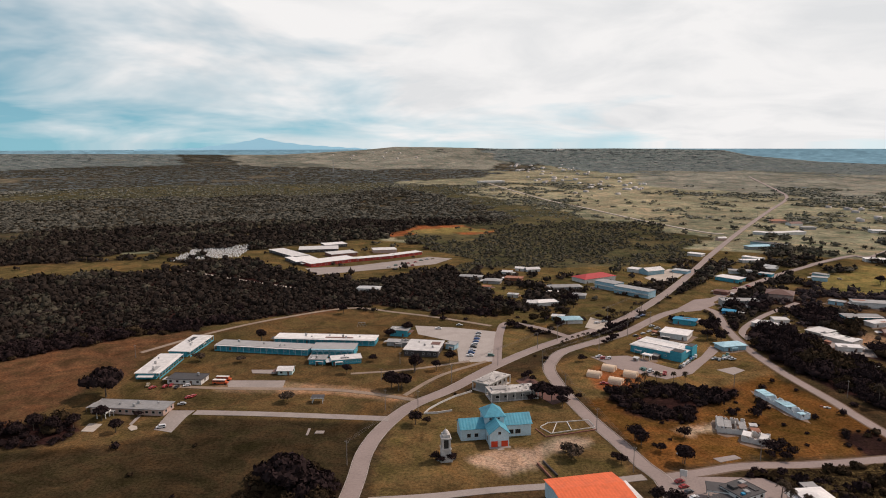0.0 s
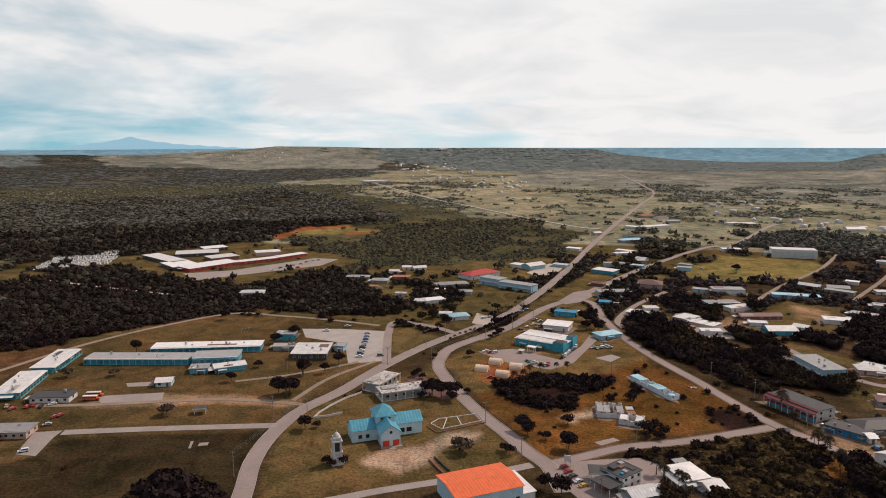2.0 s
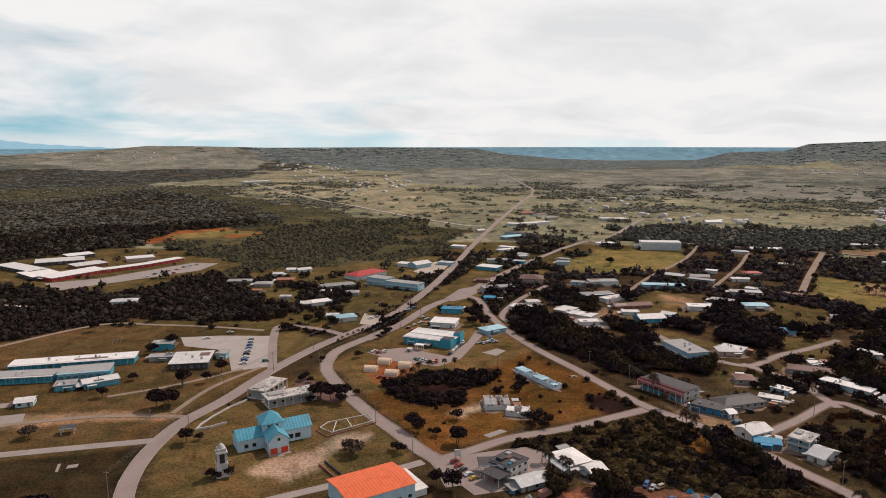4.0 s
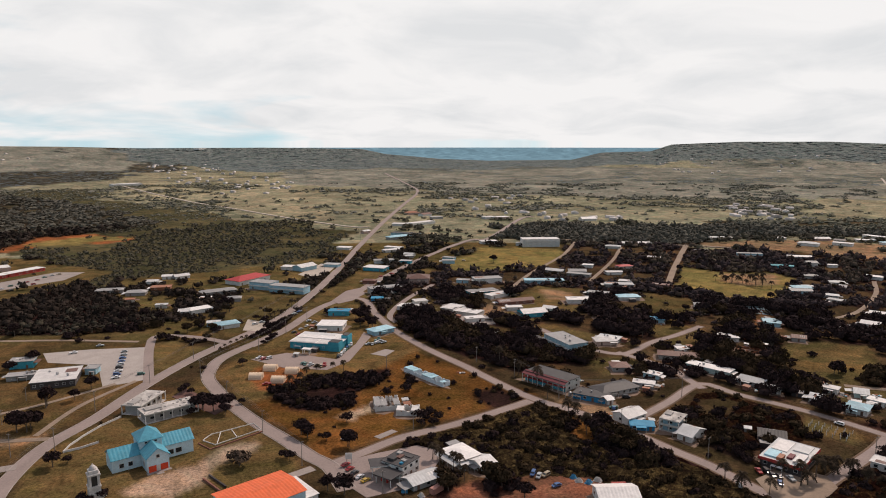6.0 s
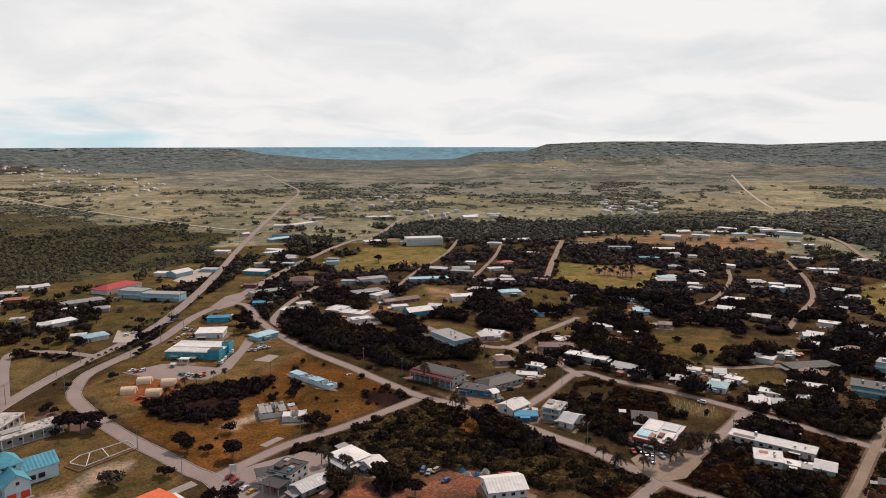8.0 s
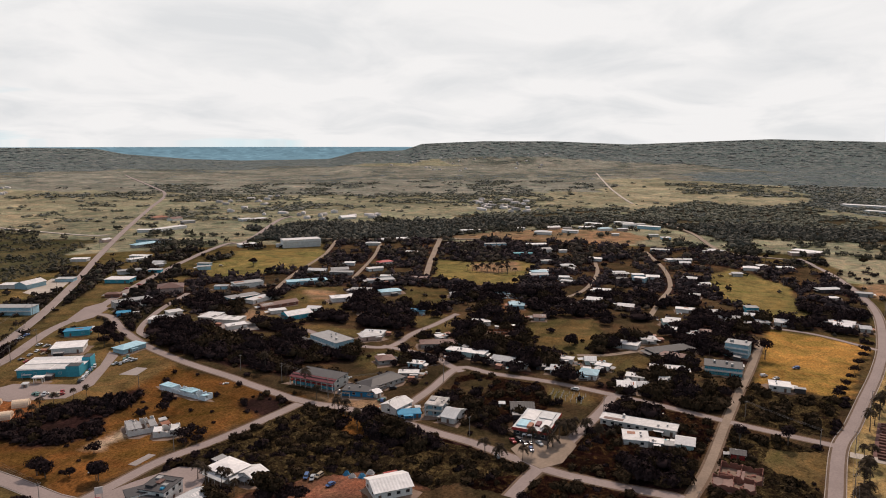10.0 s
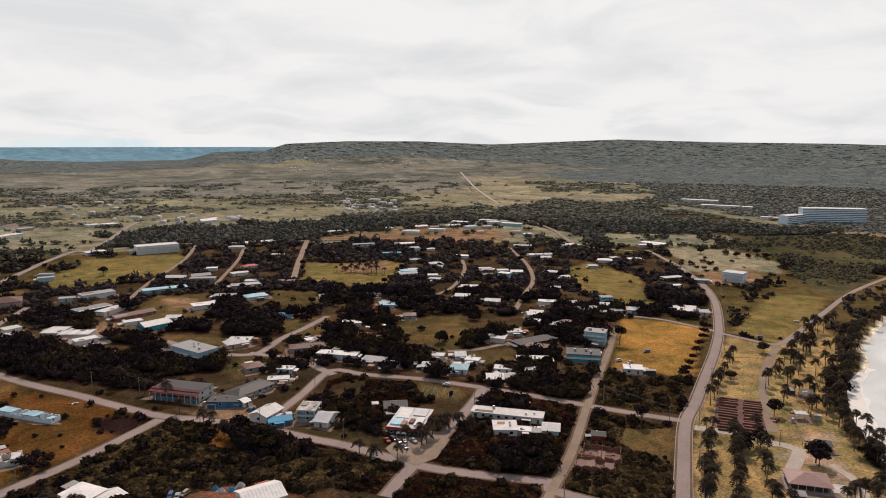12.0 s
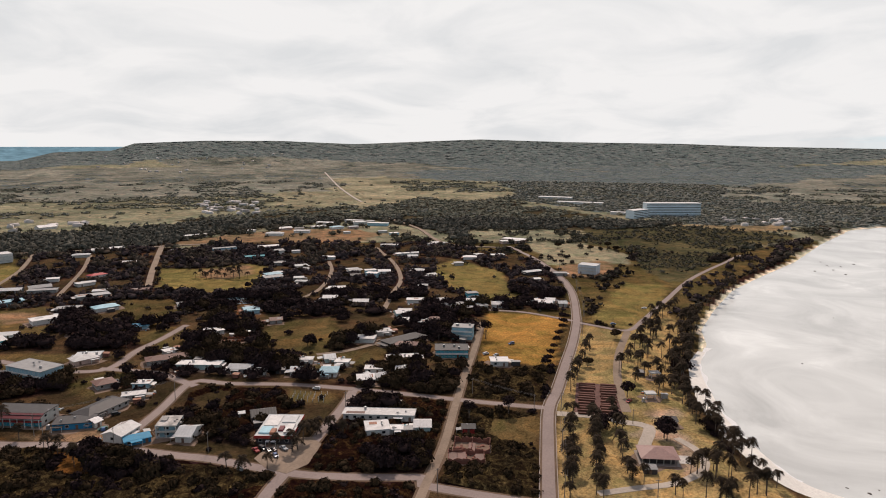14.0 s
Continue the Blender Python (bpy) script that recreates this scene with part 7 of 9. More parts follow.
def car_bodies(kind):
    """Side profile swept across the width, tucked in at the roof."""
    prof = {"car": [(-2.2, .35), (2.2, .35), (2.25, .75), (1.3, .92), (.75, 1.42), (-1.0, 1.45), (-1.75, .98), (-2.2, .9)],
            "suv": [(-2.3, .4), (2.3, .4), (2.35, .9), (1.4, 1.08), (.85, 1.74), (-1.95, 1.78), (-2.3, 1.1)],
            "pickup": [(-2.6, .45), (2.5, .45), (2.5, .95), (1.5, 1.08), (.95, 1.72), (-.5, 1.74), (-.7, 1.06), (-2.6, 1.04)]}[kind]
    bm = bmesh.new()
    sides = []
    for y in (-.88, .88):
        sides.append([bm.verts.new((x, y * (.84 if z > 1.15 else 1), z)) for x, z in prof])
    n = len(prof)
    for k in range(n):
        bm.faces.new((sides[0][k], sides[0][(k + 1) % n], sides[1][(k + 1) % n], sides[1][k]))
    bm.faces.new(sides[0]), bm.faces.new(sides[1])
    bmesh.ops.recalc_face_normals(bm, faces=bm.faces[:])
    bmesh.ops.bevel(bm, geom=bm.edges[:], offset=.06, segments=1, affect="EDGES")
    return bm


CAR_MESH = {}
for kind in ("car", "suv", "pickup"):
    base = car_bodies(kind)
    raw = bpy.data.meshes.new("body")
    base.to_mesh(raw)
    base.free()
    for k, m in CAR_PAINT.items():
        me = raw.copy()
        me.materials.append(m)
        CAR_MESH[kind, k] = me
    top = {"car": 1.40, "suv": 1.70, "pickup": 1.68}[kind]
    belt = {"car": .97, "suv": 1.12, "pickup": 1.12}[kind]
    front, back = {"car": (.92, -1.42), "suv": (1.0, -2.0), "pickup": (1.1, -.56)}[kind]
    bm = bmesh.new()
    box(bm, back, front - .35, -.90, .90, belt, top - .12)
    CAR_MESH[kind, "glass_side"] = mesh_of("side_window", bm, CAR_GLASS)
    bm = bmesh.new()
    v = box(bm, front - .3, front + .42, -.72, .72, belt, top - .08)
    for q in v[4:]:
        q.co.x -= .30
    CAR_MESH[kind, "glass_front"] = mesh_of("windscreen", bm, CAR_GLASS)
bm = bmesh.new()
tube(bm, [(0, -.11, 0), (0, .11, 0)], [.34, .34], 12)
WHEEL = mesh_of("wheel", bm, TYRE)
bm = bmesh.new()
tube(bm, [(0, -.125, 0), (0, .125, 0)], [.19, .19], 8)
RIM = mesh_of("rim", bm, STEEL)
bm = bmesh.new()
box(bm, -.03, .03, -.2, .2, -.08, .08)
HEADLIGHT = mesh_of("headlight", bm, LAMP)
bm = bmesh.new()
box(bm, -.03, .03, -.15, .15, -.1, .1)
TAILLIGHT = mesh_of("tail_light", bm, TAIL)
CAR_WORD = dict(car="saloon car", suv="sport utility car", pickup="pickup truck")


def parked(x, y, yaw, kind, colour_name, z=.14, where="parked on the paving"):
    ob = thing("car" if kind != "pickup" else "pickup_truck", x, y, z, yaw, "%s %s %s" % (colour_name, CAR_WORD[kind], where), "car", "parked cars")
    near = math.hypot(x, y) < 350
    part("body", CAR_MESH[kind, colour_name], None, ob)
    part("side_window", CAR_MESH[kind, "glass_side"], None, ob)
    part("windscreen", CAR_MESH[kind, "glass_front"], None, ob)
    for sx in (-1.4, 1.4):
        for sy in (-.8, .8):
            w = part("wheel", WHEEL, None, ob, "", pose(sx, sy, .34))
            if near:
                part("rim", RIM, None, w)
    L = {"car": 2.22, "suv": 2.32, "pickup": 2.52}[kind]
    for sy in (-.6, .6) if near else ():
        part("headlight", HEADLIGHT, None, ob, "", pose(L, sy, .72))
        part("tail_light", TAILLIGHT, None, ob, "", pose(-L, sy, .8))


car_rng = random.Random(8)


def car_row(places, yaw, where, spread=4):
    for x, y in places:
        kind = car_rng.choice(("car", "car", "suv", "suv", "pickup"))
        parked(x, y, yaw + car_rng.uniform(-spread, spread) + car_rng.choice((0, 180)), kind, car_rng.choice(("white", "white", "silver", "silver", "black", "red", "blue", "green", "tan")), where=where)


car_row([(26.1, 495.1), (25.3, 487.6), (24.1, 480.3), (23, 473.2), (21.9, 466.3), (20.8, 459.5), (19.7, 453), (18.7, 446.6), (17.7, 440.4), (31.5, 440.4), (-3.8, 507.9), (12.4, 517.6)], -5, "parked in the school car park")
car_row([(124.7, 411), (127.2, 407.8), (129.7, 404.7), (132.2, 401.5), (135.3, 404.6), (149.7, 417.4), (153, 420.7), (156.7, 425.3), (160.2, 429.9), (163.7, 434.6)], 60, "parked in the clinic car park", 8)
car_row([(140.3, 486.7), (141.2, 479.4), (147.4, 492.6), (143.6, 472.2), (153.8, 498.7), (154.8, 489.5), (159.8, 513), (162.1, 506.5)], 30, "parked beside the white offices", 15)
car_row([(148.7, 415.2), (151.7, 418.4), (155.1, 422.8), (158.7, 427.4), (162.3, 432), (165.9, 436.7), (179.2, 430.5), (184.3, 436.4), (188.6, 441.1)], 60, "parked in a row beside the clinic", 6)
car_row([(124.6, 412.8), (127.6, 408), (130.9, 403.3), (133, 401)], 15, "parked along the clinic drive", 8)
car_row([(102.5, 437.4), (104.6, 433.8), (107.6, 433.8)], 20, "parked by the clinic tents", 10)
car_row([(93.9, 386)], -10, "parked beside the canvas tents")
for (x, y), paint_ in zip([(98.1, 268.3), (98.4, 263.8), (98.8, 259.5), (99.5, 255), (100.4, 251.1)], ("red", "red", "black", "white", "yellow")):
    parked(x, y, 22 + car_rng.uniform(-5, 5), "car", paint_, where="parked at the filling station")
car_row([(167.6, 209.5), (166.1, 219.5), (169.2, 218.8), (165.2, 222.4)], 20, "standing on the red dirt yard", 30)
car_row([(254.9, 170.7), (250, 166.6), (253.3, 172.8), (254, 176.1), (232.8, 173), (257.2, 166.9), (251.2, 177.8)], 60, "parked in front of the market", 12)
car_row([(246.2, 261), (107.7, 294.4), (111.4, 293.7), (268.5, 288.1)], 20, "abandoned beside the dirt verge", 20)
for (x, y), paint_ in zip([(-172.5, 384.8), (-168.3, 381.0), (-161.8, 382.8), (-158.9, 384.7), (-154.6, 381.8), (-139.9, 367.4), (-141.8, 365.7)], ('tan', 'red', 'red', 'red', 'black', 'red', 'red')):
    parked(x, y, 80 + car_rng.uniform(-25, 25), 'pickup' if paint_ == 'tan' else 'car', paint_, where='parked beside the dark-roofed school block')
car_row([(-149.7, 384.6), (-141.8, 355.7), (-140.7, 325), (162.3, 546.1), (156.7, 540.7), (120.4, 523.4), (126.5, 526.8), (183.4, 432.1), (187.4, 435.6), (187.7, 430.9), (176.8, 432.1)], 10, "parked by a house", 20)
car_row([(533, 46.1), (594.6, 26.3), (454.7, 107.8), (245.9, 261.5), (263, 270.2), (337.4, 257.9), (349, 253.9), (357.5, 243.1), (330.4, 191.4), (371.2, 21.9), (426.2, 118.3), (426.1, 111.3)], -50, "parked on the grass verge", 40)
car_row([(303, 685.8), (298.3, 660.5), (308.5, 664.3), (282, 652.2), (304.9, 607.9), (347.1, 635), (407.3, 694.1), (444.6, 684.2)], -30, "parked along the roadside shops", 20)
car_row([(-62, 770.2), (-55, 781), (-47.7, 788.4), (-41.5, 795.9), (-33.1, 803.5), (-26.8, 815.3), (-20.2, 823.3), (-13.4, 827.3), (-53.3, 756), (-44, 770), (-35.5, 780.8)], 20, "parked at the ridge school", 8)

# ---- school buses ----
BUS = surface("bus_paint", (.60, .12, .04), .5, 2, .4, .05, .85)
for x, y in [(-131.4, 388.3), (-131.3, 394.2)]:
    bus = thing("school_bus", x, y, .1, -4, "orange school bus with a white roof standing in the yard", "bus", "parked school buses")
    bm = bmesh.new()
    box(bm, -4.4, 3.4, -1.2, 1.2, .5, 2.5, bevel=.12)
    box(bm, 3.3, 4.6, -1.0, 1.0, .5, 1.5, bevel=.12)
    part("body", bm, BUS, bus)
    bm = bmesh.new()
    box(bm, -4.35, 3.35, -1.15, 1.15, 2.46, 2.75, bevel=.1)
    part("roof", bm, wall_mat("white"), bus)
    for k in range(8):
        for sy in (-1, 1):
            bm = bmesh.new()
            box(bm, -4.1 + k * .92, -3.35 + k * .92, sy * 1.21 - .02, sy * 1.21 + .02, 1.6, 2.2)
            part("window", bm, GLASS, bus)
    for sx in (-2.8, 3.2):
        for sy in (-1, 1):
            part("wheel", WHEEL, None, bus, "", pose(sx, sy * 1.05, .5) @ Matrix.Scale(1.45, 4))

# ---- utility poles and wires ----
def pole_mesh(h):
    key = ("pole", h)
    if key not in SHARED:
        bm = bmesh.new()
        tube(bm, [(0, 0, -.3), (0, 0, h)], [.19, .12], 8)
        SHARED[key] = mesh_of("shaft", bm, POLE)
        bm = bmesh.new()
        box(bm, -1.1, 1.1, -.07, .07, h - .7, h - .52)
        SHARED[key, "arm"] = mesh_of("crossarm", bm, POLE)
        bm = bmesh.new()
        tube(bm, [(0, 0, h - .52), (0, 0, h - .25)], [.07, .05], 6)
        SHARED[key, "ins"] = mesh_of("insulator", bm, FRAME)
    return SHARED[key], SHARED[key, "arm"], SHARED[key, "ins"]


def pole_line(places, h=11.5, wires=True):
    heads = []
    for k, (x, y) in enumerate(places):
        a, b = Vector(places[max(k - 1, 0)]), Vector(places[min(k + 1, len(places) - 1)])
        d = (b - a) if (b - a).length > 0 else Vector((1, 0))
        yaw = math.degrees(math.atan2(d.y, d.x)) + 90
        ob = thing("utility_pole", x, y, 0, yaw, "weathered grey utility pole with one crossarm", "pole", "utility poles along the roads")
        sm, am, im = pole_mesh(h)
        part("shaft", sm, None, ob)
        arm = part("crossarm", am, None, ob)
        for sx in (-.95, 0, .95) if math.hypot(x, y) < 330 else ():
            part("insulator", im, None, arm, "", pose(sx, 0, 0))
        u = Vector((math.cos(radians(yaw)), math.sin(radians(yaw))))
        heads.append([Vector((x, y, h - .25)) + Vector((u.x, u.y, 0)) * s for s in (-.95, 0, .95)])
    if wires:
        for p, q in zip(heads, heads[1:]):
            for a, b in zip(p, q):
                cv = bpy.data.curves.new("wire", "CURVE")
                cv.dimensions, cv.bevel_depth, cv.bevel_resolution = "3D", .035, 0
                s = cv.splines.new("POLY")
                s.points.add(8)
                for i in range(9):
                    t = i / 8
                    c = a.lerp(b, t)
                    s.points[i].co = (c.x, c.y, c.z - 4 * t * (1 - t) * .012 * (b - a).length, 1)
                cv.materials.append(CABLE)
                tagged(new("overhead_wire", cv), "thin dark overhead wire sagging between poles", "wire", "overhead wires")


pole_line([(-42.5, 284.5), (-13.5, 346.2), (4.7, 389.4), (34.6, 421.6), (64.7, 457.9), (81.2, 475.5), (130.4, 532), (186.5, 607.5)])
pole_line([(-30.9, 347.9), (4.7, 389.4)], wires=False)
pole_line([(81.5, 277.6), (75.3, 321.2), (68.6, 371.4), (62.3, 416.9), (106.1, 453.7), (134.2, 486.7), (159.5, 516.3)])
pole_line([(-37, 392.6), (-27.8, 424.2)], 8, False)
pole_line([(-203.4, 438.4)], 9, False)
pole_line([(167.8, 380.8)], 8, False)
pole_line([(232, 683.5), (286.7, 780.4), (362.6, 908.2), (457, 1070.6), (592.2, 1291.7)], 11)
pole_line([(102.7, 238.4), (140.8, 288), (223.6, 364.1), (228.5, 328.3), (229.8, 287.3), (221.9, 272), (232.6, 241.4), (243.1, 197.5)], 10, False)
pole_line([(228.5, 328.3), (229.8, 287.3), (291, 256.4)])
pole_line([(309.8, 162.2), (245, 87.6)], 10, False)
pole_line([(352, 105.2), (338.8, 67.6)], 10)
pole_line([(255.6, 37.9), (298, 46), (344.4, 54.4), (408.9, 59.4), (485.6, 63.3), (551.6, 71.6), (647.1, 91.3), (742.9, 123.9)], 11)
pole_line([(341.2, 17.8), (269.4, 3.1)], 8, False)
pole_line([(298.3, 723), (344.1, 771.4), (430.8, 871.7), (528.3, 972.1)], 10)
pole_line([(667.9, 738), (693.4, 696.5), (729, 650), (634.8, 482.7)], 10, False)
pole_line([(742.8, 892.2), (722.5, 785), (766.1, 594.1), (732.6, 419.7), (712.6, 306.1), (719.2, 188)], 9, False)

# ---- white posts in the grass field ----
bm = bmesh.new()
box(bm, -.14, .14, -.14, .14, -.1, 1.9, bevel=.03)
post_mesh = mesh_of("marker_post", bm, wall_mat("white"))
a, b, c = (Vector(p) for p in [(320.8, 199.6), (325.3, 182.1), (310.5, 195.8)])
for i in range(7):
    for j in range(4):
        p = a + (b - a) * (i / 6) + (c - a) * (j / 3)
        ob = new("marker_post", post_mesh)
        ob.matrix_world = pose(p.x + random.uniform(-.4, .4), p.y + random.uniform(-.4, .4), 0, random.uniform(-3, 3), random.uniform(-3, 3), random.uniform(0, 90))
        tagged(ob, "short white concrete post standing in mown grass", "post", "rows of white posts")

# ---- cemetery of pale tombs ----
TOMB = surface("tomb_paint", (.48, .58, .62), .8, 2, .4, .2, .7, pieces=.5)
bm = bmesh.new()
box(bm, -.6, .6, -1.2, 1.2, 0, .6, bevel=.05)
tomb_mesh = mesh_of("slab", bm, TOMB)
bm = bmesh.new()
box(bm, -.1, .1, 1.0, 1.15, .5, 2.0)
box(bm, -.45, .45, 1.0, 1.15, 1.35, 1.55)
cross_mesh = mesh_of("cross", bm, TOMB)
a, b, c = (Vector(p) for p in [(479.5, 372.3), (498.3, 351.8), (506.6, 395.1)])
for i in range(14):
    for j in range(5):
        p = a + (b - a) * (i / 13) + (c - a) * (j / 4)
        ob = thing("tomb", p.x + random.uniform(-.5, .5), p.y + random.uniform(-.5, .5), 0, random.uniform(-12, 12) - 30, "pale blue painted tomb with a small cross", "tomb", "tombs of the cemetery")
        part("slab", tomb_mesh, None, ob)
        part("cross", cross_mesh, None, ob)
HOUSE_AT.append((*((a + b + c) / 3 + (b - a) / 6), 24, 16, -30))

# ---- hillside cemetery, close-set white tombs ----
v, f = [], []
rng = np.random.default_rng(5)
a, b, c = (np.array(p) for p in [(-328.3, 817.1), (-256.4, 849), (-333.5, 914.8)])
for i in range(44):
    for j in range(15):
        if rng.random() < .12:
            continue
        p = a + (b - a) * (i + rng.uniform(-.3, .3)) / 43 + (c - a) * (j + rng.uniform(-.3, .3)) / 14
        blocks = [(-.55, .55, -1.1, 1.1, 0, rng.uniform(.5, 1.1))]
        if rng.random() < .6:
            blocks += [(-.14, .14, .8, 1.0, 0, 2.2), (-.55, .55, .8, 1.0, 1.4, 1.7)]
        for x0, x1, y0, y1, z0, z1 in blocks:
            o = len(v)
            v += [(p[0] + x, p[1] + y, z) for z in (z0, z1) for x, y in ((x0, y0), (x1, y0), (x1, y1), (x0, y1))]
            f += [[o + q for q in s] for s in ((4, 5, 6, 7), (0, 1, 5, 4), (1, 2, 6, 5), (2, 3, 7, 6), (3, 0, 4, 7))]
me = quick_mesh("tombs", np.array(v), np.array(f), [surface("white_tomb", (.72, .72, .70), .8, 1, .3, .2, .7, islands=.45)])
tagged(new("cemetery_tombs", me), "close-set white tombs and crosses on a clearing by the woods", "tombs", kind="stuff")
mid = a + (b - a) * .5 + (c - a) * .5
HOUSE_AT.append((mid[0], mid[1], 70, 50, 10))

# ---- church grounds ----


def low_wall(places, h, t, label, mat, name="boundary_wall", z=0.0):
    bm = bmesh.new()
    ribbon(bm, places, t / 2, -t / 2, z + h, h + .3)
    return tagged(new(name, mesh_of(name, bm, mat)), label, "wall", kind="structure")


low_wall([(-10.3, 341.6), (-7.5, 348.5), (-1.5, 357.3), (6.3, 366.5), (16.1, 374.4)], 1.0, .3, "low white boundary wall beside the road bend", wall_mat("white"))
low_wall([(-9.8, 342.3), (-3, 343.1), (4.5, 346.1)], 1.0, .3, "low white boundary wall at the church lawn", wall_mat("white"))
low_wall([(48.1, 325.4), (52.8, 330.3), (61.6, 331.6), (73.8, 333.7), (75.2, 324.6), (62.4, 320.6), (52.2, 317.3), (48, 324.7)], .4, .3, "white kerb ring round a planted bed", wall_mat("white"), "planter_kerb")
low_wall([(63, 320.5), (62.5, 331.6)], .4, .3, "white cross kerb in the planted bed", wall_mat("white"), "planter_kerb")
low_wall([(45.5, 322.7), (49.2, 313.4), (61.8, 317.2), (75.5, 321.8)], .5, .5, "dark brown kerb band round the planted bed", wall_mat("brick"), "planter_kerb")
low_wall([(53.1, 317.9), (57.1, 330.2)], .4, .3, "white cross kerb in the planted bed", wall_mat("white"), "planter_kerb")
low_wall([(41.3, 285.2), (45.5, 271.2)], .9, .6, "dark brown retaining wall of the old ramp", wall_mat("brick"))
low_wall([(44.1, 287.3), (48.3, 273.7)], .9, .6, "dark brown retaining wall of the old ramp", wall_mat("dark"))
x, y = [(-464.6, 2926.6)][0]
mast = thing("radio_mast", x, y, float(ground_height(np.array([x]), np.array([y]))[0]), 0, "slim pale lattice radio mast above the scrub", "mast")
for a in range(3):
    bm = bmesh.new()
    ca, sa = math.cos(a * math.tau / 3), math.sin(a * math.tau / 3)
    tube(bm, [(ca * 1.6, sa * 1.6, -1), (ca * .7, sa * .7, 56)], [.35, .28], 5)
    part("leg", bm, STEEL, mast)
for k in range(9):
    bm = bmesh.new()
    z, r = 3 + k * 6, 1.5 - k * .09
    tube(bm, [(math.cos(a * math.tau / 3) * r, math.sin(a * math.tau / 3) * r, z + a * 1.5) for a in range(4)], [.16] * 4, 4)
    part("brace", bm, STEEL, mast)
x, y = [(-63.4, 518.2)][0]
gym_frame = thing("climbing_frame", x, y, 0, 10, "small grey playground climbing frame on the grass", "playground")
for sx in (-2.4, 0, 2.4):
    bm = bmesh.new()
    tube(bm, [(sx - 1.0, -1.4, 0), (sx, 0, 2.6), (sx + 1.0, 1.4, 0)], [.12, .12, .12], 5)
    part("hoop", bm, STEEL, gym_frame)
bm = bmesh.new()
tube(bm, [(-3, 0, 2.6), (3, 0, 2.6)], [.1, .1], 5)
part("top_bar", bm, STEEL, gym_frame)
PAVED.append([(-68.7, 508.4), (-53.6, 508.3), (-55.8, 530.1), (-71.5, 530.2)])

# ---- containers and tarpaulins in the yards ----


def container(x, y, yaw, paint, word):
    """A shipping container: ribbed sides, corner posts and a pair of doors."""
    ob = thing("shipping_container", x, y, 0, yaw, "%s ribbed steel container standing on bare soil" % word, "container", "containers in the yards")
    bm = bmesh.new()
    box(bm, -3.0, 3.0, -1.2, 1.2, .15, 2.55)
    part("body", bm, paint, ob)
    for k in range(12):
        for sy in (-1, 1):
            bm = bmesh.new()
            box(bm, -2.75 + k * .5 - .11, -2.75 + k * .5 + .11, sy * 1.2 if sy > 0 else -1.26, 1.26 if sy > 0 else -1.2, .2, 2.5)
            part("rib", bm, paint, ob)
    for sy in (-.6, .6):
        bm = bmesh.new()
        box(bm, 3.0, 3.06, sy - .55, sy + .55, .25, 2.45, bevel=.02)
        part("door", bm, paint, ob)
    bm = bmesh.new()
    box(bm, -3.04, 3.04, -1.22, 1.22, 2.55, 2.66, bevel=.03)
    part("roof", bm, paint, ob)


def tarp_heap(x, y, size, paint, word, seed):
    """A heap of goods under a crumpled sheet."""
    rg = np.random.default_rng(seed)
    n = 14
    bm = bmesh.new()
    grid_ = [[bm.verts.new((size * (i / n - .5), size * .8 * (j / n - .5), max(.02, (1.5 - 5.2 * ((i / n - .5) ** 2 + (j / n - .5) ** 2)) * (.75 + .5 * rg.random()) * (0 < i < n and 0 < j < n)))) for j in range(n + 1)] for i in range(n + 1)]
    for i in range(n):
        for j in range(n):
            bm.faces.new((grid_[i][j], grid_[i + 1][j], grid_[i + 1][j + 1], grid_[i][j + 1]))
    bmesh.ops.recalc_face_normals(bm, faces=bm.faces[:])
    ob = new("tarp_covered_heap", mesh_of("tarp_covered_heap", bm, paint))
    ob.matrix_world = pose(x, y, .05, 0, 0, 30 * seed)
    tagged(ob, "%s sheet over a heap of scrap on the soil" % word, "heap")


RED_STEEL = surface("container_red", (.40, .07, .05), .6, 2, .4, .1, .6)
PINK_STEEL = surface("container_faded_red", (.42, .20, .16), .6, 2, .4, .1, .6)
BLUE_SHEET = surface("blue_tarpaulin", (.03, .20, .36), .45, 2, .5, .3, .7)
PALE_SHEET = surface("pale_tarpaulin", (.55, .52, .48), .6, 2, .5, .3, .6)
(x, y), (x2, y2) = [(188.6, 195.7), (122.3, 229.2)]
container(x, y, -25, RED_STEEL, "rust-red")
container(x2, y2, 20, PINK_STEEL, "faded red")
for n, ((x, y), paint, word) in enumerate(zip([(181.4, 205.7), (111.2, 235.9), (115.4, 229.2), (185.9, 205.2), (178.5, 208.5), (178.4, 212.1)], (BLUE_SHEET, BLUE_SHEET, PALE_SHEET, PALE_SHEET, PALE_SHEET, BLUE_SHEET), ("bright blue", "bright blue", "pale grey", "pale grey", "pale grey", "bright blue"))):
    tarp_heap(x, y, 3.6 - .3 * (n % 3), paint, word, n + 1)

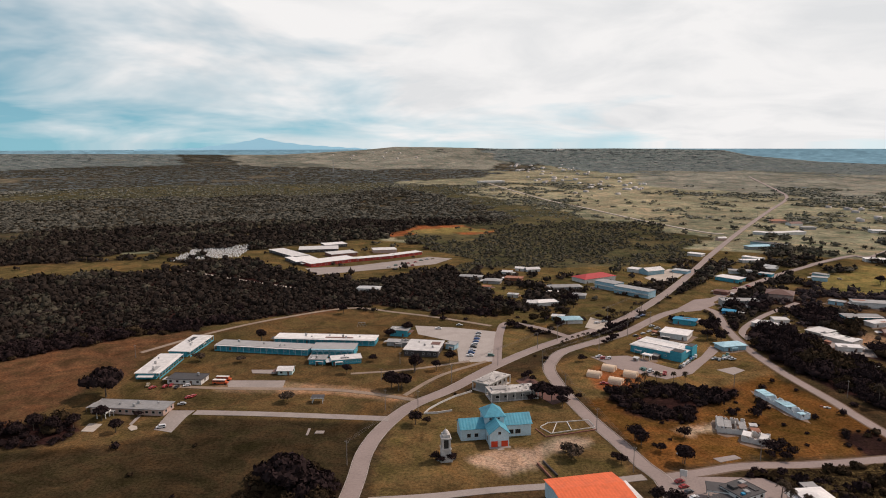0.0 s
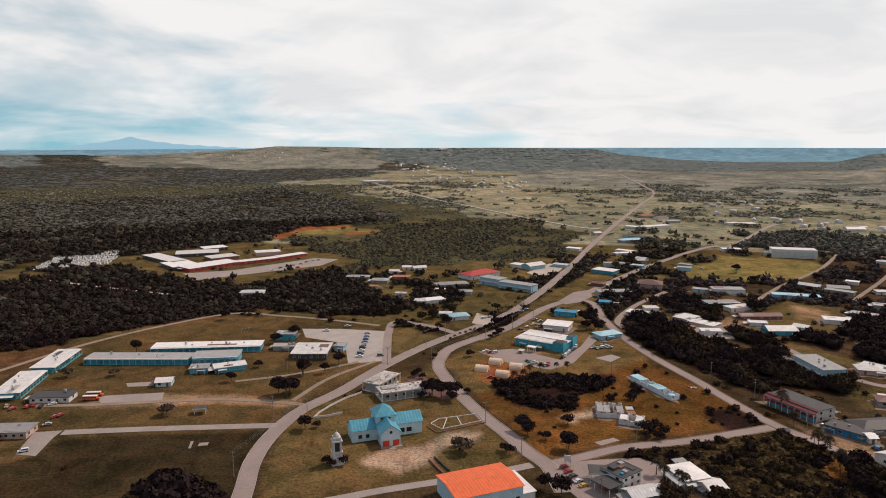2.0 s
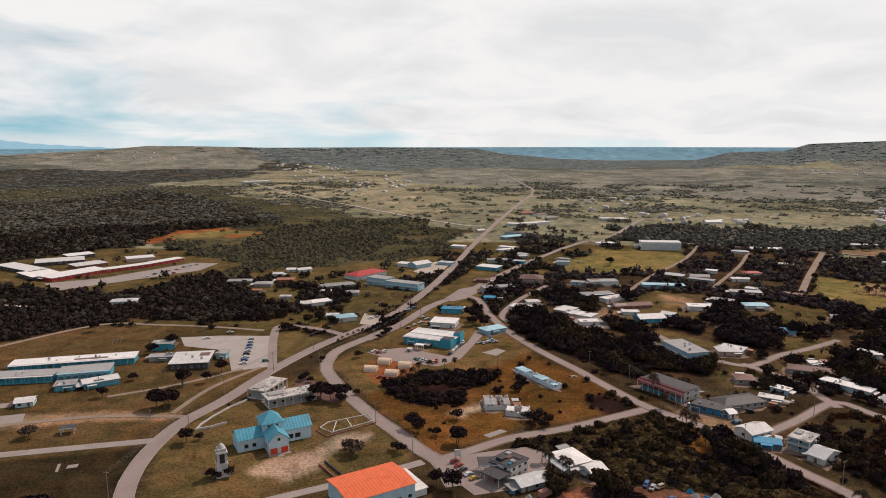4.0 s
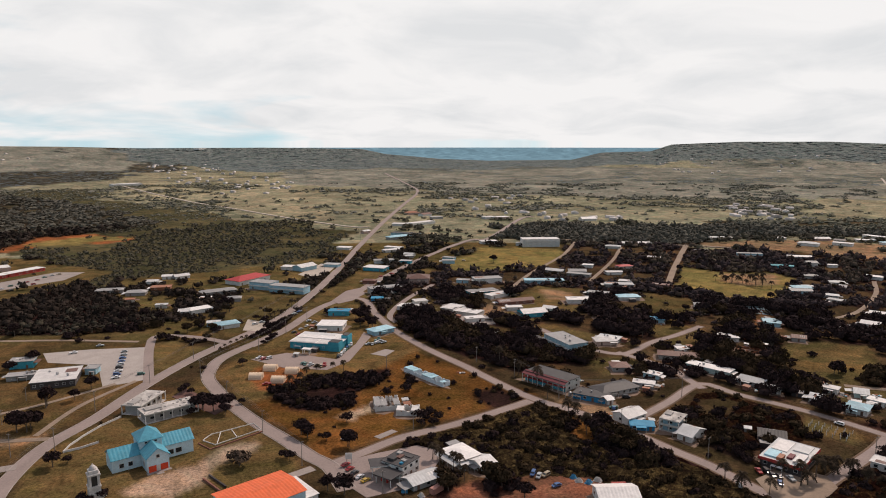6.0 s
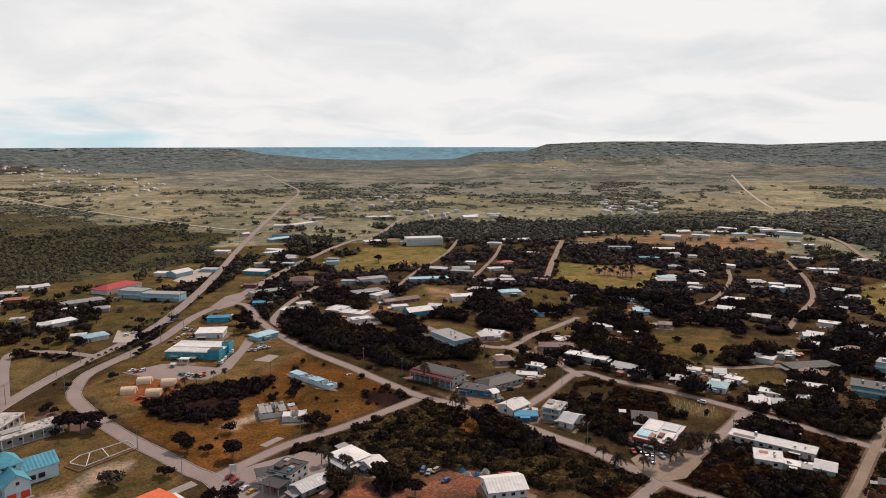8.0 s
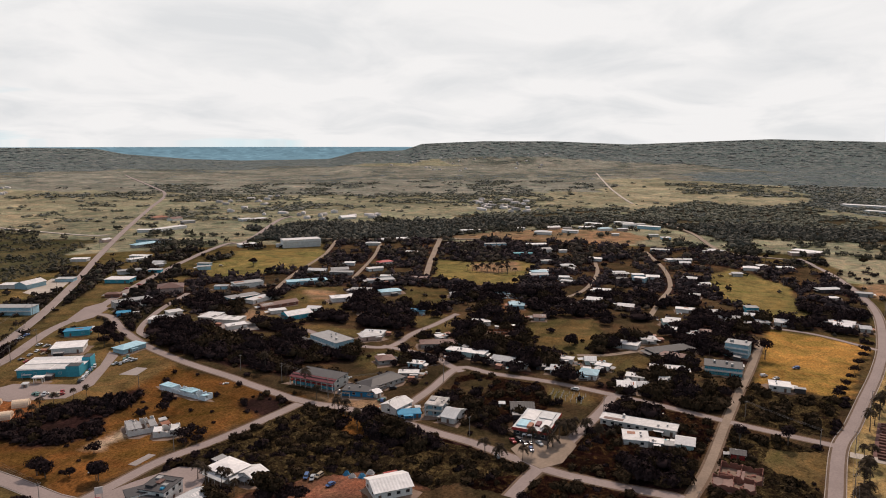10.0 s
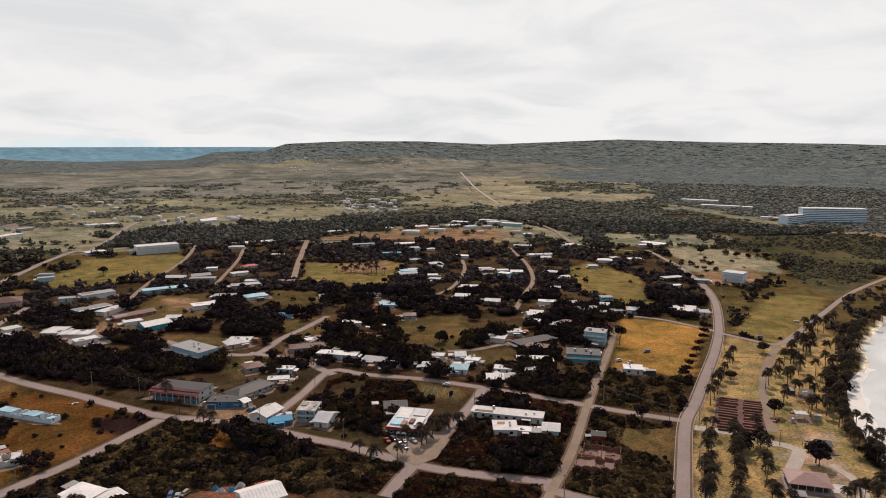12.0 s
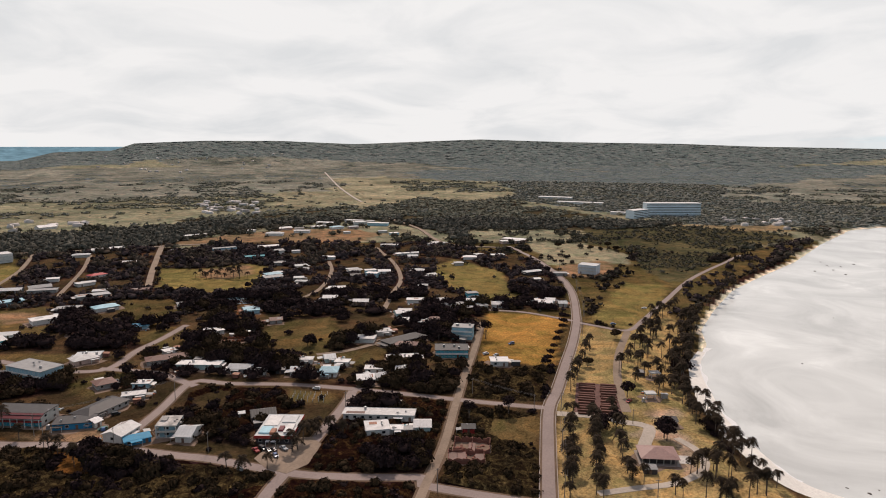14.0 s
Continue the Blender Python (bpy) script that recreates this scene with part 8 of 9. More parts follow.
# ---- far houses, uncounted ----
fr = np.random.default_rng(77)
v, f, mi = [], [], []
for count, poly in ((70, [(329, 3477), (624, 3546), (652, 2176), (525, 1851), (326, 1839), (309, 2420)]), (10, [(-751, 4120), (-77, 3943), (48, 3712), (-418, 3556)]), (26, [(2703, 2889), (3171, 2050), (2663, 1716), (1906, 1884)]), (34, [(1294, 1046), (1380, 947), (1131, 773), (1087, 870)]),
                    (14, [(744, 1179), (961, 1021), (853, 905), (761, 979)]), (16, [(1363, -52), (1375, -189), (1202, -159), (1200, -104)]), (12, [(789, 1542), (1044, 1476), (782, 1120), (619, 1162)])):
    xs_, ys_ = [p[0] for p in poly], [p[1] for p in poly]
    px, py = fr.uniform(min(xs_), max(xs_), 4000), fr.uniform(min(ys_), max(ys_), 4000)
    ok = inside(px, py, poly)
    px, py = px[ok][:count], py[ok][:count]
    pz = ground_height(px, py)
    for x, y, z in zip(px, py, pz):
        w, d, hh, a = fr.uniform(4, 9), fr.uniform(3.5, 6), fr.uniform(2.8, 4.5), fr.uniform(0, 3.1)
        c_, s_ = math.cos(a), math.sin(a)
        o = len(v)
        loc = [(sx * w, sy * d, zz) for zz in (-1, hh) for sx, sy in ((-1, -1), (1, -1), (1, 1), (-1, 1))] + [(-w, 0, hh + 1.6), (w, 0, hh + 1.6)]
        v += [(x + lx * c_ - ly * s_, y + lx * s_ + ly * c_, z + lz) for lx, ly, lz in loc]
        quads = [(0, 1, 5, 4), (1, 2, 6, 5), (2, 3, 7, 6), (3, 0, 4, 7), (4, 5, 9, 8), (6, 7, 8, 9), (5, 6, 9, 9), (7, 4, 8, 8)]
        for k, q in enumerate(quads):
            for tri in ((q[0], q[1], q[2]), (q[0], q[2], q[3])):
                if len(set(tri)) == 3:
                    f.append([o + t_ for t_ in tri])
                    mi.append(1 if k in (4, 5) else 0)
far_wall = surface("far_house_wall", (.50, .46, .42), .9, .2, .02, .1, .7, islands=.5)
far_roof = surface("far_house_roof", (.52, .47, .44), .6, .2, .02, .1, .6, islands=.7)
tagged(new("far_houses", quick_mesh("far_houses", np.array(v), np.array(f), [far_wall, far_roof], np.array(mi))), "scattered small pale houses far across the plain", "houses", kind="stuff")

# ---- rocks standing in the bay ----
ROCK = surface("reef_rock", (.12, .10, .085), .85, 1.0, .3, .6, .6)
rock_rng = random.Random(8)
for x, y in [(917.5, -159.5), (894.1, -162.7), (863.7, -163.8), (891.2, -176.2), (837.8, -171.2), (848.6, -142.7), (913.7, -193.9), (305.1, -78.4), (309.6, -82.7), (307.3, -70.7), (482.1, -78.6), (621.7, -121.1)]:
    bm = bmesh.new()
    bmesh.ops.create_icosphere(bm, subdivisions=2, radius=1)
    s = rock_rng.uniform(.4, .9) * (.6 + math.hypot(x, y) / 900)
    for q in bm.verts:
        q.co = Vector((q.co.x * s * 1.4, q.co.y * s, q.co.z * s * .5)) * rock_rng.uniform(.8, 1.15)
    ob = new("rock", mesh_of("rock", bm, ROCK))
    ob.matrix_world = pose(x, y, -1.55, 0, 0, rock_rng.uniform(0, 180))
    tagged(ob, "low dark reef rock standing in the pale lagoon", "rock", "rocks in the bay")

# ---- trees ----


def leaf_cloud(centres, radii_, count, size, rng_):
    """Small leaf clumps (bent quads) over and inside a set of ellipsoids."""
    v, f = [], []
    w = np.array([r[0] * r[1] * r[2] for r in radii_]) ** .7
    pick = rng_.choice(len(centres), count, p=w / w.sum())
    for k in pick:
        d = rng_.normal(size=3)
        d /= np.linalg.norm(d)
        d[2] = d[2] * .8 + .12
        p = np.array(centres[k]) + d * np.array(radii_[k]) * rng_.uniform(.62, 1.06)
        nrm = d + rng_.normal(size=3) * .45
        nrm /= np.linalg.norm(nrm)
        u = np.cross(nrm, rng_.normal(size=3))
        u /= np.linalg.norm(u)
        t = np.cross(nrm, u)
        s = size * rng_.uniform(.6, 1.4)
        o = len(v)
        v += [p - u * s - t * s * .35, p + nrm * s * .2 - t * s * .8, p + u * s + t * s * .25, p + nrm * s * .25 + t * s * .8]
        f.append((o, o + 1, o + 2, o + 3))
    return np.array(v), np.array(f)


def broad_tree(seed, h, spread, leaves, mat, label, name="tree", thin=1.0):
    rg = np.random.default_rng(seed)
    ob = thing(name, 0, 0, 0, 0, label, "tree", "trees of the settlement")
    bm = bmesh.new()
    fork = h * .35
    tube(bm, [(0, 0, -.3), (.08, .05, fork * .5), (0, .1, fork)], [.05 * h * .7, .035 * h * .7, .028 * h * .7], 7)
    wood = bm
    cs, rr = [], []
    for k in range(6):
        a = k * math.tau / 6 + rg.uniform(-.4, .4)
        e = spread * rg.uniform(.35, .62)
        top = (math.cos(a) * e, math.sin(a) * e, h * rg.uniform(.55, .78))
        tube(wood, [(0, .1, fork * .9), (top[0] * .5, top[1] * .5, (fork + top[2]) * .55), top], [.02 * h * .7, .014 * h * .7, .004 * h], 5)
        cs.append(top)
        rr.append((spread * rg.uniform(.32, .5), spread * rg.uniform(.32, .5), h * rg.uniform(.16, .25)))
    cs.append((0, 0, h * .8))
    rr.append((spread * .5, spread * .5, h * .2))
    part("trunk", wood, BARK, ob)
    v, f = leaf_cloud(cs, rr, int(leaves * thin), spread * .105, rg)
    part("crown", quick_mesh("crown", v, f, [mat]), None, ob)
    return ob


TREES = {
    "big": broad_tree(1, 11, 8.5, 1500, LEAF, "broad dark spreading shade tree with a dense crown"),
    "round": broad_tree(2, 7.5, 4.2, 700, LEAF, "rounded dark green tree with a dense crown"),
    "round2": broad_tree(3, 6.5, 4.6, 700, LEAF_LIGHT, "olive green tree with an uneven crown"),
    "tall": broad_tree(4, 10, 3.6, 650, LEAF, "tall slender dark green tree"),
    "shrub": broad_tree(5, 3.2, 2.6, 380, LEAF, "low dark shrub with dense leaves", "shrub"),
    "bare": broad_tree(6, 5.0, 4.6, 520, DRY_TWIG, "brown half-bare spreading tree with dry twigs", "tree"),
}


def palm_tree(seed, h, fronds=20):
    rg = np.random.default_rng(seed)
    ob = thing("palm_tree", 0, 0, 0, 0, "coconut palm with a slim curved trunk and drooping fronds", "palm tree", "palms")
    lean = rg.uniform(-.08, .08, 2) * h
    pts = [(lean[0] * t * t, lean[1] * t * t, h * t - .2) for t in (0, .3, .6, 1)]
    bm = bmesh.new()
    tube(bm, pts, [.26, .18, .15, .12], 6)
    part("trunk", bm, BARK, ob)
    top = np.array(pts[-1])
    v, f = [], []
    for k in range(fronds):
        a = k * 2.399 + rg.uniform(-.2, .2)
        el = rg.uniform(-.35, 1.1)
        L = rg.uniform(2.9, 3.8)
        d = np.array([math.cos(a), math.sin(a), 0])
        side = np.array([-d[1], d[0], 0])
        spine = [top + d * L * t * math.cos(el) * (1 - .15 * t) + np.array([0, 0, L * (t * math.sin(el) - .75 * t * t)]) for t in np.linspace(0, 1, 9)]
        for i in range(8):
            wdt = 1.25 * math.sin(math.pi * (i + .8) / 9.5)
            for sg in (-1, 1):
                o = len(v)
                tip = (spine[i] * .35 + spine[i + 1] * .65) + side * sg * wdt + d * .3 + np.array([0, 0, -.45 * wdt])
                v += [spine[i], spine[i + 1], tip]
                f.append((o, o + 1, o + 2))
    part("crown", quick_mesh("crown", np.array(v), np.array(f), [PALM_LEAF]), None, ob)
    return ob


PALMS = [palm_tree(21, 8.5), palm_tree(22, 7.0), palm_tree(23, 10.0), palm_tree(24, 5.5, 17)]
used = set()
PLANTED = []
plant_rng = random.Random(3)


def plant(proto, x, y, scale=1.0):
    z = 0.0
    m = pose(x, y, z, 0, 0, plant_rng.uniform(0, 360)) @ Matrix.Diagonal((scale * plant_rng.uniform(.92, 1.08), scale * plant_rng.uniform(.92, 1.08), scale * plant_rng.uniform(.9, 1.1), 1))
    PLANTED.append((x, y))
    if proto.name not in used:
        used.add(proto.name)
        proto.matrix_basis = m
        return proto
    return copy_scaled(proto, m)


def copy_scaled(proto, m):
    s = proto.scale.copy()
    return copy_thing(proto, m @ Matrix.Diagonal((1 / s.x, 1 / s.y, 1 / s.z, 1)))


def palm_run(places, count, jitter=1.5, scale=1.0):
    """Palms at even steps with jitter along a line through the places."""
    line = [Vector(p) for p in places]
    total = sum((b - a).length for a, b in zip(line, line[1:]))
    for k in range(count):
        d = total * (k + .5) / count
        for a, b in zip(line, line[1:]):
            if d <= (b - a).length:
                p = a.lerp(b, d / (b - a).length)
                plant(plant_rng.choice(PALMS), p.x + plant_rng.uniform(-jitter, jitter), p.y + plant_rng.uniform(-jitter, jitter), scale * 1.12 * plant_rng.uniform(.8, 1.15))
                break
            d -= (b - a).length


for kind, scale, places in (
    ("big", 1.4, [(-188.7, 367.7)]), ("big", 1.0, [(-56.6, 262.6), (-64.3, 260.8)]), ("bare", 1.1, [(-85.7, 359.5), (57.4, 290.6)]),
    ("round", 1.1, [(-82.8, 555.8), (-41, 575.2), (-25.8, 376.5), (-29.9, 378.3), (-17.5, 410.9)]), ("tall", .9, [(-18.1, 407.7), (-109.3, 577.9), (-166.6, 549.1)]),
    ("round", .9, [(-4.5, 411.9), (4.1, 427.5), (-59.3, 405.9), (55.2, 367.1), (63.7, 352.1), (-38.8, 482.2), (-26.4, 497.1), (-130.3, 477.2)]),
    ("round", .9, [(92.5, 304.4), (106.1, 284.9), (-14.2, 328.5), (-202.6, 322.6), (-190.5, 318.5), (-160.7, 319.7), (-184.8, 325.9), (-174.8, 334.4)]),
    ("shrub", 1.0, [(-1.3, 286.4), (3.7, 287.5), (-3.8, 289.2), (99.5, 297.2), (55.6, 297.4), (48, 360.3), (-8.6, 329.9), (-158.3, 339.4), (-45.8, 430.1), (124.9, 537.4)]),
    ("shrub", 1.1, [(76.8, 288.8), (78.3, 285), (89.7, 429.2), (65.9, 429.4), (122.4, 480.9), (144, 368.3)]),
    ("round2", .9, [(88.1, 520.3), (81.1, 532.4), (71.2, 525.5), (109.3, 575.8), (99.3, 546.7), (79.9, 496.2), (136.1, 546.4)]),
    ("tall", 1.0, [(106.2, 586.3), (111.7, 594.8), (111.7, 575.8), (56.5, 556.5), (45.8, 570.3), (31, 562.5)]),
    ("round", 1.0, [(105.6, 285.8), (432.3, 667.5), (417.6, 613.9), (150.6, 208), (83.8, 250.9), (88.8, 245.2), (212.9, 239.1), (219.7, 242.8)]),
    ("round", 1.1, [(378.7, 23.4), (321.3, 31.6), (329.7, 31.5), (335.5, 25.5), (326.8, 1.2), (329.7, 2.5), (400.5, 237.8), (404.7, 238), (526.9, 600.4)]),
    ("round2", 1.0, [(423.3, 51), (494, 40.3), (904, 154), (895, 109.8), (927.3, 91.7), (906.6, 78.8)]),
    ("shrub", 1.3, [(426.1, 76.6), (438.5, 77.1), (454.2, 78), (469.5, 78.8), (487.3, 79.9), (506.5, 81), (519.9, 82), (416.4, 76.6)]),
    ("round", 1.0, [(54.5, 362.6), (59.1, 359.6), (64.2, 358.3), (67.8, 360.6), (51.2, 366.4), (196.1, 504.3), (196.9, 491.1), (196.9, 480.1), (195.7, 469.7), (189.1, 477.8), (90.8, 309.1)]),
    ("shrub", 1.0, [(112.9, 467), (117.1, 472.4), (121, 476.4), (125.3, 483.5), (48.4, 395.9), (52.9, 391.5), (56.9, 383.3), (60.2, 379.2), (51.6, 399.8), (74.7, 363.4), (105.5, 369.7)]),
    ("shrub", 1.2, [(149.2, 298.8), (150.1, 294.3), (155.3, 298.6), (146.6, 290.4), (156.8, 292.5), (152.5, 288.8), (115.4, 312.7)]),
    ("bare", .9, [(-158.6, 431.2), (-130.9, 428.8)]), ("big", .8, [(-24.1, 379.3)]),
    ("round2", 1.0, [(213.1, 235.3), (219.7, 236.6), (221.2, 230.4), (222, 224.8), (222.6, 218.7), (214.5, 225.1), (215.6, 218.8), (129.3, 237.1), (126.7, 227.6), (146.5, 226.7), (147.4, 219.5)]),
    ("tall", 1.0, [(317.5, 96.5), (331.4, 79.4), (462, 128.4), (431.7, 212.2), (405.5, 284.4), (437.1, 386)]),
):
    for x, y in places:
        plant(TREES[kind], x, y, scale * plant_rng.uniform(.95, 1.35))
palm_run([(342.1, 49.6), (299.3, 42.3), (254.5, 34.4)], 17)
palm_run([(346.2, 38.2), (303.4, 30.8), (258.3, 24)], 19)
palm_run([(370.8, 52.8), (422.1, 54.4), (473.5, 55.7)], 10)
palm_run([(420.1, 28.3), (444.7, 25), (534.2, 18.8), (618, 3.9)], 34, 5)
palm_run([(387.8, 5.7), (452.8, 2.6), (525.7, -3.8), (582.1, -12.1)], 50, 6)
palm_run([(399.3, -0.1), (443.3, -4.4), (496.5, -7.7), (546, -13.9)], 36, 5)
palm_run([(400.9, -4.7), (357.3, -14.5), (323.7, -26), (308.3, -32)], 16, 4)
palm_run([(287.9, 17.5), (281, 14.7), (278.4, 7.7)], 4)
palm_run([(298.5, -12.3), (298.3, -19.1), (301.4, -24.8)], 9, 4)
palm_run([(273, -4.5), (272.6, -9.8), (279, -27.8), (289.9, -41.2), (292.4, -45.6)], 12, 4)
palm_run([(392.1, 19.8), (434.8, 19.2), (487.7, 16.6), (545, 13)], 16, 5)
palm_run([(349.7, 28.3), (307.1, 20.4), (291.1, 16.1)], 7, 4)
palm_run([(595.2, -21), (655.1, -34.3), (729.7, -58.1)], 12, 6)
palm_run([(393.7, -10.7), (354.1, -20.3), (322.4, -30.7), (301.3, -42.4)], 14, 4)
palm_run([(920.7, 109.4), (885.8, 69.8), (866.1, 1.9)], 6, 6)
palm_run([(80.9, 464.4), (92.6, 474), (107.4, 486.9)], 6, .8, .55)
palm_run([(110.8, 377.4), (122.8, 389.6), (136.5, 384.7), (144.1, 390.5)], 5, 2, .7)
palm_run([(132.1, 258.5), (136.4, 232.8), (140.2, 232.8), (136.3, 239.8)], 5, 2, .8)
palm_run([(234.5, 183.6), (234.2, 170.4), (235.6, 166.3), (289, 160)], 9, 3)
palm_run([(277.3, 167.7), (276.7, 158.7), (283.4, 139.7)], 6, 3)
palm_run([(134, 528.5), (150.9, 550), (172.1, 575.2)], 9, 2, .6)
palm_run([(98.2, 368.6), (110.5, 372.9)], 3, 2, .8)
palm_run([(567.7, 468.4), (587.7, 446.1), (597.5, 433.6)], 9, 2)
palm_run([(582.2, 467.5), (585.3, 441.8), (588.3, 416.5)], 8, 3)
palm_run([(221.4, 271.4), (211.5, 236.3), (217.5, 240.2), (230, 325.1), (230.2, 360.2)], 8, 3)

# ---- trees scattered through the settlement ----


def density(x, y):
    r = np.hypot(x, y)
    d = np.where(r < 500, .012, .02 + .93 * open_country(x, y)[1])
    jx_, jy_ = uneven(x, y)
    for key, plants, poly in ZONES:
        gap = 1.0 if plants > .8 and key == "scrub" else np.clip((fractal(x / 24, y / 24, 44, 3) - .405) * 9, .03, 1.15) if key == "grove" else np.clip((fractal(x / 20, y / 20, 44, 3) - .42) * 6, .04, 1.3)
        d = np.where(inside(jx_, jy_, poly), plants * gap, d)
    d = np.where(shore_side(x, y) < 8, 0, d)
    return d


def free_of_plan(x, y, size):
    ok = np.ones(x.shape, bool)
    for name, (width, kind, line) in ROADS.items():
        ok &= line_distance(x, y, line) > width / 2 + 1.0 + size * .55
    for hx_, hy_, w, d, yaw in HOUSE_AT:
        c, s = math.cos(radians(yaw)), math.sin(radians(yaw))
        lx, ly = (x - hx_) * c + (y - hy_) * s, -(x - hx_) * s + (y - hy_) * c
        ok &= (np.abs(lx) > w / 2 + .2 + size * .35) | (np.abs(ly) > d / 2 + .2 + size * .35)
    for poly in PAVED:
        ok &= ~inside(x, y, poly)
    return ok


def plan_trees(poly, count, seed, kinds):
    rg = np.random.default_rng(seed)
    xs, ys = [p[0] for p in poly], [p[1] for p in poly]
    x, y = rg.uniform(min(xs), max(xs), count * 6), rg.uniform(min(ys), max(ys), count * 6)
    ok = inside(x, y, poly) & free_of_plan(x, y, np.full(x.shape, 4.0)) & (density(x, y) > .2)
    for px, py in list(zip(x[ok], y[ok]))[:count]:
        plant(TREES[kinds[int(rg.integers(len(kinds)))]], float(px), float(py), float(rg.uniform(.65, 1.0)))


SETTLED = [poly for key, plants, poly in ZONES if key == "grove" and plants > .9][0]
plan_trees(SETTLED, 150, 61, ("round", "round", "round2", "tall", "round"))

# ---- scrub and woods, uncounted ----
OCT = (1 + 5 ** .5) / 2
ICO_V = np.array([(-1, OCT, 0), (1, OCT, 0), (-1, -OCT, 0), (1, -OCT, 0), (0, -1, OCT), (0, 1, OCT), (0, -1, -OCT), (0, 1, -OCT), (OCT, 0, -1), (OCT, 0, 1), (-OCT, 0, -1), (-OCT, 0, 1)]) / math.hypot(1, OCT)
ICO_F = np.array([(0, 11, 5), (0, 5, 1), (0, 1, 7), (0, 7, 10), (0, 10, 11), (1, 5, 9), (5, 11, 4), (11, 10, 2), (10, 7, 6), (7, 1, 8), (3, 9, 4), (3, 4, 2), (3, 2, 6), (3, 6, 8), (3, 8, 9), (4, 9, 5), (2, 4, 11), (6, 2, 10), (8, 6, 7), (9, 8, 1)])


def round_core(rg):
    """A lumpy rounded crown: the icosahedron split once, pushed in and out."""
    v, f, cut = list(ICO_V), [], {}

    def half(a, b_):
        k = (min(a, b_), max(a, b_))
        if k not in cut:
            p = v[a] + v[b_]
            v.append(p / np.linalg.norm(p))
            cut[k] = len(v) - 1
        return cut[k]
    for a, b_, d in ICO_F:
        p, q, r = half(a, b_), half(b_, d), half(d, a)
        f += [(a, p, r), (p, b_, q), (r, q, d), (p, q, r)]
    v = np.array(v)
    lump = sum(np.clip(v @ (w / np.linalg.norm(w)) - .55, 0, 1)[:, None] * .9 for w in rg.normal(size=(6, 3)))
    return v * (.43 + lump * .62 + rg.uniform(-.06, .06, (len(v), 1))), np.array(f)


def clump(seed, tufts, size, rounded=False):
    """A bush of unit radius and height: an uneven core and leaf tufts round it, all triangles."""
    rg = np.random.default_rng(seed)
    core, core_f = round_core(rg) if rounded else (ICO_V * rg.uniform(.55, .92, (12, 1)), ICO_F)
    core_f = core_f[core[core_f][:, :, 2].mean(1) > -.30]
    core[:, 2] = core[:, 2] * .5 + .42
    v, f = [core], [core_f]
    n = len(core)
    if tufts:
        d = rg.normal(size=(tufts, 3))
        d /= np.linalg.norm(d, axis=1)[:, None]
        d[:, 2] = np.abs(d[:, 2]) * .9 - .08
        lobes = .75 + .30 * np.sin(np.arctan2(d[:, 1], d[:, 0]) * 3 + seed) * np.cos(d[:, 2] * 4)
        p = d * (lobes * rg.uniform(.85, 1.15, tufts))[:, None]
        p[:, 2] = p[:, 2] * .62 + .40
        nrm = d + rg.normal(size=(tufts, 3)) * .5
        nrm /= np.linalg.norm(nrm, axis=1)[:, None]
        u = np.cross(nrm, rg.normal(size=(tufts, 3)))
        u /= np.linalg.norm(u, axis=1)[:, None]
        t = np.cross(nrm, u)
        s = (size * rg.uniform(.6, 1.4, tufts))[:, None]
        tv = np.stack([p - u * s, p + u * s * .8 - t * s * .4, p + t * s + nrm * s * .3], 1).reshape(-1, 3)
        v.append(tv)
        f.append(n + np.arange(tufts * 3).reshape(-1, 3))
    return np.concatenate(v), np.concatenate(f)


def plant_height(x, y):
    """0.5 on vine-covered lots, 2 under trees, 1 elsewhere."""
    low = np.ones(x.shape)
    for (key, plants, poly), height in zip(ZONES, LOW):
        low = np.where(inside(x, y, poly), height, low)
    return low


def scatter(r0, r1, factor, least, seed, only, ring=.92):
    rg = np.random.default_rng(seed)
    xs, ys, ss = [], [], []
    r = r0
    while r < r1:
        s = max(least, r * factor)
        n = int(radians(160) * r / s)
        a = np.radians(-46 + 160 * (np.arange(n) + rg.random(n)) / n)
        rr = r + rg.uniform(-.5, .5, n) * s * max(1, ring)
        xs.append(rr * np.sin(a)), ys.append(rr * np.cos(a)), ss.append(np.full(n, s))
        r += s * ring
    x, y, s = (np.concatenate(q) for q in (xs, ys, ss))
    kind = plant_height(x, y)
    share = np.where(kind > 1.5, 1.0 if "trees" in only else 0.0, np.where(kind < .9, .22, 1.0) if "scrub" in only else 0.0)
    keep = rg.random(len(x)) < density(x, y) * share
    x, y, s = x[keep], y[keep], s[keep]
    s = s * np.where(plant_height(x, y) < .9, rg.uniform(.5, 1.9, len(x)), np.minimum(.42 + rg.gamma(2.0, .26, len(x)), 1.75))
    keep = free_of_plan(x, y, s * (.8 if "scrub" in only else .25))
    return x[keep], y[keep], s[keep], rg


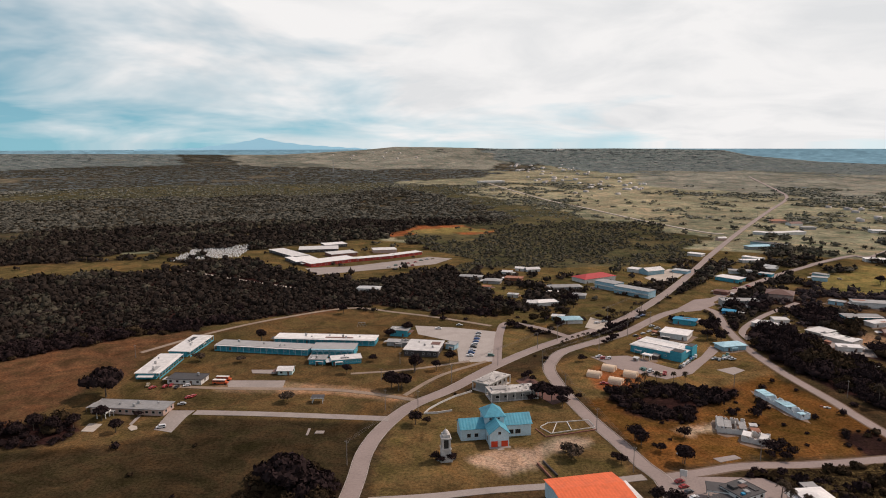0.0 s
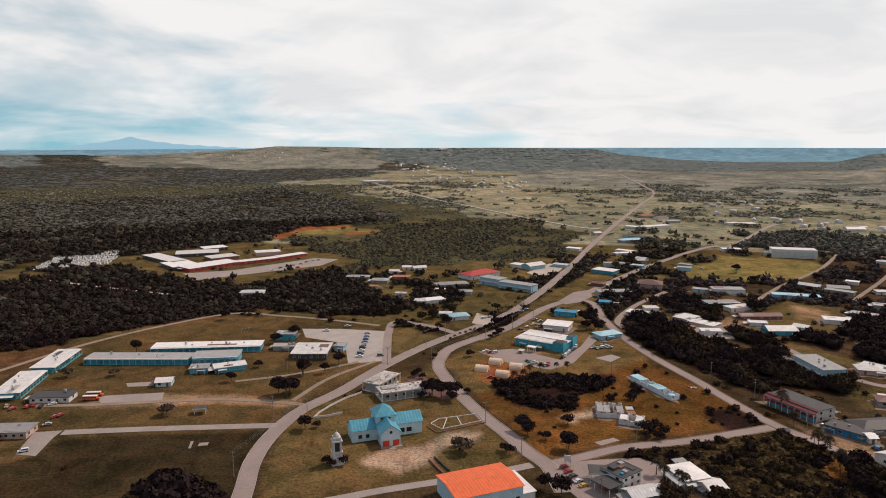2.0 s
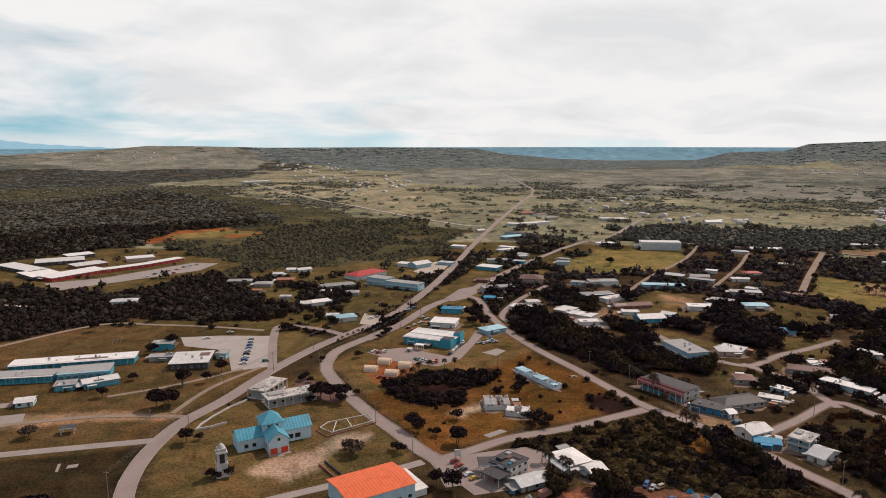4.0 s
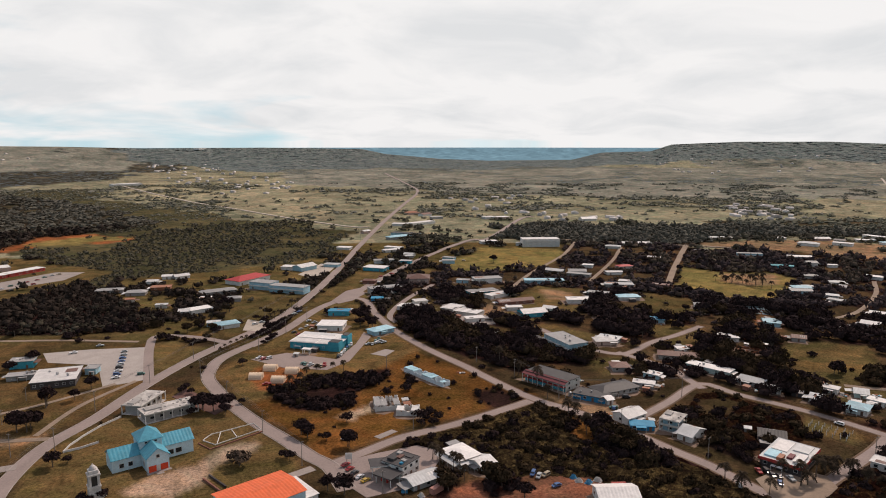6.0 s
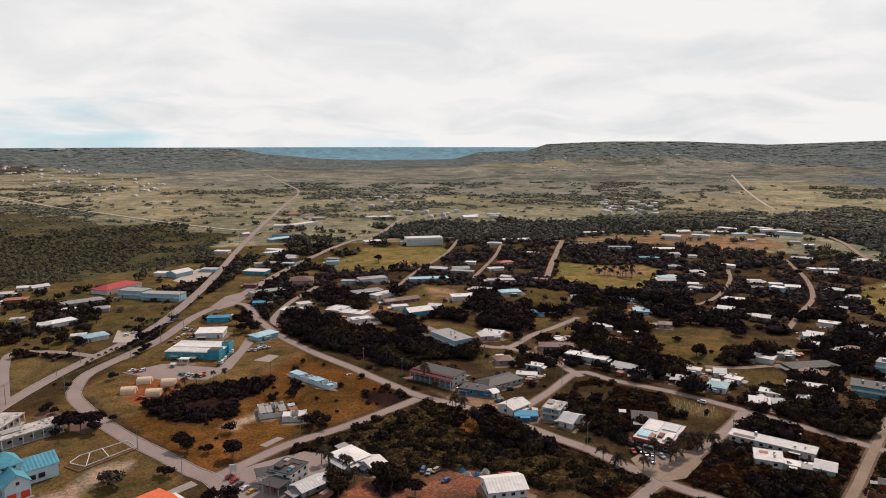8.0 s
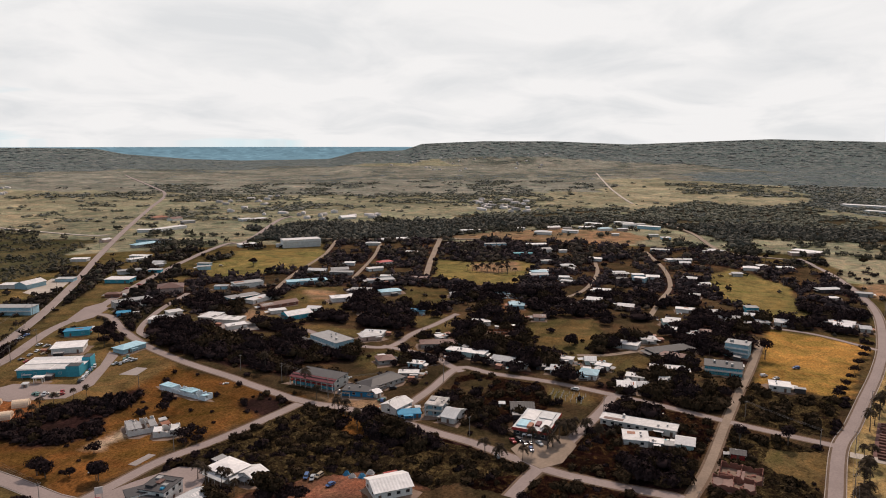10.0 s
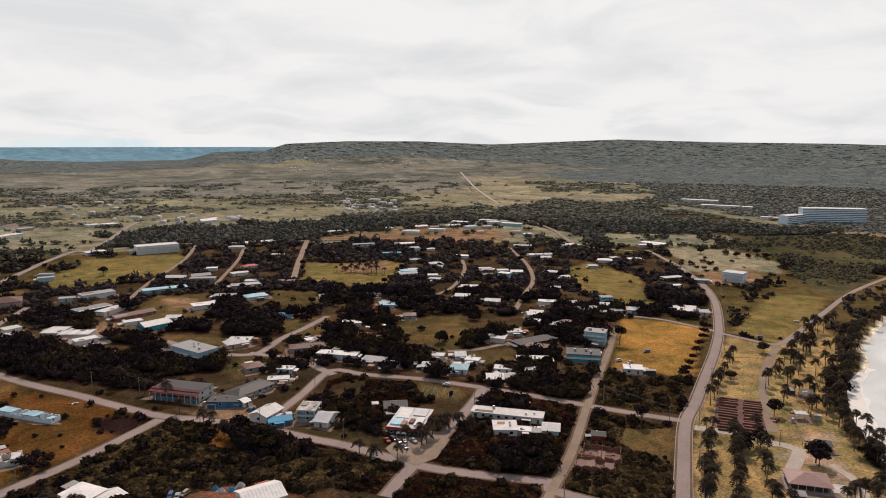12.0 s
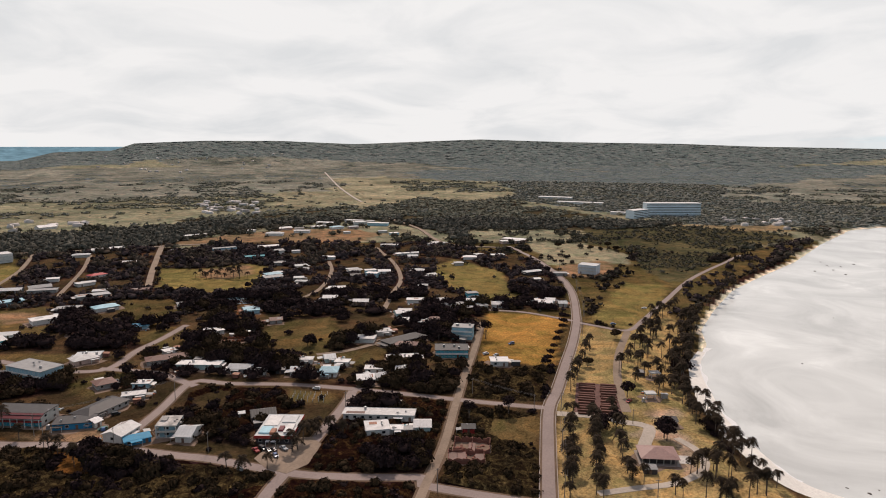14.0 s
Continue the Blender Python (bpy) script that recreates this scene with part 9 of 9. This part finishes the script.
def grow(name, label, r0, r1, factor, least, seed, tufts, tuft_size, tall, mats=(LEAF, LEAF_LIGHT), open_light=False, only="scrub trees", rounded=False, ring=.92):
    x, y, s, rg = scatter(r0, r1, factor, least, seed, only, ring)
    temps = [clump(seed * 10 + k, tufts, tuft_size, rounded) for k in range(7)]
    which = rg.integers(0, 7, len(x))
    vs, fs, ms, o = [], [], [], 0
    z = ground_height(x, y)
    kind = plant_height(x, y)
    low = np.minimum(kind, 1.0)
    land_ = open_country(x, y)[0]
    light_from = np.array([LIGHT_BUSH[k] for k in WILD_KEYS])[land_]
    light_from = light_from - np.where((land_ == WILD_KEYS.index('wood')) & (x > 300), .30, 0)
    squat = np.where((land_ == WILD_KEYS.index('bushland')) & (np.hypot(x, y) > 560), .85, 1.0)
    slim = np.where(squat < 1, .55, 1.0)
    tone = .5 * fractal(x / 38, y / 38, 91, 3) + .5 * fractal(x / 130, y / 130, 92, 3) + rg.normal(size=len(x)) * .10
    for k in range(7):
        i = np.nonzero(which == k)[0]
        if not len(i):
            continue
        tv, tf = temps[k]
        a = rg.uniform(0, 6.28, len(i))
        c, q = np.cos(a)[:, None], np.sin(a)[:, None]
        rad = (s[i] * np.where(low[i] < .9, .85, .80) * slim[i])[:, None]
        hgt = (np.minimum(s[i] * slim[i], 9) * tall * rg.uniform(.7, 1.3, len(i)) * squat[i])[:, None]
        px = x[i][:, None] + (tv[None, :, 0] * c - tv[None, :, 1] * q) * rad
        py = y[i][:, None] + (tv[None, :, 0] * q + tv[None, :, 1] * c) * rad
        pz = z[i][:, None] + tv[None, :, 2] * hgt - .15
        vs.append(np.stack([px, py, pz], -1).reshape(-1, 3))
        fs.append((tf[None] + (o + np.arange(len(i)) * len(tv))[:, None, None]).reshape(-1, 3))
        if open_light:
            grove_ = (kind[i] > 1.5) & (len(mats) == 6)
            bushy_ = (land_[i] == WILD_KEYS.index('meadow')) | ((land_[i] == WILD_KEYS.index('wood')) & (x[i] < 300))
            east_ = (land_[i] == WILD_KEYS.index('wood')) & (x[i] > 300) & (len(mats) == 6) & ~grove_
            shade_ = (tone[i] > np.where(grove_, .60, light_from[i])).astype(int) + np.where(grove_, 3, 2 * bushy_ if len(mats) == 4 else ~bushy_ if len(mats) == 6 else 0)
            ms.append(np.repeat(np.where(east_, 5, shade_), len(tf)))
            o += len(i) * len(tv)
            continue
        shade_ = ((tone[i] > np.where(np.abs(kind[i] - .6) < .01, .30, np.where(low[i] < .9, .46, .60)))).astype(int)
        ms.append(np.repeat(shade_, len(tf)))
        o += len(i) * len(tv)
    me = quick_mesh(name, np.concatenate(vs), np.concatenate(fs), mats, np.concatenate(ms))
    me.polygons.foreach_set("use_smooth", np.full(len(me.polygons), True))
    tagged(new(name, me), label, "scrub", kind="stuff")
    return len(x)


def vine_cover(step=.85):
    """Lots overgrown with low vines and bushes: one rumpled sheet of leaves over each lot, joined."""
    vs, fs, o, kinds = [], [], 0, []
    for (key, plants, poly), height in zip(ZONES, LOW):
        if height > .9:
            continue
        xs, ys = np.array([p[0] for p in poly]), np.array([p[1] for p in poly])
        ax, ay = np.arange(xs.min() - 4, xs.max() + 4, step), np.arange(ys.min() - 4, ys.max() + 4, step)
        px, py = np.meshgrid(ax, ay)
        px, py = px + (fractal(px / 2, py / 2, 5, 2) - .5) * .8, py + (fractal(px / 2, py / 2, 6, 2) - .5) * .8
        wx, wy = px + (fractal(px / 14, py / 14, 21, 3) - .5) * 9, py + (fractal(px / 14, py / 14, 33, 3) - .5) * 9
        part_in = sum((inside(wx + ex, wy + ey, poly) & (np.abs(plant_height(px + ex, py + ey) - height) < .01)).astype(float) for ex, ey in ((0, 0), (1.2, 0), (-1.2, 0), (0, 1.2), (0, -1.2), (2, 2), (-2, -2))) / 7
        clear = free_of_plan(px, py, np.full(px.shape, .4))
        rise = 5.0 * np.clip(fractal(px / 11, py / 11, 15, 4) - .36, 0, 1) ** 1.1 + 1.9 * (fractal(px / 2.3, py / 2.3, 16, 3) - .35) + .25
        ease = sum(free_of_plan(px, py, np.full(px.shape, k)).astype(float) for k in (.4, 2.0, 3.6, 5.2)) / 4
        pz = part_in * rise * ease - .10
        good = (part_in > .1) & clear
        ny, nx = px.shape
        kinds.append(height)
        i, j = np.meshgrid(np.arange(ny - 1), np.arange(nx - 1), indexing="ij")
        quad = np.stack([i * nx + j, i * nx + j + 1, (i + 1) * nx + j + 1, (i + 1) * nx + j], -1).reshape(-1, 4)
        quad = quad[good.ravel()[quad].sum(1) >= 3]
        used, back = np.unique(quad, return_inverse=True)
        vs.append(np.stack([px.ravel(), py.ravel(), pz.ravel()], -1)[used])
        fs.append(back.reshape(-1, 4) + o)
        o += len(used)
    me = quick_mesh("vine_cover", np.concatenate(vs), np.concatenate(fs), [VINES, DRY_VINES], np.concatenate([np.full(len(q), int(height > .55)) for q, height in zip(fs, kinds)]))
    me.polygons.foreach_set("use_smooth", np.ones(len(me.polygons), bool))
    tagged(new("vine_cover", me), "low tangled vines and shrubs overgrowing empty lots", "scrub", kind="stuff")


vine_cover()
grow("near_scrub", "dark tropical bushes and shrubs on rough ground", 150, 560, .0074, 2.1, 7, 120, .21, .9, only="scrub", rounded=True)
grow("near_trees", "dense dark tropical trees between the houses", 150, 640, .0140, 5.0, 17, 230, .13, .95, only="trees", rounded=True)
grow("woods", "dark wooded slope of low tropical trees", 560, 1250, .0064, 3.6, 8, 10, .34, .9, (WOOD_LEAF, WOOD_LIGHT, BUSH_LEAF, VILLAGE_LEAF, VILLAGE_LIGHT, FAR_WOOD), True, ring=1.25)
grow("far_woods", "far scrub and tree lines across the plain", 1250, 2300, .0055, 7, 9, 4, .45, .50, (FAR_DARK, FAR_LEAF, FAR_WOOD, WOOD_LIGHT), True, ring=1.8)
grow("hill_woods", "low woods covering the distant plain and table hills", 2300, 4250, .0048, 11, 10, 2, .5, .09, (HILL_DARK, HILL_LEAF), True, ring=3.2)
